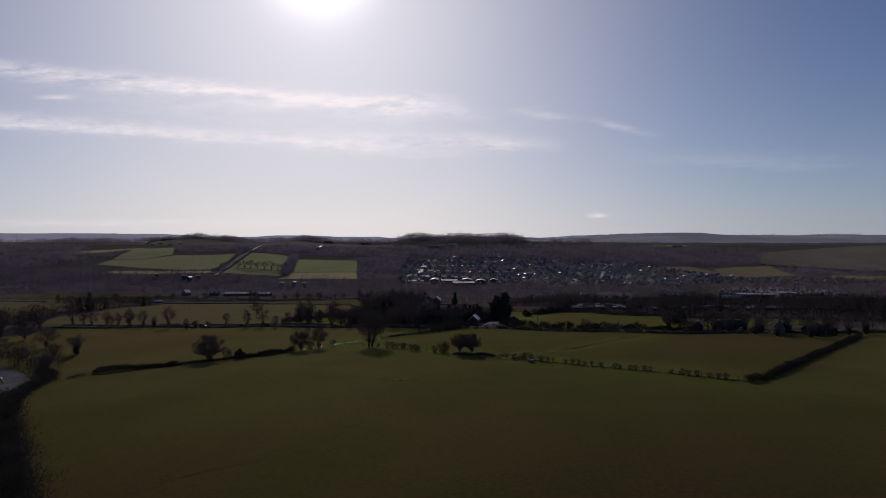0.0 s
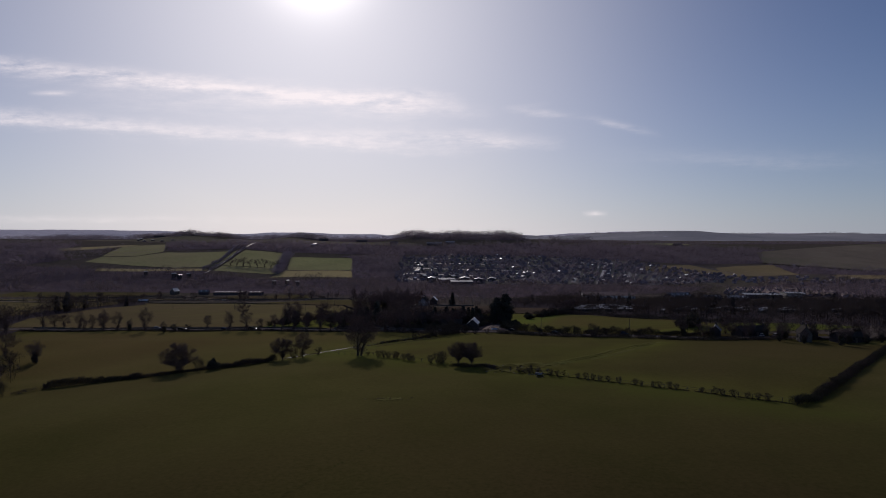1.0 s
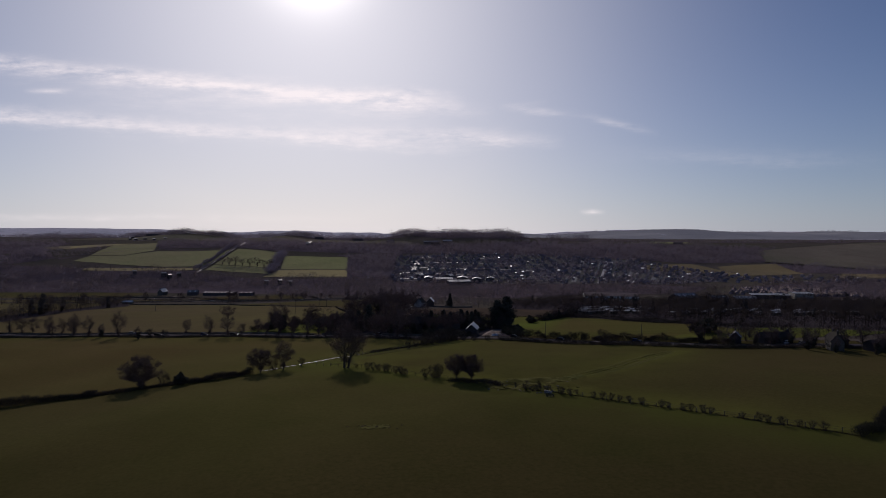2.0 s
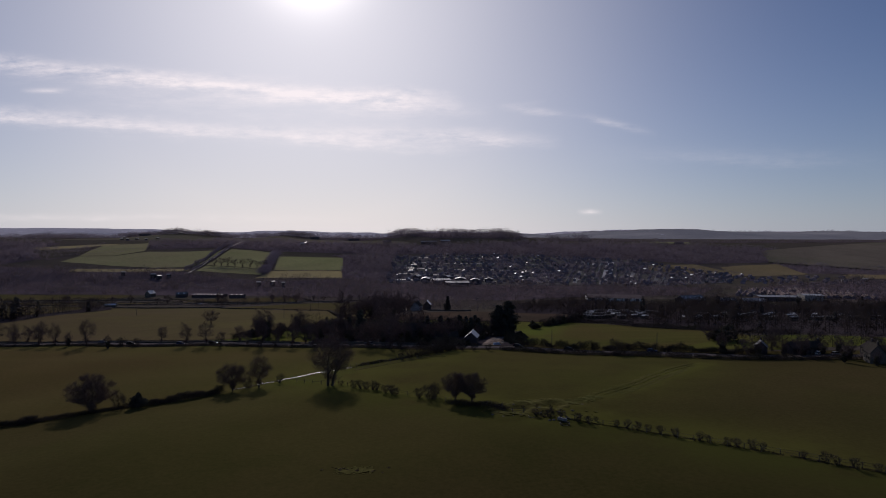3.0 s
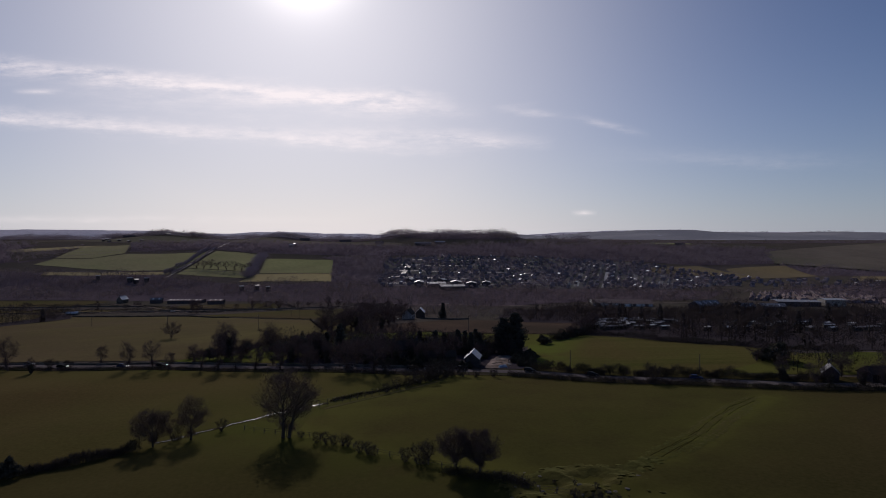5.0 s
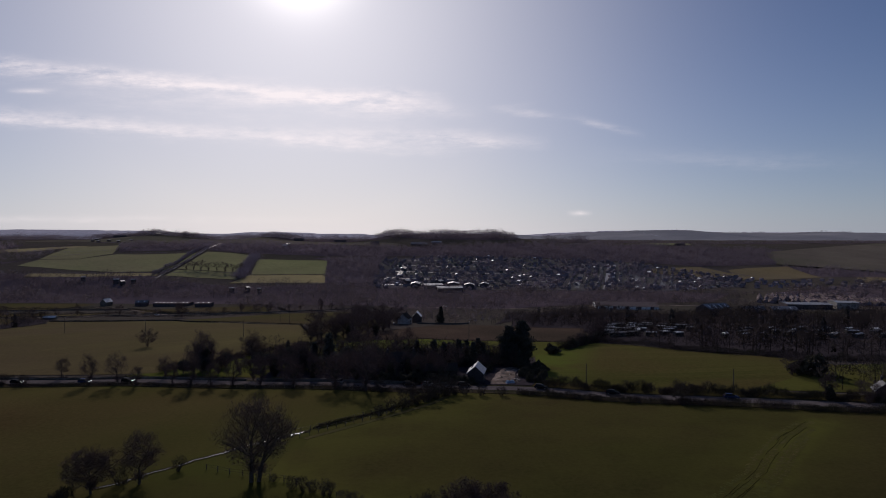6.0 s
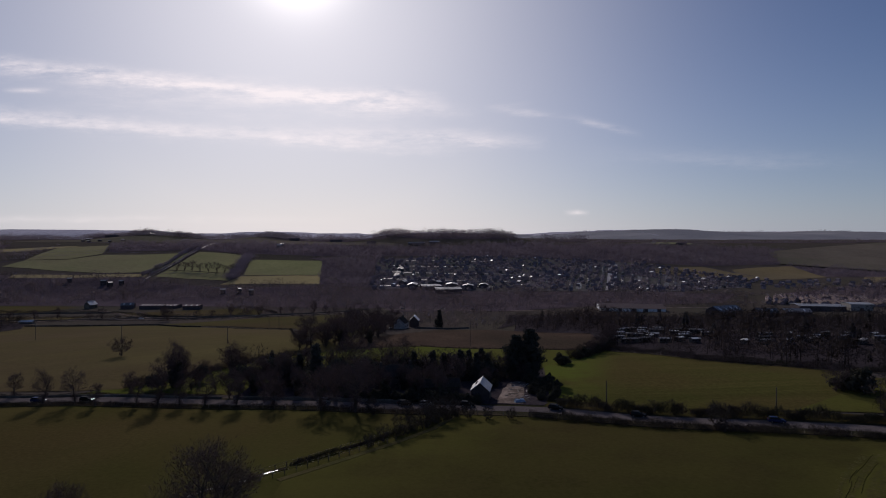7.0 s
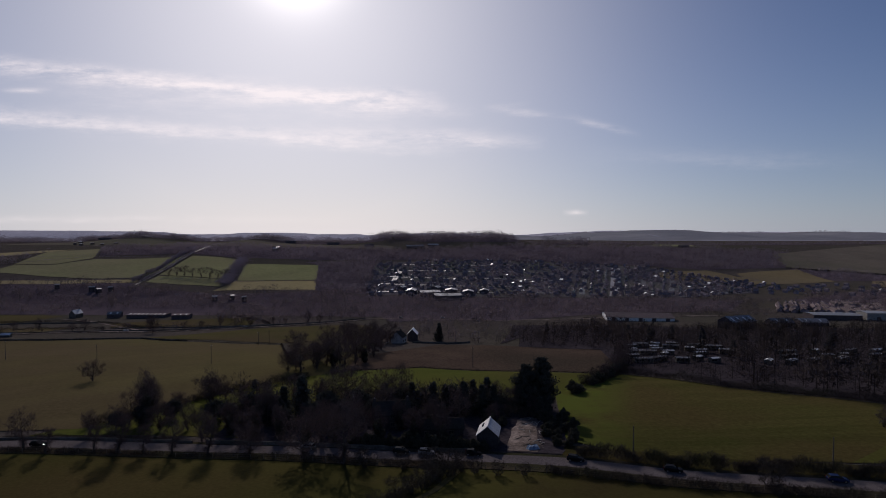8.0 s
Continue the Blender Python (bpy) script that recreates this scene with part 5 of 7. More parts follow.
for i, path in enumerate((((-420, 742), (-360, 738), (-318, 746)), ((-300, 742), (-262, 716), (-236, 690)), ((-262, 694), (-205, 698), (-152, 704)), ((-430, 690), (-330, 684), (-268, 690)), ((-180, 768), (-150, 742), (-136, 716)))):
    hedge("hedge", path, 2.6, 2.6, "dark straggling hedgerow in the valley", 40, 160 + i, 0.12, step=1.6)
for i in range(26):
    x = -440 + i * 14 + rng_clump.uniform(-5, 5)
    y = 668 + max(0, x + 250) * 0.34 + rng_clump.uniform(-6, 10)
    plant(rng_clump.choice((OAK_D, SLIM_B, THORN, FIELD_TREE)), "hedgerow_tree", "small bare hedgerow tree by the valley road", x, y, i * 51, rng_clump.uniform(0.6, 1.0), group="hedgerow trees")
hedge("hedge", ((-568, 998), (-396, 1028), (-280, 1046)), 2.0, 2.0, "far hedge between the fields", 26, 60, 0.1, step=2.5)
hedge("hedge", ((-262, 1029), (-155, 1051)), 1.4, 1.5, "far hedge between the fields", 26, 61, 0.1, step=2.5)
hedge("hedge", ((-399, 1010), (-405, 1100), (-423, 1228), (-434, 1290)), 4.0, 6.0, "tall hedge and trees along the climbing lane", 60, 62, 0.1, step=2.5)
hedge("hedge", ((-388, 1010), (-393, 1100), (-409, 1228), (-420, 1290)), 3.2, 5.0, "gappy hedge on the lane side", 70, 67, 0.25, step=2.5)
hedge("hedge", ((-650, 1112), (-553, 1203), (-470, 1218), (-414, 1230)), 2.0, 2.0, "far hedge between the fields", 26, 63, 0.1, step=2.5)
hedge("hedge", ((-272, 1000), (-288, 1100), (-306, 1206)), 16.0, 8.0, "thick belt of trees between the fields", 90, 64, 0.0, WOOD_TWIG, 2.5, "tree belt")
hedge("hedge", ((-760, 1120), (-600, 1200), (-560, 1220), (-640, 1400), (-720, 1440)), 3.0, 3.0, "far hedge on the upland", 14, 65, 0.1, step=2.5)
hedge("hedge", ((460, 1110), (560, 1140), (520, 1238)), 3.0, 3.0, "far hedge above the town", 14, 66, 0.1, step=2.5)


# ---- woods ----
def wood_template(seed, h, wide, count, width):
    """A light bare tree for woods: trunk and a full crown of rising sprays."""
    rng = np.random.default_rng(seed)
    d = unit(rng.normal(size=(count, 3)))
    r = rng.uniform(0.05, 1.0, count)[:, None] ** 0.4
    p = d * r * np.array((wide / 2, wide / 2, h * 0.40)) + np.array((0, 0, h * 0.48))
    way = unit(d * 0.7 + rng.normal(0, 0.45, (count, 3)) + np.array((0, 0, 0.5)))
    v, f = sprays(rng, p, way, rng.uniform(0.07, 0.15, count) * h, width)
    t = Build().tube(((0, 0, -1), (0.1, 0, h * 0.7)), (0.022 * h, 0.009 * h), 3, cap=False)
    tf = [q for face in t.f for q in ((face[0], face[1], face[2]), (face[0], face[2], face[3]))]
    return np.concatenate([v, np.array(t.v)]), np.concatenate([f, np.array(tf) + len(v)])


def fir_template(seed, h, wide, count):
    rng = np.random.default_rng(seed)
    z = rng.uniform(0.08, 1.0, count)
    turn = rng.uniform(0, 6.283, count)
    reach = (1 - z) ** 0.55 * wide / 2
    p = np.stack([np.cos(turn) * reach * 0.25, np.sin(turn) * reach * 0.25, z * h], 1)
    way = unit(np.stack([np.cos(turn), np.sin(turn), np.full(count, -0.25)], 1) + rng.normal(0, 0.2, (count, 3)))
    v, f = sprays(rng, p, way, reach * 0.8 + 0.5, 0.9)
    return v, f


BARE = [wood_template(i, 10.0, 8.6, 105, 0.62) for i in range(5)]
BARE_FAR = [wood_template(i + 20, 10.0, 9.0, 54, 0.95) for i in range(5)]
FIRS = [fir_template(i, 10.0, 5.2, 110) for i in range(4)]


def woods(name, outline, spacing, tall, label, seed, kinds=None, fir=0.0, clear=(), ground=True, thin=()):
    """A wood: one mesh of many trees on a jittered grid inside an outline."""
    rnd = random.Random(seed)
    outline = list(outline)
    kinds = kinds or BARE
    if ground:
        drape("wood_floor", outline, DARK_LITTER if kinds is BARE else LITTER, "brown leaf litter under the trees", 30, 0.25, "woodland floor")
    xs, ys = [p[0] for p in outline], [p[1] for p in outline]
    lots = ([], [])
    y = min(ys)
    while y < max(ys):
        x = min(xs)
        while x < max(xs):
            px, py = x + rnd.uniform(-0.45, 0.45) * spacing, y + rnd.uniform(-0.45, 0.45) * spacing
            if inside(px, py, outline) and not any(inside(px, py, list(c)) for c in clear):
                clump = 0.5 + 0.3 * math.sin(px * 0.051 + 1.7 * math.sin(py * 0.023)) + 0.2 * math.sin(py * 0.087 + px * 0.033)
                if any(inside(px, py, list(c)) for c in thin) and rnd.random() < 0.2:
                    x += spacing
                    continue
                lots[1 if rnd.random() < fir * 2 * clump else 0].append((px, py, tall * rnd.uniform(0.55, 1.15) * (0.6 + 0.85 * clump), rnd.uniform(0, 6.283)))
            x += spacing
        y += spacing
    # the farther the wood, the more haze its twig colour holds
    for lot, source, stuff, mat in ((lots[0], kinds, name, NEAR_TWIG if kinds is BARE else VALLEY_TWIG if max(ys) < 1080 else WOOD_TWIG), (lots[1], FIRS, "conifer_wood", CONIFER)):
        if not lot:
            continue
        vs, fs, ways, k = [], [], [], 0
        for px, py, size, turn in lot:
            v, f = source[rnd.randrange(len(source))]
            c, s = math.cos(turn), math.sin(turn)
            q = v * (size / 10.0)
            w = rnd.uniform(0.85, 1.25)
            vs.append(np.stack([(q[:, 0] * c - q[:, 1] * s) * w + px, (q[:, 0] * s + q[:, 1] * c) * w + py, q[:, 2] + height(px, py)], 1))
            ways.append(unit((vs[-1] - np.array((px, py, height(px, py) + size * 0.45))) * np.array((1.0, 1.0, 1.1))))
            fs.append(f + k)
            k += len(v)
        me = bpy.data.meshes.new(stuff)
        v, f = np.concatenate(vs), np.concatenate(fs)
        me.vertices.add(len(v))
        me.vertices.foreach_set("co", v.ravel())
        me.loops.add(f.size)
        me.loops.foreach_set("vertex_index", f.ravel().astype(np.int32))
        me.polygons.add(len(f))
        me.polygons.foreach_set("loop_start", np.arange(0, f.size, 3, dtype=np.int32))
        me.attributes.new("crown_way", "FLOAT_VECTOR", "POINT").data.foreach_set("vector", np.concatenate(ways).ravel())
        me.update(calc_edges=True)
        me.materials.append(mat)
        tagged(new(stuff, me), label if mat is not CONIFER else "dark conifers standing in the wood", "woodland", kind="stuff")


woods("bare_wood", ((92, 450), (106, 532), (60, 548), (70, 600), (150, 640), (300, 640), (500, 600), (700, 560), (700, 330), (260, 340), (190, 376), (158, 383), (122, 412)), 8.5, 11, "dense leafless wood on the valley side", 1, None, 0.03, thin=(((104, 440), (182, 420), (182, 552), (104, 552)), ((182, 405), (310, 385), (310, 512), (182, 512))))
woods("bare_wood", ((50, 560), (80, 690), (160, 690), (250, 660), (500, 640), (500, 600), (300, 640), (150, 640), (70, 600)), 8.5, 7, "dark mixed wood below the sheds", 2, None, 0.05)
woods("bare_wood", ((-30, 730), (-40, 770), (-160, 785), (-360, 800), (-560, 810), (-800, 800), (-800, 1010), (-568, 990), (-390, 1000), (-384, 985), (-254, 950), (-143, 980), (-70, 955), (100, 935), (330, 925), (400, 900), (330, 800), (160, 770), (80, 735)), 9.5, 10,
      "wide belt of leafless woodland in the valley", 3, BARE_FAR, 0.0, (((-380, 770), (-210, 770), (-210, 840), (-380, 840)),))
woods("bare_wood", ((-145, 985), (-176, 1180), (-200, 1200), (-70, 1240), (-80, 1200), (-72, 965)), 9.5, 10, "leafless wood beside the town", 4, BARE_FAR)
woods("bare_wood", ((-553, 1215), (-615, 1340), (-497, 1440), (-216, 1395), (-53, 1390), (100, 1440), (300, 1500), (620, 1580), (880, 1560), (800, 1480), (700, 1290), (520, 1240), (400, 1265), (200, 1285), (60, 1275), (-60, 1250), (-190, 1225), (-340, 1235), (-420, 1265)), 11, 11,
      "leafless hanging wood along the far slope", 5, BARE_FAR, 0.0)
woods("bare_wood", ((-120, 1560), (-110, 1660), (215, 1680), (235, 1560), (200, 1510), (0, 1500)), 10, 14, "leafless wood crowning the hill", 6, BARE_FAR)
woods("bare_wood", ((-700, 1010), (-1400, 1000), (-1400, 1350), (-1000, 1330), (-770, 1290), (-720, 1130), (-650, 1060), (-640, 1110)), 14, 12, "far leafless wood on the slope", 7, BARE_FAR)
woods("bare_wood", ((-1300, 1800), (-620, 1780), (-300, 1600), (-60, 1500), (-90, 1640), (-300, 1800), (-620, 1900), (-1300, 1960)), 15, 15, "trees along the ridge", 8, BARE_FAR, 0.0)
woods("bare_wood", ((260, 1560), (600, 1710), (1000, 1780), (1700, 1960), (1700, 2040), (900, 1860), (500, 1760), (240, 1640)), 15, 9, "trees along the ridge", 9, BARE_FAR, 0.0)
woods("bare_wood", ((690, 1150), (700, 1285), (870, 1225), (1100, 1220), (1400, 1200), (1400, 1150), (1000, 1155)), 12, 11, "far leafless wood on the slope", 10, BARE_FAR)
woods("bare_wood", ((500, 600), (520, 690), (440, 760), (460, 900), (700, 1050), (1100, 1050), (1100, 560)), 12, 11, "leafless woodland in the valley", 11, BARE_FAR, 0.0)
woods("bare_wood", ((-262, 372), (-278, 420), (-285, 500), (-284, 588), (-310, 634), (-334, 630), (-308, 585), (-310, 500), (-302, 420), (-287, 372)), 7.0, 9.5, "belt of leafless trees beside the pasture", 12, None, 0.03)
woods("bare_wood", ((-560, 652), (-320, 654), (-245, 669), (-160, 690), (-120, 716), (-124, 726), (-165, 700), (-250, 679), (-320, 664), (-560, 662)), 8, 6, "scattered bare trees along the valley road", 18, BARE_FAR, 0.0, (), False)
woods("bare_wood", ((-215, 775), (-185, 735), (-150, 710), (-118, 728), (-58, 766), (-40, 772), (-160, 788)), 8, 9, "bare trees between the valley road and the wood", 22, BARE_FAR, 0.0, (), False)
woods("bare_wood", ((22, 572), (58, 552), (68, 600), (78, 690), (78, 730), (-26, 726), (-26, 640), (0, 606)), 12, 9, "scattered bare trees behind the valley house", 23, BARE_FAR, 0.0, (((-30, 560), (10, 560), (10, 610), (-30, 610)),), False)
woods("bare_wood", ((-420, 610), (-318, 622), (-322, 645), (-420, 640)), 8, 10, "bare trees beside the field barn", 24, None, 0.05, (), False)
woods("bare_wood", ((-735, 1158), (-686, 1192), (-642, 1300), (-664, 1255), (-630, 1114), (-700, 1060)), 9, 10, "leafless wood between the far pastures", 25, BARE_FAR, 0.0, (), False)
woods("bare_wood", ((165, 775), (180, 760), (252, 757), (362, 745), (362, 800), (330, 802)), 8, 8, "bare trees behind the works sheds", 26, BARE_FAR, 0.0, (), False)
woods("bare_wood", ((335, 803), (368, 800), (385, 852), (415, 874), (455, 890), (400, 902)), 9, 8, "bare trees between the works and the town", 27, BARE_FAR, 0.0, (), False)
woods("bare_wood", ((-3200, 2350), (-1200, 2050), (-500, 2000), (-500, 2080), (-1200, 2180), (-3200, 2600)), 26, 14, "distant woods beyond the ridge", 19, BARE_FAR, 0.0, (), False)
woods("bare_wood", ((-176, 236), (-152, 214), (-141, 197), (-135, 202), (-147, 224), (-160, 246), (-172, 264), (-192, 276), (-202, 262)), 5.5, 5.5, "scrub of bare saplings beside the road bend", 20, None, 0.0, (), False)
woods("garden_trees", ((-72, 965), (-78, 1205), (60, 1262), (200, 1272), (400, 1248), (515, 1120), (465, 988), (330, 935), (100, 945)), 10, 7, "bare garden trees between the town houses", 16, BARE_FAR, 0.0, (((243, 944), (337, 1230), (362, 1230), (268, 944)),), False)
woods("bare_wood", ((-860, 1700), (-560, 1690), (-540, 1740), (-860, 1790)), 7.5, 15, "tall trees crowning the ridge", 31, BARE_FAR, 0.0, (), False)
woods("bare_wood", ((-490, 1660), (-340, 1640), (-330, 1680), (-480, 1700)), 7.5, 13, "clump of trees on the ridge", 32, BARE_FAR, 0.0, (), False)
woods("bare_wood", ((-1150, 1690), (-960, 1680), (-960, 1730), (-1150, 1740)), 12, 16, "clump of trees on the ridge", 33, BARE_FAR, 0.0, (), False)
woods("bare_wood", ((300, 1600), (420, 1640), (420, 1670), (300, 1630)), 10, 18, "clump of trees on the ridge", 34, BARE_FAR, 0.0, (), False)
for i in range(8):
    plant(FIELD_TREE, "field_tree", "round bare tree in a row across the far field", -372 + i * 12.5, 1062 - i * 1.7, i * 71, 1.3 + 0.15 * (i % 3), group="row of trees in the far field")
woods("bare_wood", ((800, 3950), (1500, 4050), (3300, 4050), (3300, 4130), (800, 4030)), 20, 13, "dark plantation on the distant hill", 13, BARE_FAR, 0.0, (), False)
woods("bare_wood", ((-330, 358), (-240, 358), (-225, 300), (-240, 240), (-330, 240)), 10, 11, "leafless trees beside the road", 14, None, 0.05)
woods("bare_wood", ((-65, 380), (-70, 405), (-45, 420), (-10, 400), (30, 398), (35, 385), (-5, 372), (-40, 366), (-95, 372)), 5.5, 8, "thicket of bare saplings behind the cottages", 15, None, 0.1, (), False)


# ---- buildings ----
def pane_at(parent, w, h, x, y, z, turn=0.0, frame_material=None, deep=0.12):
    """A window set into a wall: frame and pane, facing local -y turned about z."""
    c, s = math.cos(turn), math.sin(turn)
    b = Build()
    for dx, dz, sx, sz in ((-w / 2, 0, 0.09, h), (w / 2, 0, 0.09, h), (0, 0, w, 0.09), (0, h - 0.09, w, 0.09), (0, 0, 0.06, h)):
        b.box(x + dx * c, y + dx * s, z + dz, sx, deep, sz, turn)
    win = part("window", b, frame_material or TIMBER, parent)
    part("pane", Build().box(x + 0.02 * s, y - 0.02 * c, z + 0.04, w - 0.06, 0.05, h - 0.08, turn), PANE, win)
    return win


def make_house(name, label, w, d, h, rise, wall, roof, group="", windows=2, chimneys=1, category="house", plain=False, sides=(-1, 1)):
    """A pitched-roof house, ridge along x, front to -y."""
    t = thing(name, label, category, group)
    part("wall", Build().gable(w, d, h, rise, 0, 0, -0.8), wall, t)
    if plain:
        part("roof", Build().slopes(w, d, h - 0.8, rise), roof, t)
    else:
        for side in sides:
            part("roof_slope", Build().slopes(w, d, h - 0.8, rise, sides=(side,)), roof, t)
        part("ridge", Build().box(0, 0, h - 0.8 + rise + 0.12, w + 0.6, 0.3, 0.16), roof, t)
    for i in range(chimneys):
        x = (-1) ** i * (w / 2 - 0.5)
        c = Build().box(x, 0, h - 0.9 + rise * 0.7, 0.9, 0.6, rise * 0.3 + 1.3)
        stack = part("chimney", c, BRICK if plain else DARK_STONE, t)
        if not plain:
            part("pot", Build().tube(((x, 0, h + rise + 0.3), (x, 0, h + rise + 0.8)), (0.14, 0.11), 8), BRICK, stack)
    rows = 2 if h > 4.4 else 1
    for j in range(rows):
        for i in range(windows):
            x = (i - (windows - 1) / 2) * w / windows
            for side, turn in ((-1, 0.0), (1, math.pi)):
                if plain:
                    if side == -1 or j == 0:
                        part("window", Build().box(x, side * (d / 2 + 0.02), 0.4 + j * 2.6, 1.2, 0.1, 1.3), PANE, t)
                else:
                    pane_at(t, 1.2, 1.3, x, side * (d / 2 + 0.02), 0.4 + j * 2.6, turn)
    part("door", Build().box(w * 0.08 + 0.4, -d / 2 - 0.02, -0.6, 0.95, 0.12, 2.1), TIMBER if not plain else DARK_SHEET, t)
    return t


def stand(t, x, y, turn=0.0, up=0.0):
    t.matrix_world = pose(x, y, height(x, y) + 0.8 + up, 0, 0, turn)
    return t


# the cottage with the pale roof, its outbuilding and yard
cottage = stand(make_house("cottage", "stone cottage with glint-pale slate roof and skylights beside the road", 7.6, 5.4, 3.8, 2.3, DARK_STONE, PALE_SLATE, windows=2, chimneys=0, category="house"), 18.6, 347, 78)
for i in range(3):
    part("skylight", Build().tube(((1.4 - i * 0.9, 1.75, 4.0), (1.4 - i * 0.9, 1.25, 4.42)), (0.28, 0.28), 4), PANE, cottage)
stand(make_house("outbuilding", "low dark stone outbuilding joined to the cottage yard", 14, 5.5, 3.0, 2.0, DARK_STONE, DARK_ROOF, windows=2, chimneys=0, category="outbuilding"), 5, 356, 4)
stand(make_house("cottage", "dark stone cottage half hidden by trees", 11, 7, 4.8, 3.0, DARK_STONE, DARK_ROOF, windows=3, chimneys=2), -9, 366, 10)
stand(make_house("cottage", "dark stone cottage half hidden behind trees", 9, 6.5, 4.6, 2.8, DARK_STONE, DARK_ROOF, windows=2, chimneys=2), -22, 364, 70)
drape("yard", ((22.6, 339.8), (26, 338.6), (30.2, 337.9), (31.5, 341), (32.0, 345), (32.6, 350), (33.6, 356), (34.4, 361), (36.4, 367), (36.8, 373), (33.2, 375), (30.4, 371), (29.0, 365), (27, 361), (26, 355), (24.6, 350), (23.4, 345)), GRAVEL, "littered rubble yard beside the cottage", 3, 0.26, "yard")
rng_yard = random.Random(4)


def lump(x, y, size, material, name, label, category, flat=0.6):
    """A rough angular block."""
    b = Build()
    n = 7
    rings = []
    for z, k in ((-0.15, 0.9), (0.25, 1.0), (0.62, 0.75), (0.9, 0.3)):
        ring = []
        for j in range(n):
            a = 2 * math.pi * j / n
            r = size * k * rng_yard.uniform(0.7, 1.15)
            ring.append((math.cos(a) * r, math.sin(a) * r, z * size * flat * rng_yard.uniform(0.85, 1.1)))
        rings.append(ring)
    b.v = [p for ring in rings for p in ring]
    for i in range(3):
        for j in range(n):
            b.f.append((i * n + j, i * n + (j + 1) % n, (i + 1) * n + (j + 1) % n, (i + 1) * n + j))
    b.f.append(tuple(3 * n + j for j in range(n)))
    ob = new(name, b.mesh(name, material))
    ob.matrix_world = ground_pose(x, y, rng_yard.uniform(0, 360))
    return tagged(ob, label, category, "loose stones")


for i in range(150):
    y = rng_yard.uniform(341, 374)
    x = 23.8 + (y - 340) * 0.22 + rng_yard.choice((rng_yard.uniform(-0.5, 2.2), rng_yard.uniform(5.2, 8.6), rng_yard.uniform(0, 8)))
    lump(x, y, rng_yard.uniform(0.2, 0.6), rng_yard.choice((GRAVEL, GRAVEL, STONE, TIMBER, RENDERED)), "rubble_mound", "heap of pale rubble in the littered yard", "rubble", 0.5)
for i in range(22):
    y, a = rng_yard.uniform(343, 372), rng_yard.uniform(0, 3.1)
    x = 24.5 + (y - 340) * 0.22 + rng_yard.uniform(0, 7.5)
    ob = new("plank", Build().box(0, 0, 0, rng_yard.uniform(1.4, 3.2), 0.22, 0.1).mesh("plank", rng_yard.choice((TIMBER, RENDERED, STONE))))
    ob.matrix_world = ground_pose(x, y, math.degrees(a)) @ Matrix.Translation((0, 0, 0.3))
    tagged(ob, "loose board lying in the rubble yard", "board", "loose boards")
for i in range(44):
    y = 343 + rng_yard.random() ** 0.45 * 30
    x = 23.6 + (y - 340) * 0.24 + rng_yard.random() * 8
    lump(x, y, rng_yard.uniform(0.15, 0.4), WHITE if i % 3 == 0 else RENDERED, "scrap", "pale scrap lying in the rubble yard", "scrap", rng_yard.uniform(0.3, 0.9))
# tarpaulin-covered stack by the gate
tarp = thing("covered_stack", "stack under a pale blue tarpaulin by the road", "stack", m=ground_pose(29.6, 340.6, 10) @ Matrix.Diagonal((0.72, 0.72, 0.6, 1)))
b = Build()
for i in range(7):
    for j in range(5):
        b.v.append((i * 0.85 - 2.55, j * 0.8 - 1.6, (1.7 if 0 < i < 6 and 0 < j < 4 else 0.05) + 0.25 * math.sin(i * 2.1 + j * 1.7) * (0 < i < 6)))
b.f = [(i * 5 + j, i * 5 + j + 5, i * 5 + j + 6, i * 5 + j + 1) for i in range(6) for j in range(4)]
TARP = surface("blue_tarpaulin", (0.20, 0.27, 0.36), (0.34, 0.40, 0.46), 0.6, 0.45, 4.0, None, 0.05, 2.0, 0.05)
part("sheet", b, TARP, tarp)
part("load", Build().box(0, 0, 0, 3.6, 1.8, 1.3), TIMBER, tarp)


def stone_wall(path, tall, wide, label, step=2.0):
    """A dry-stone wall with a rounded uneven coping."""
    rnd = random.Random(len(path) + int(path[0][0]))
    b = Build()
    rows = resample(path, step)
    for x, y, dx, dy in rows:
        z, h = height(x, y), tall * rnd.uniform(0.9, 1.08)
        for k, up in ((-0.55, -0.4), (-0.42, h * 0.85), (-0.2, h), (0.2, h), (0.42, h * 0.85), (0.55, -0.4)):
            b.v.append((x - dy * k * wide, y + dx * k * wide, z + up))
    for i in range(len(rows) - 1):
        for j in range(5):
            k = i * 6 + j
            b.f.append((k, k + 6, k + 7, k + 1))
    for k in (0, (len(rows) - 1) * 6):
        b.f.append(tuple(k + j for j in range(6)))
    return tagged(new("stone_wall", b.mesh("stone_wall", STONE)), label, "wall", "stone walls")


stone_wall(tuple((x, road_y(x) + 4.6) for x in (-60, -40, -20, -4)), 1.2, 0.5, "dry-stone wall along the road")
stone_wall(tuple((x, road_y(x) + 4.6) for x in (1, 8, 14)), 1.3, 0.5, "dry-stone wall before the cottage")
stone_wall(tuple((x, road_y(x) + 4.4) for x in (-240, -180, -120, -64)), 0.9, 0.5, "low dry-stone wall along the road", 4)
stone_wall(((-290, 601), (-200, 615.5), (-160, 593)), 1.1, 0.6, "dry-stone wall edging the pasture", 5)
stone_wall(((-560, 652), (-320, 652), (-245, 667), (-162, 688), (-122, 714), (-54, 757)), 1.1, 0.6, "dry-stone wall along the valley road", 6)
stone_wall(((-480, 726), (-380, 727), (-300, 742)), 1.1, 0.6, "dry-stone wall by the farm meadow", 6)
stone_wall(((-260, 690), (-150, 700), (-130, 712)), 1.1, 0.6, "dry-stone wall round the small meadow", 6)

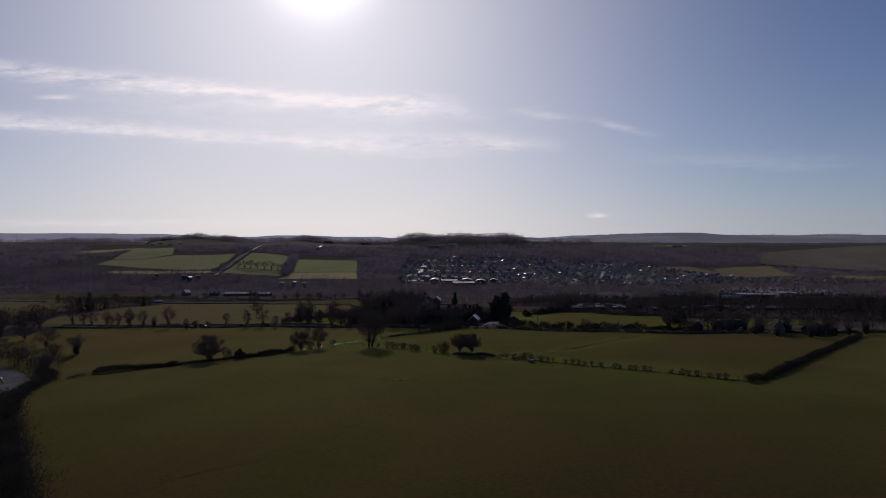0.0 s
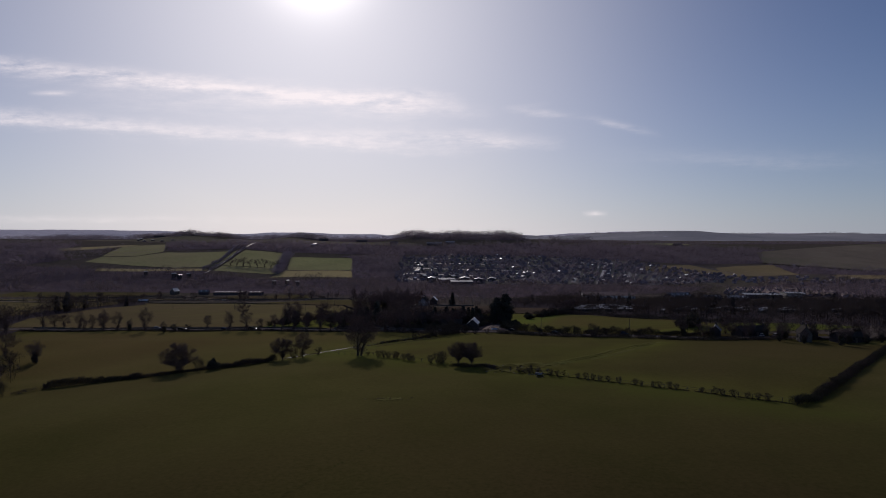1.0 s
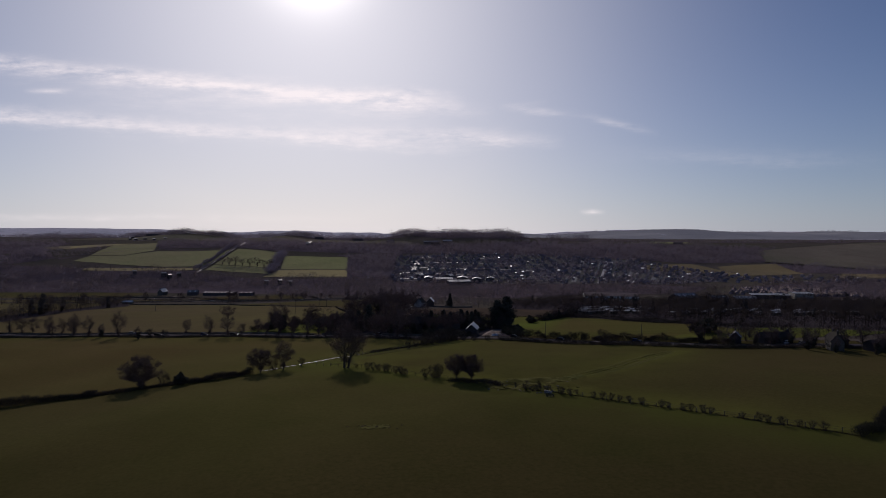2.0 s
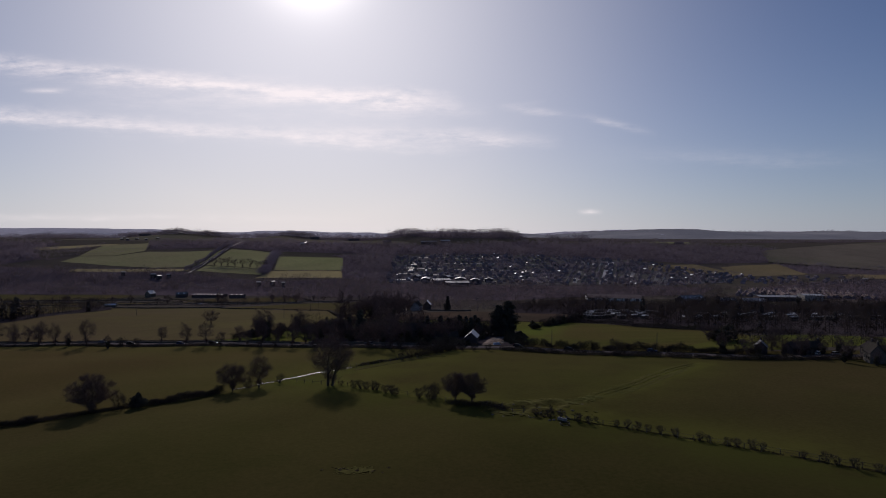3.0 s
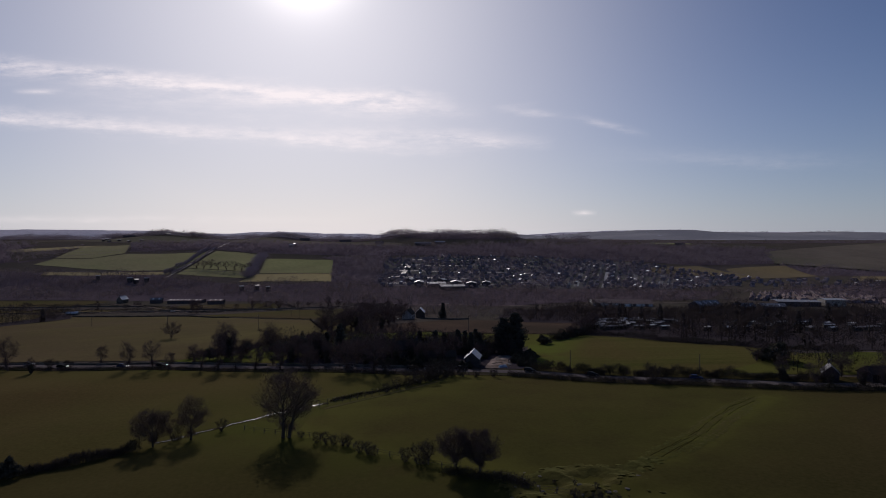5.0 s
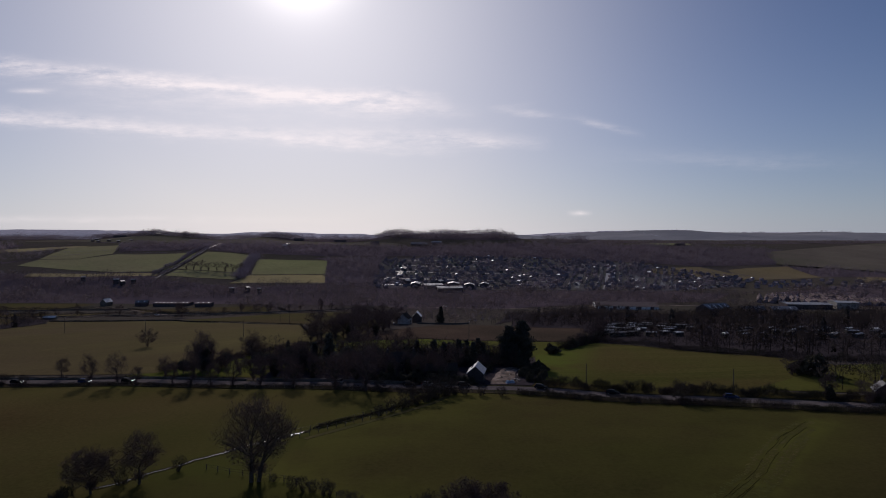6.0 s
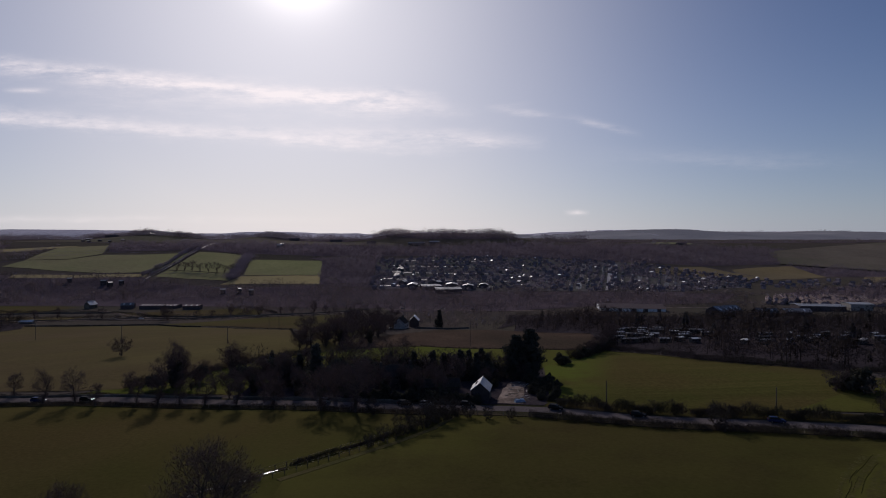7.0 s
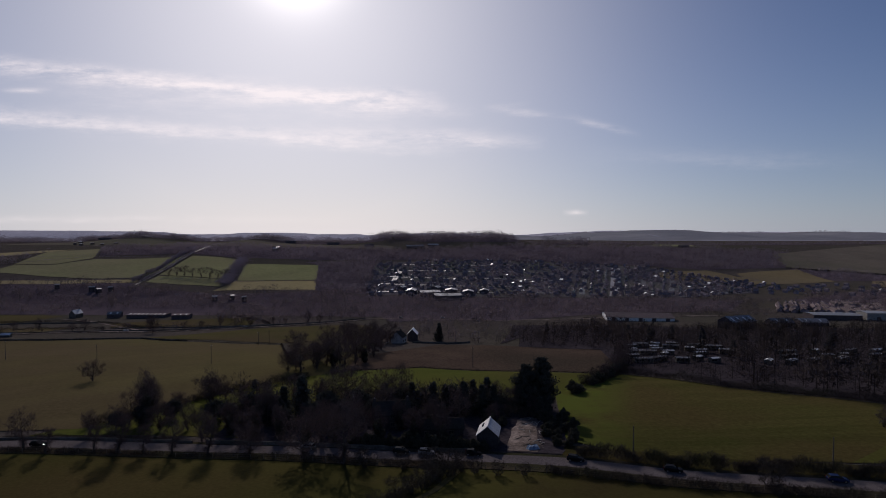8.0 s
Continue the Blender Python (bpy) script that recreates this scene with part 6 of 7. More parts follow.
# evergreen screen before the cottages
for x, y, k in ((-18, 347.5, 0.75), (-14.5, 347, 0.85), (-11, 347.5, 0.7), (-7.5, 346, 0.8), (-4, 347, 0.9), (-1, 345.5, 0.8), (2.5, 346, 0.85), (5.5, 344.5, 0.8), (8.5, 344, 0.85), (11.2, 343, 0.75), (13.6, 342, 0.7), (16.5, 341.2, 0.6)):
    plant(YEW, "yew_bush", "dense dark evergreen screening the cottages", x, y, x * 40, k, "bush", "evergreen screen")
for x, y, k in ((-12, 352, 0.8), (-2, 352, 0.75), (6, 349.5, 0.65), (-24, 351, 0.85), (-32, 352, 0.8), (-40, 355, 0.8), (-48, 358, 0.75), (-56, 362, 0.8)):
    plant(IVIED, "ivy_tree", "dark ivy-clad tree by the cottages", x, y, x * 40, k, group="trees round the cottages")

# houses by the road further on
stand(make_house("house", "roadside house with pale slate roof facing the light", 5.4, 4.6, 3.2, 2.2, DARK_STONE, SHEET, windows=2, chimneys=1), 135.8, 310.5, 62)
stand(make_house("house", "long dark stone house by the road", 14, 6, 2.8, 1.9, DARK_STONE, DARK_ROOF, windows=3, chimneys=1), 152, 308, 8)
stand(make_house("farmhouse", "pale stone farmhouse with a tall steep slate roof", 6.4, 4.8, 4.0, 3.0, STONE, DARK_ROOF, windows=3, chimneys=2), 162.4, 283, 72)
stand(make_house("farm_building", "low farm building with slate roof", 13, 6, 2.6, 1.7, DARK_STONE, DARK_ROOF, windows=3, chimneys=0, category="barn"), 180, 280, 8)
stand(make_house("farm_building", "dark stone barn beside the farmhouse", 9, 6, 3.0, 2.0, DARK_STONE, DARK_ROOF, windows=2, chimneys=0, category="barn"), 172, 296, 75)
for x, y, s in ((146, 300, 1.1), (158, 290, 0.8), (170, 270, 0.9), (190, 288, 0.9), (200, 276, 0.9), (128, 306, 1.0), (120, 311, 0.9), (131, 303, 0.7), (140, 301, 0.75), (148, 301, 0.7), (156, 302, 0.65), (143, 315, 1.0), (163, 303, 0.75), (152, 284, 0.7), (158, 276, 0.65), (168, 286, 0.8), (176, 274, 0.75), (184, 274, 0.7), (192, 276, 0.75), (176, 302, 1.0), (186, 300, 1.1), (196, 294, 1.0), (150, 325, 1.2), (165, 320, 1.1)):
    plant(IVIED if s < 1 else OAK_D, "garden_tree", "dark tree sheltering the roadside houses", x, y, x * 5, s * 0.75, group="trees round the farm")
woods("bare_wood", ((118, 322), (150, 320), (165, 300), (210, 285), (330, 265), (330, 330), (260, 340), (190, 368), (164, 362)), 8.5, 8, "thicket of bare trees behind the farm", 30, None, 0.0, (), False)

# white-fronted house in the valley, with its garden wall
stand(make_house("house", "pale-gabled house with a slate roof in the valley", 9, 8, 4.2, 3.4, CONCRETE, DARK_ROOF, windows=2, chimneys=2), -15, 574, 74)
stand(make_house("outbuilding", "small outbuilding with a bright roof behind the house", 7, 6.5, 4.8, 3.4, DARK_STONE, WHITE, windows=1, chimneys=0, category="outbuilding"), -6.0, 590, 84)
for i in range(16):
    lump(-44 + i * 1.5 + rng_yard.gauss(0, 1), 576 + rng_yard.gauss(0, 2.5), rng_yard.uniform(0.6, 1.6), WHITE if i % 3 == 0 else STONE, "rubble_mound", "pale heap of clutter beside the valley house", "rubble", 0.8)
stone_wall(((-6, 572), (20, 566), (32, 572)), 1.2, 0.6, "garden wall of the valley house", 4)
plant(CYPRESS, "cypress", "dark cypress in the valley garden", 12, 585, 0, 1.05, group="trees round the cottages")


def barn(label, x, y, turn, w, d, h, rise, roof, lights=0, wall=None):
    """A long farm or works shed with translucent roof sheets."""
    t = thing("shed", label, "shed", "sheds")
    part("wall", Build().gable(w, d, h, rise, 0, 0, -1.2), wall or DARK_SHEET, t)
    for side in (-1, 1):
        part("roof_slope", Build().slopes(w, d, h - 1.2, rise, 0.5, 0.15, sides=(side,)), roof, t)
    k = rise / (d / 2)
    for i in range(lights):
        lx = (i + 0.5) / lights * w - w / 2
        b = Build()
        pts = []
        for sx in (-0.7, 0.7):
            for yy in (-d / 2 * 0.8, -d / 2 * 0.25):
                pts += [(lx + sx, yy, h - 1.2 + rise + yy * k + 0.2), (lx + sx, yy, h - 1.2 + rise + yy * k + 0.27)]
        b.add(pts, ((1, 5, 7, 3), (0, 1, 3, 2), (4, 6, 7, 5), (0, 4, 5, 1), (2, 3, 7, 6)))
        part("roof_light", b, LAMP_GLASS, t)
    for i in range(max(1, int(w / 12))):
        part("door", Build().box((i + 0.5) * w / max(1, int(w / 12)) - w / 2, -d / 2 - 0.03, -1.0, 3.4, 0.12, min(3.4, h - 0.4)), DARK_SHEET, t)
    t.matrix_world = pose(x, y, height(x, y) + 1.0, 0, 0, turn)
    return t


barn("long dark farm barn with a row of roof lights", -272, 782, -3, 38, 14, 3.6, 0.8, BARN_ROOF, 9)
barn("dark round-shouldered farm shed with glinting roof", -234, 768, 4, 16, 12, 4.0, 0.7, BARN_ROOF, 3)
barn("open cattle yard building with pale roofs", -306, 783, 12, 12, 9, 3.6, 2.2, SHEET, 2)
stand(make_house("farmhouse", "pale-gabled farmhouse by the lane", 10, 7, 4.2, 3.4, STONE, PALE_SLATE, windows=3, chimneys=2), -344, 783, 78)
barn("long works shed with dull brown roof and white wall", 204, 735, -10, 60, 34, 3.8, 2.4, TERRACE_ROOF, 0, WHITE)
barn("small stone field barn with a bright roof", -306, 628, 6, 9, 4, 2.2, 1.0, WHITE, 0, STONE)
barn("works shed with pale roof beside the wood", 262, 665, 20, 26, 16, 6.0, 4.0, SHEET, 4)
barn("small pale works shed", 300, 668, 0, 18, 12, 4.0, 3.0, SHEET, 2)
barn("low works shed behind trees", 330, 672, -8, 22, 12, 4.0, 2.5, SHEET, 2)
barn("long low factory with bright flat roof", 384, 722, -9, 42, 20, 5.0, 0.8, GLOSS_SHEET, 0)
barn("factory block with bright flat roof", 420, 718, -9, 20, 18, 7.0, 0.8, GLOSS_SHEET, 0, RENDERED)
for x, y, w, d, turn in ((32, 930, 34, 22, 8), (10, 960, 26, 20, 10), (40, 978, 20, 16, 85), (62, 968, 18, 14, 84), (-14, 972, 24, 12, 86), (85, 982, 14, 12, 80), (-28, 1000, 14, 8, 70), (20, 1000, 12, 9, 60)):
    barn("works building with bright sheet roof at the town's edge", x, y, turn, w, d, 5.0, 1.8, GLOSS_SHEET, 0)
for x, y, w, turn in ((-14, 1420, 60, -2), (24, 1440, 36, 3), (-112, 1440, 30, 0), (-200, 1520, 44, 2), (-313, 1600, 40, 0), (-283, 1330, 14, 0), (-800, 1700, 50, 5), (-840, 1760, 30, 80), (-720, 1740, 36, 84), (-900, 1820, 40, 80), (640, 1600, 40, 4)):
    barn("pale farm shed on the far ridge", x, y, turn, w * 0.6, 9, 4.0, 2.2, GLOSS_SHEET if w in (36, 60, 14) else DARK_SHEET, 0)


for x, y, w in ((-725, 1462, 9), (-722, 1500, 10), (-688, 1476, 8), (-683, 1524, 9), (-800, 1592, 12), (-752, 1488, 8), (-286, 1366, 9)):
    barn("small building with a glinting roof on the ridge", x, y, 12, w * 0.7, 6, 4.0, 0.5, GLOSS_SHEET, 0, DARK_STONE)
for x, y, w, turn in ((-420, 950, 12, 10), (-408, 942, 10, 60), (-398, 952, 9, 5), (-470, 960, 9, 30), (-250, 905, 10, 15), (-232, 912, 9, 50), (-214, 902, 8, 5)):
    barn("pale-roofed building among the valley trees", x, y, turn, w * 0.55, 4.5, 6.0, 1.0, GLOSS_SHEET, 0, DARK_STONE)


# the town
HOUSES = [make_house("town_house", label, w, d, h, rise, wall, roof, "town houses", windows, chimneys, plain=True)
          for label, w, d, h, rise, wall, roof, windows, chimneys in (
              ("small brick town house with slate roof", 6.4, 6, 4.4, 2.2, BRICK, TOWN_ROOF, 2, 1), ("rendered town house with slate roof", 6.8, 6, 4.4, 2.3, RENDERED, SLATE, 2, 1),
              ("stone town house with two chimneys", 7.6, 6, 4.6, 2.4, STONE, SLATE, 2, 2), ("brick bungalow with slate roof", 7.6, 6.4, 3.0, 2.0, BRICK, TOWN_ROOF, 2, 1),
              ("pair of brick town houses under one roof", 10, 6.4, 4.4, 2.4, BRICK, TOWN_ROOF, 3, 2))]
rng_town = random.Random(11)
STREETS = (((254, 948), (348, 1228)), ((292, 948), (392, 1210)), ((214, 965), (296, 1232)), ((330, 950), (430, 1180)), ((335, 940), (472, 1012)), ((360, 1000), (475, 1062)), ((400, 1070), (486, 1104)),
           ((-62, 990), (196, 985)), ((-60, 1040), (190, 1040)), ((-58, 1094), (220, 1100)), ((-50, 1150), (200, 1165)), ((-30, 1205), (210, 1225)), ((-44, 1046), (-34, 1150)))
first = {}
taken = []
for (x0, y0), (x1, y1) in STREETS:
    wide = 15.0 if x0 == 254 else 7.0
    strip("street", ((x0, y0), (x1, y1)), wide, CONCRETE if x0 == 254 else STREET, "town street between rows of houses", 0.5, 12.0, "street")
    length, turn = math.hypot(x1 - x0, y1 - y0), math.atan2(y1 - y0, x1 - x0)
    k = 6.0
    while k < length - 4:
        for side in (-1, 1):
            j = rng_town.randrange(5)
            off = side * (rng_town.uniform(7.0, 9.0) + wide / 2)
            hx = x0 + math.cos(turn) * k - math.sin(turn) * off
            hy = y0 + math.sin(turn) * k + math.cos(turn) * off
            if any(math.hypot(hx - a, hy - b) < 13 for a, b in taken):
                continue
            taken.append((hx, hy))
            m = pose(hx, hy, height(hx, hy) + 0.6, 0, 0, math.degrees(turn) + (180 if side > 0 else 0) + rng_town.gauss(0, 4) + (90 if rng_town.random() < 0.15 else 0)) @ Matrix.Diagonal((0.8, 0.75, 0.72, 1))
            if j not in first:
                first[j] = HOUSES[j]
                HOUSES[j].matrix_world = m
            else:
                copy_thing(HOUSES[j], m)
        k += rng_town.uniform(15.5, 19)


def far_houses(area, count, seed):
    """The houses too small to pick apart: walls in one mesh, roofs in another."""
    rnd = random.Random(seed)
    walls, roofs, bright = Build(), Build(), Build()
    xs, ys = [p[0] for p in area], [p[1] for p in area]
    while count:
        x, y = rnd.uniform(min(xs), max(xs)), rnd.uniform(min(ys), max(ys))
        if not inside(x, y, area) or any(math.hypot(x - a, y - b) < 9.5 for a, b in taken):
            continue
        taken.append((x, y))
        count -= 1
        w, d, h, rise = rnd.uniform(4.5, 7.5), rnd.uniform(3.8, 4.8), rnd.uniform(2.4, 3.4), rnd.uniform(1.3, 1.9)
        a = rnd.choice((0.0, 1.57)) + 0.3 + rnd.gauss(0, 0.15)
        # a few roofs are painted white to read as sun glints
        whitened = rnd.random() < 0.09
        if whitened:
            a, rise = 1.57 + rnd.uniform(-0.5, 0.5), rise * 0.7
        for b, shape in ((walls, Build().gable(w, d, h, rise, 0, 0, -1.5)), (bright if whitened else roofs, Build().slopes(w, d, h - 1.5, rise))):
            z = height(x, y) + 1.6
            b.add([(x + p * math.cos(a) - q * math.sin(a), y + p * math.sin(a) + q * math.cos(a), z + r) for p, q, r in shape.v], shape.f)
    t = tagged(thing("far_houses", "crowded small brick houses of the town", "houses"), kind="stuff")
    part("walls", walls, BRICK, t)
    part("roofs", roofs, TOWN_ROOF, t)
    part("pale_roofs", bright, WHITE, t, "roofs painted white to read as sun glints")


far_houses([(-75, 955), (-82, 1205), (60, 1265), (220, 1275), (410, 1250), (530, 1120), (475, 985), (330, 930), (100, 945)], 420, 5)
far_houses([(470, 960), (530, 1100), (700, 1080), (760, 1000), (600, 930)], 48, 6)


def terrace(x, y, turn, count, label, size=1.0):
    """A row of joined houses stepping along a street, each with its chimney."""
    w, d, h, rise = count * 6.0, 5.2, 2.9, 1.7
    t = thing("terrace", label, "terrace", "terraced rows")
    part("wall", Build().gable(w, d, h, rise, 0, 0, -1.0), BRICK, t)
    for side in (-1, 1):
        part("roof_slope", Build().slopes(w, d, h - 1, rise, sides=(side,)), TERRACE_ROOF, t)
    for i in range(count):
        cx = (i + 0.5) * 6.0 - w / 2 + 2.7
        part("chimney", Build().box(cx, 0, h - 1 + rise * 0.8, 1.3, 0.7, rise * 0.2 + 1.5), BRICK, t)
        part("window", Build().box(cx - 3.2, -d / 2 - 0.02, 0.2, 1.3, 0.1, 1.2), PANE, t)
        part("door", Build().box(cx - 1.2, -d / 2 - 0.02, -0.8, 0.9, 0.1, 2.0), TIMBER, t)
    t.matrix_world = pose(x, y, height(x, y) + 1.0, 0, 0, turn) @ Matrix.Diagonal((size, size, size, 1))


rng_row = random.Random(21)
for row, (x0, y0, count) in enumerate(((376, 790, 27), (392, 824, 25), (420, 850, 18))):
    for i in range(count):
        if rng_row.random() < 0.14:
            continue
        x = x0 + i * 5.3 + rng_row.uniform(-0.7, 0.7)
        terrace(x, y0 - i * 1.6 + rng_row.uniform(-3, 3), 64 + rng_row.gauss(0, 5), rng_row.choice((3, 4, 5)), "row of brick terraced houses with pale roofs", rng_row.uniform(0.72, 0.95))

# static caravans among the trees
def caravan(length, roof, label, m):
    """A static caravan on its chassis legs."""
    t = thing("caravan", label, "caravan", "static caravans")
    part("body", Build().box(0, 0, 0.5, length, 3.0, 2.2), STONE, t)
    part("roof", Build().slopes(length, 3.0, 2.7, 0.4, 0.15, 0.08), roof, t)
    for i in range(3):
        part("window", Build().box((i - 1) * length * 0.3 - 0.5, -1.52, 1.4, 1.2, 0.06, 0.8), PANE, t)
    part("door", Build().box(length * 0.16, -1.53, 0.6, 0.8, 0.06, 1.9), DARK_SHEET, t)
    for i in (-1, 0, 1):
        part("chassis_leg", Build().box(i * length * 0.34, 0, -0.2, 0.4, 2.4, 0.7), METAL, t)
    t.matrix_world = m
    return t


CARAVANS = (caravan(9.5, SHEET, "long dull static caravan parked among bare trees", ground_pose(112, 480, 2)), caravan(6.5, CARAVAN_ROOF, "short static caravan with a glinting roof among bare trees", ground_pose(131, 477, -6)), caravan(5.0, WHITE, "small white touring caravan among bare trees", ground_pose(146, 474, 12)))
rng_park = random.Random(3)
for row, (y, a, b) in enumerate(((484, 122, 150), (497, 112, 165), (509, 116, 172), (521, 120, 176), (533, 126, 176), (544, 134, 170), (470, 170, 210), (482, 190, 290), (500, 200, 300), (462, 230, 300))):
    x = a
    while x < b:
        copy_thing(rng_park.choice((CARAVANS[0], CARAVANS[0], CARAVANS[1], CARAVANS[1], CARAVANS[2])), ground_pose(x, y + rng_park.uniform(-3, 3), rng_park.gauss(0, 14) + (20 if row > 5 else 0)))
        x += rng_park.choice((10.5, 12.5, 15.5, 19))


# ---- small things: fences, poles, cars, stones ----
def fence(path, label, every=3.0, tall=1.15, rails=2):
    """Posts along a path with wires or rails between them."""
    t = thing("fence", label, "fence", "field fences")
    rows = resample(path, every)
    post = Build().box(0, 0, -0.3, 0.14, 0.14, tall + 0.3, 0, 0.85).mesh("post", TIMBER)
    for x, y, dx, dy in rows:
        ob = part("post", post, None, t)
        ob.matrix_world = ground_pose(x, y, math.degrees(math.atan2(dy, dx)))
    for k in range(rails):
        b = Build().tube([(x, y, height(x, y) + tall * (0.95 - 0.42 * k)) for x, y, dx, dy in rows], [0.03] * len(rows), 3)
        part("rail", b, TIMBER, t)
    return t


fence(((-44, 262), (-38, 258), (-26, 252.5), (-12, 242), (4, 232), (16, 224), (26, 215)), "old post and wire fence along the field edge", 3.2)
fence(((26, 215), (43, 203.5), (58, 190), (74, 174.5), (87, 164.5)), "post and wire fence along the broken hedge", 3.2)
fence(((-38, 280), (-22.5, 295), (-8, 309.5), (2, 323)), "post and rail fence beside the grass track", 2.8, 1.1, 3)
fence(((-33.5, 279.5), (-20, 292.5), (-6, 305)), "post and rail fence on the far side of the track", 2.8, 1.1, 2)
fence(tuple((x, road_y(x) - 7.0) for x in (-64, -40, -14, 10)), "post and wire fence along the verge", 3.5)
fence(tuple((x, road_y(x) - 7.4) for x in (12, 50, 90, 140)), "post and wire fence along the field top", 3.5)
fence(tuple((x, road_y(x) - 5.4) for x in (-220, -150, -64)), "post and wire fence below the road", 4.0)


def pole(x, y, tall=8.5, arm=True):
    t = thing("utility_pole", "weathered wooden utility pole standing in the field", "pole", "utility poles")
    part("shaft", Build().tube(((0, 0, -0.5), (0, 0, tall)), (0.17, 0.11), 8), TIMBER, t)
    if arm:
        part("crossarm", Build().box(0, 0, tall - 0.7, 1.1, 0.1, 0.12), TIMBER, t)
        for dx in (-0.45, 0.0, 0.45):
            part("insulator", Build().tube(((dx, 0, tall - 0.58), (dx, 0, tall - 0.36)), (0.06, 0.05), 6), WHITE, t)
    t.matrix_world = ground_pose(x, y, 20)
    return t


for x, y, h in ((-163, 488, 10), (-107, 490, 10), (-219, 504, 10), (-104, 565, 9), (-99, 572, 9), (25, 471, 10), (54, 334.5, 7.5), (97, 322, 7.5), (140, 316, 8), (-290, 520, 10)):
    pole(x, y, h, y > 400)


def make_car(paint, label, lit=True):
    """A small hatchback: body, cabin glass, four wheels, lamps."""
    t = thing("car", label, "car", "cars on the road")
    b = Build()
    stations = ((-2.1, 0.45, 0.85, 0.74), (-1.9, 0.3, 0.98, 0.84), (-0.2, 0.25, 1.0, 0.88), (1.0, 0.25, 0.95, 0.88), (1.9, 0.3, 0.78, 0.84), (2.15, 0.4, 0.62, 0.7))
    for x, lo, hi, w in stations:
        b.v += [(x, -w, lo), (x, -w * 1.02, (lo + hi) / 2), (x, -w * 0.94, hi), (x, w * 0.94, hi), (x, w * 1.02, (lo + hi) / 2), (x, w, lo)]
    for i in range(5):
        for j in range(6):
            b.f.append((i * 6 + j, i * 6 + (j + 1) % 6, i * 6 + 6 + (j + 1) % 6, i * 6 + 6 + j))
    b.f += [(5, 4, 3, 2, 1, 0), (30, 31, 32, 33, 34, 35)]
    part("body", b, paint, t)
    c = Build()
    for x, z, w in ((-1.95, 0.95, 0.80), (-1.55, 1.38, 0.66), (0.15, 1.44, 0.66), (1.05, 0.95, 0.80)):
        c.v += [(x, -w, z), (x, w, z)]
    c.f = [(0, 1, 3, 2), (2, 3, 5, 4), (4, 5, 7, 6), (0, 2, 4, 6), (1, 7, 5, 3), (0, 6, 7, 1)]
    part("cabin", c, CAR_GLASS, t)
    part("roof_panel", Build().box(-0.7, 0, 1.40, 1.75, 1.28, 0.07), paint, t)
    for x in (-1.3, 1.35):
        for s in (-0.82, 0.82):
            tyre = part("wheel", Build().tube(((x, s - 0.1, 0.31), (x, s + 0.1, 0.31)), (0.31, 0.31), 14), RUBBER, t)
            part("rim", Build().tube(((x, s - 0.105, 0.31), (x, s + 0.105, 0.31)), (0.19, 0.19), 10), METAL, tyre)
    for s in (-0.6, 0.6):
        part("headlight", Build().box(2.06, s, 0.6, 0.2, 0.32, 0.16), HEAD_ON if lit else CAR_GLASS, t)
        part("tail_light", Build().box(-2.05, s, 0.72, 0.16, 0.24, 0.2), CAR_PAINT[2], t)
    part("number_plate", Build().box(2.16, 0, 0.42, 0.04, 0.5, 0.11), WHITE, t)
    return t


HEAD_ON = bpy.data.materials.new("lit_headlight")
HEAD_ON.use_nodes = True
HEAD_ON.node_tree.nodes["Principled BSDF"].inputs["Emission Color"].default_value = (1.0, 0.97, 0.9, 1.0)
HEAD_ON.node_tree.nodes["Principled BSDF"].inputs["Emission Strength"].default_value = 6.0


def road_turn(x):
    return math.degrees(math.atan2(road_y(x + 2) - road_y(x - 2), 4))


for i, (x, lane, paint, label, back) in enumerate(((-163, 1.6, 1, "silver hatchback driving along the road", 0), (-147, -1.6, 0, "black hatchback with lit headlights on the road", 0), (-122, -1.6, 3, "dark blue hatchback with lit headlights", 0),
                                                   (-106, -1.6, 0, "black hatchback with lit headlights on the road", 0), (38, 1.6, 0, "black hatchback on the road by the hedge", 0), (59, 1.6, 0, "dark hatchback on the road by the hedge", 0),
                                                   (92, 1.6, 3, "dark blue hatchback on the road", 0), (-30, 1.6, 1, "silver hatchback on the road by the wall", 180), (-5, 2.1, 0, "black hatchback standing by the cottage wall", 0), (1.5, 1.9, 1, "silver hatchback standing by the cottage wall", 0), (13.5, 2.1, 0, "dark hatchback standing before the cottage", 0))):
    car = make_car(CAR_PAINT[paint], label, "lit" in label)
    turn = road_turn(x)
    y = road_y(x) + lane
    car.matrix_world = pose(x, y, height(x, road_y(x)) + 0.2, 0, 0, turn + back)
for x, y, turn, paint in ((155, 303, 40, 4), (160, 300, 20, 1), (-238, 668, 10, 4), (-150, 690, 15, 1), (20, 748, 0, 4), (-20, 752, 0, 1), (50, 742, 0, 0)):
    car = make_car(CAR_PAINT[paint], "parked hatchback beside the buildings" if y < 500 else "distant hatchback on the valley road", False)
    car.matrix_world = ground_pose(x, y, turn, -0.32 if y > 500 else -0.05)

# broken ground, stones and tyre marks in the near fields
tussocks("torn_turf", ((-17.5, 177.4), (-16, 178.8), (-13, 179.4), (-10.6, 178.6), (-9.6, 177.2), (-11, 175.6), (-14.5, 175.2), (-16.6, 176.0)), TRAMPLED, "paler torn turf round a patch of turned soil", 0.03, 0.06, 0.4, 0.6)
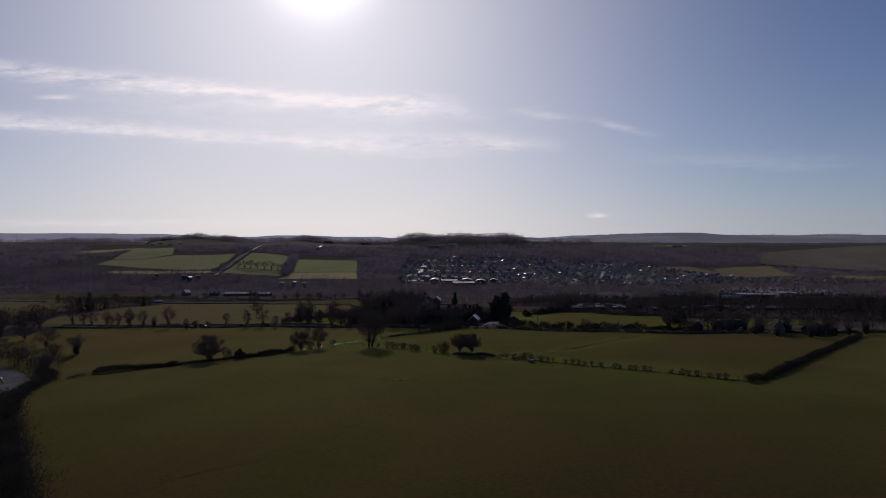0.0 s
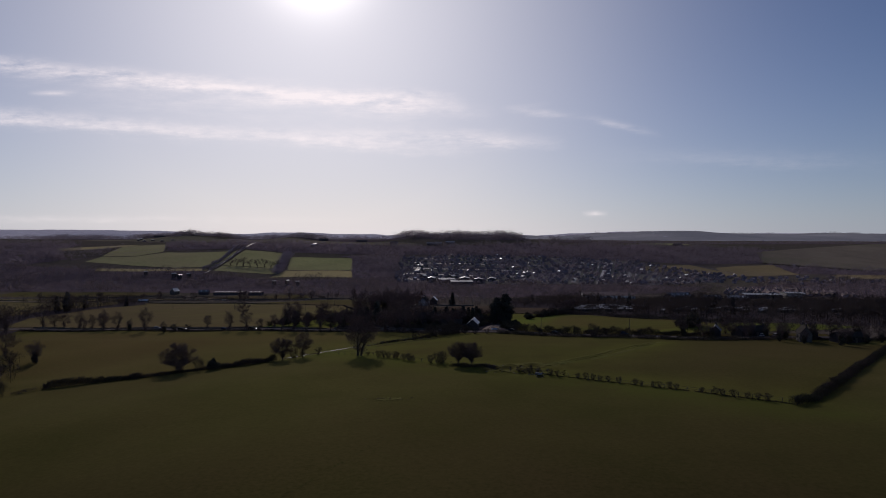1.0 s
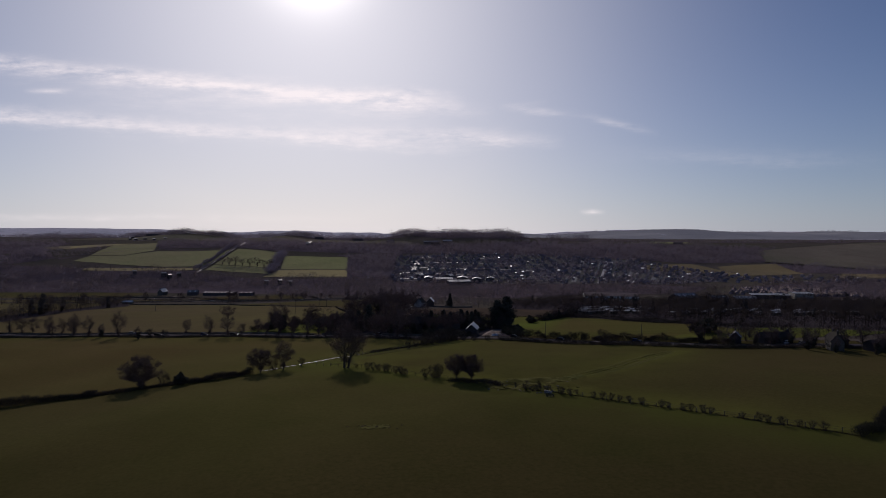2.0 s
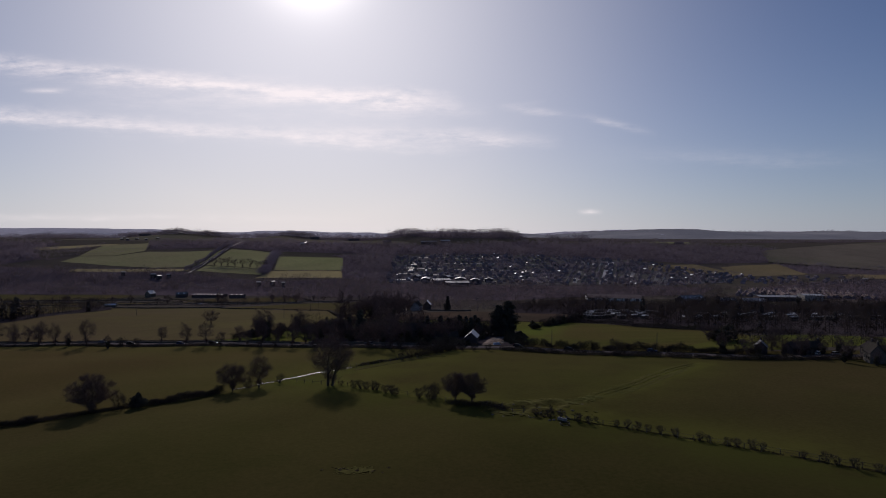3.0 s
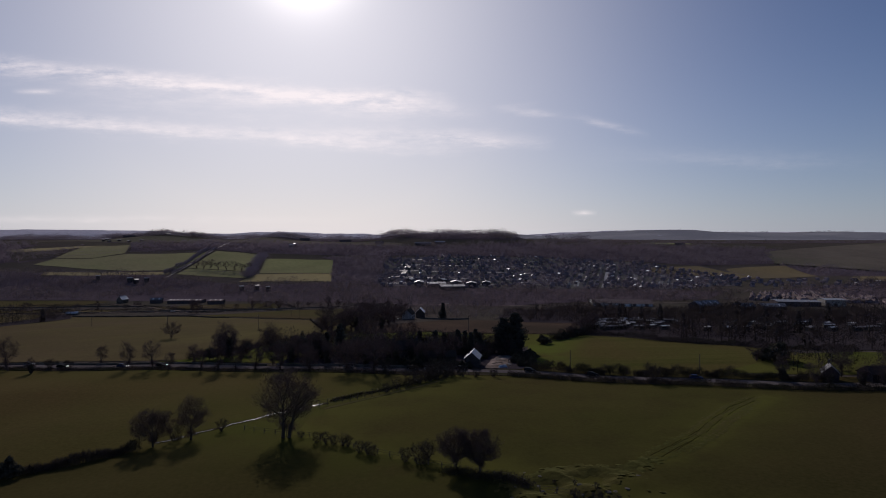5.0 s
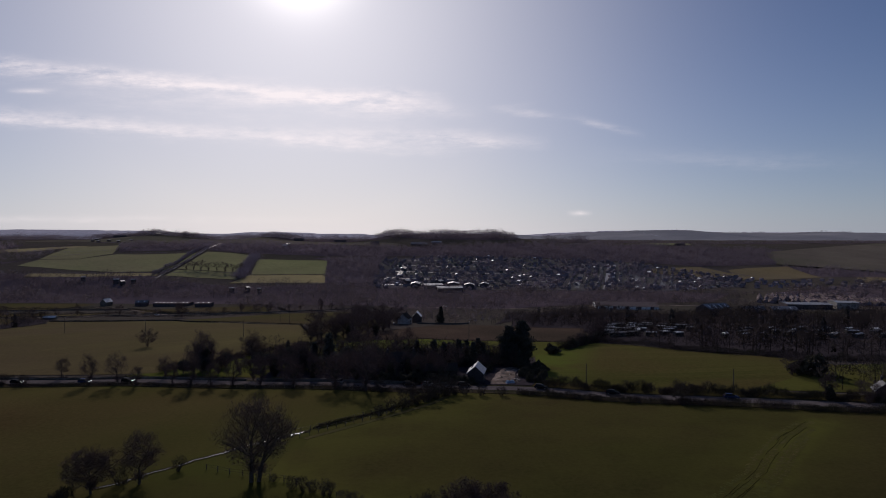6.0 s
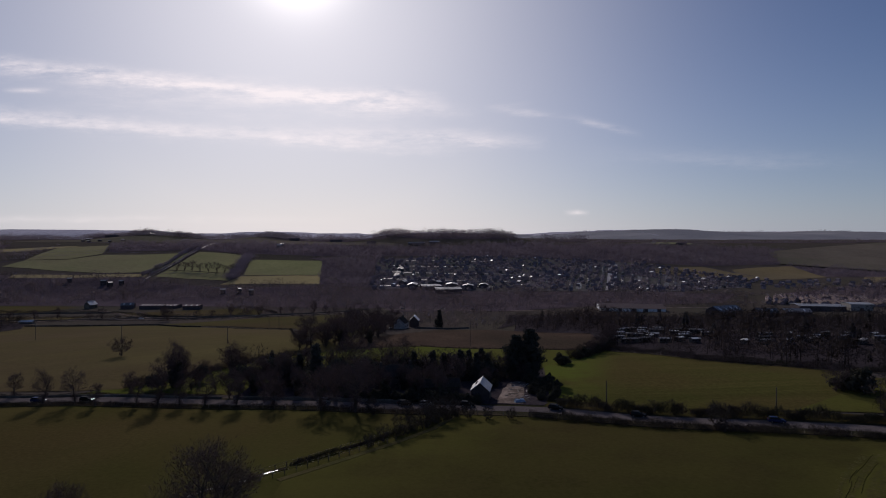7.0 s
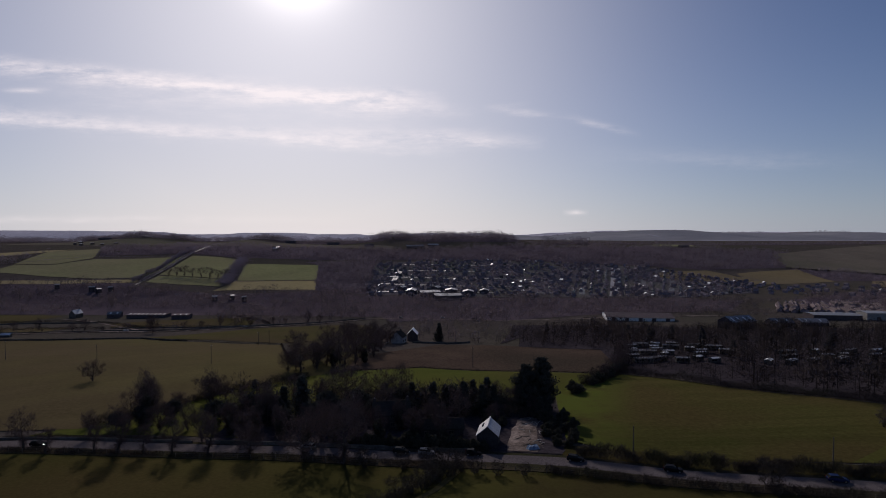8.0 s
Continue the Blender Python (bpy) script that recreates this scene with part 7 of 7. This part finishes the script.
for i in range(22):
    lump(-14 + rng_yard.gauss(0, 3.2), 177.6 + rng_yard.gauss(0, 0.9), rng_yard.uniform(0.15, 0.4), ROUGH_LAND if i % 2 else SOIL, "soil_clod", "dark clod of turned soil in the field", "soil clod", 0.5)
for i in range(26):
    k = rng_yard.random()
    lump(14 + 24 * k + rng_yard.gauss(0, 1.5), 221 - 14 * k + rng_yard.gauss(0, 2.5), rng_yard.uniform(0.2, 0.55), STONE if i % 3 else SOIL, "fallen_stone", "stone fallen from the old field wall", "stone", 0.7)
rng_rut = random.Random(9)


def wavy(path, off, first, last):
    """A stretch of a path, shifted aside, wandering a little."""
    rows = resample(path, 1.0)
    rows = rows[int(first * len(rows)):max(int(first * len(rows)) + 3, int(last * len(rows)))]
    return tuple((x - dy * (off + 0.07 * math.sin(i * 0.5 + off) + rng_rut.gauss(0, 0.05)), y + dx * (off + 0.07 * math.sin(i * 0.5 + off) + rng_rut.gauss(0, 0.05))) for i, (x, y, dx, dy) in enumerate(rows))


for off, spans in ((0.0, ((0.0, 0.22), (0.25, 0.47), (0.49, 0.7), (0.72, 0.98))), (-1.8, ((0.03, 0.3), (0.33, 0.56), (0.6, 0.9))), (-0.6, ((0.12, 0.3), (0.6, 0.75))), (-2.2, ((0.1, 0.24),)), (0.4, ((0.66, 0.8),))):
    for first_bit, last_bit in spans:
        strip("tyre_rut", wavy(RUTS, off, first_bit, last_bit), rng_rut.uniform(0.04, 0.07), RUT_TURF, "dark tyre rut pressed into wet grass", 0.05, 1.5, "rut")
for off, first_bit, last_bit in ((1.3, 0.0, 0.95), (-0.9, 0.05, 1.0), (-3.2, 0.0, 0.9), (-4.6, 0.1, 0.8)):
    rows = wavy(RUTS, off, first_bit, last_bit)
    tussocks("raised_turf", [(x + 0.25, y - 0.25) for x, y in rows] + [(x - 0.25, y + 0.25) for x, y in reversed(rows)], TRAMPLED, "pale ridge of turf pushed up beside the ruts", 0.02, 0.03, 0.3, 0.4)
for i in range(30):
    lump(16 + rng_yard.random() * 26, 213 + rng_yard.random() * 16, rng_yard.uniform(0.25, 0.7), TRAMPLED if i % 3 else STONE, "grass_tussock", "rough tussock or stone in the trampled field corner", "tussock", 0.3)
for x, y in ((17.9, 212.9), (20.3, 212.9), (24.3, 214.2), (29.3, 223.1)):
    lump(x, y, rng_yard.uniform(0.12, 0.25), RENDERED, "stone", "pale block lying in the trampled corner", "stone", 0.5)

for path, wide in ((((-44.7, 91.1), (-38, 96.5), (-31, 102)), 0.9), (((-24, 110), (-20, 119), (-17, 127)), 0.4), (((-15.5, 130), (-13.5, 136), (-11.5, 142)), 0.35)):
    tussocks("wheel_mark", [(x - wide, y) for x, y in path] + [(x + wide, y + 0.3) for x, y in reversed(path)], MID_GRASS, "faint pale wheel mark across the near hillside", 0.02, 0.015, 0.5)

# drinking trough and feeder ring by the fence
trough = thing("water_trough", "grey galvanised water trough beside the field fence", "trough", m=ground_pose(31.4, 208.6, -38))
part("basin", Build().box(0, 0, 0.12, 2.0, 0.75, 0.55, 0, 1.06), SHEET, trough)
part("water", Build().box(0, 0, 0.55, 1.9, 0.62, 0.14), WATER, trough)
for s in (-0.7, 0.7):
    part("foot", Build().box(s, 0, 0.0, 0.2, 0.7, 0.14), STONE, trough)
feeder = thing("feeder_ring", "dark round feeder ring lying in the grass", "feeder", m=ground_pose(31.4, 205.8))
ring = [(1.1 * math.cos(k * math.pi / 8), 1.1 * math.sin(k * math.pi / 8)) for k in range(17)]
for z in (0.1, 0.42):
    part("hoop", Build().tube([(x, y, z) for x, y in ring], [0.07] * 17, 5), RUBBER, feeder)
for x, y in ring[:16:2]:
    part("upright", Build().box(x, y, 0.0, 0.08, 0.08, 0.48), RUBBER, feeder)
for i in range(6):
    plant(THORN, "weed_clump", "clump of dead weeds in the field corner", 24 + i * 3.1, 222 - i * 2.6, i * 66, 0.18 + 0.05 * (i % 3), "weeds", "weed clumps")
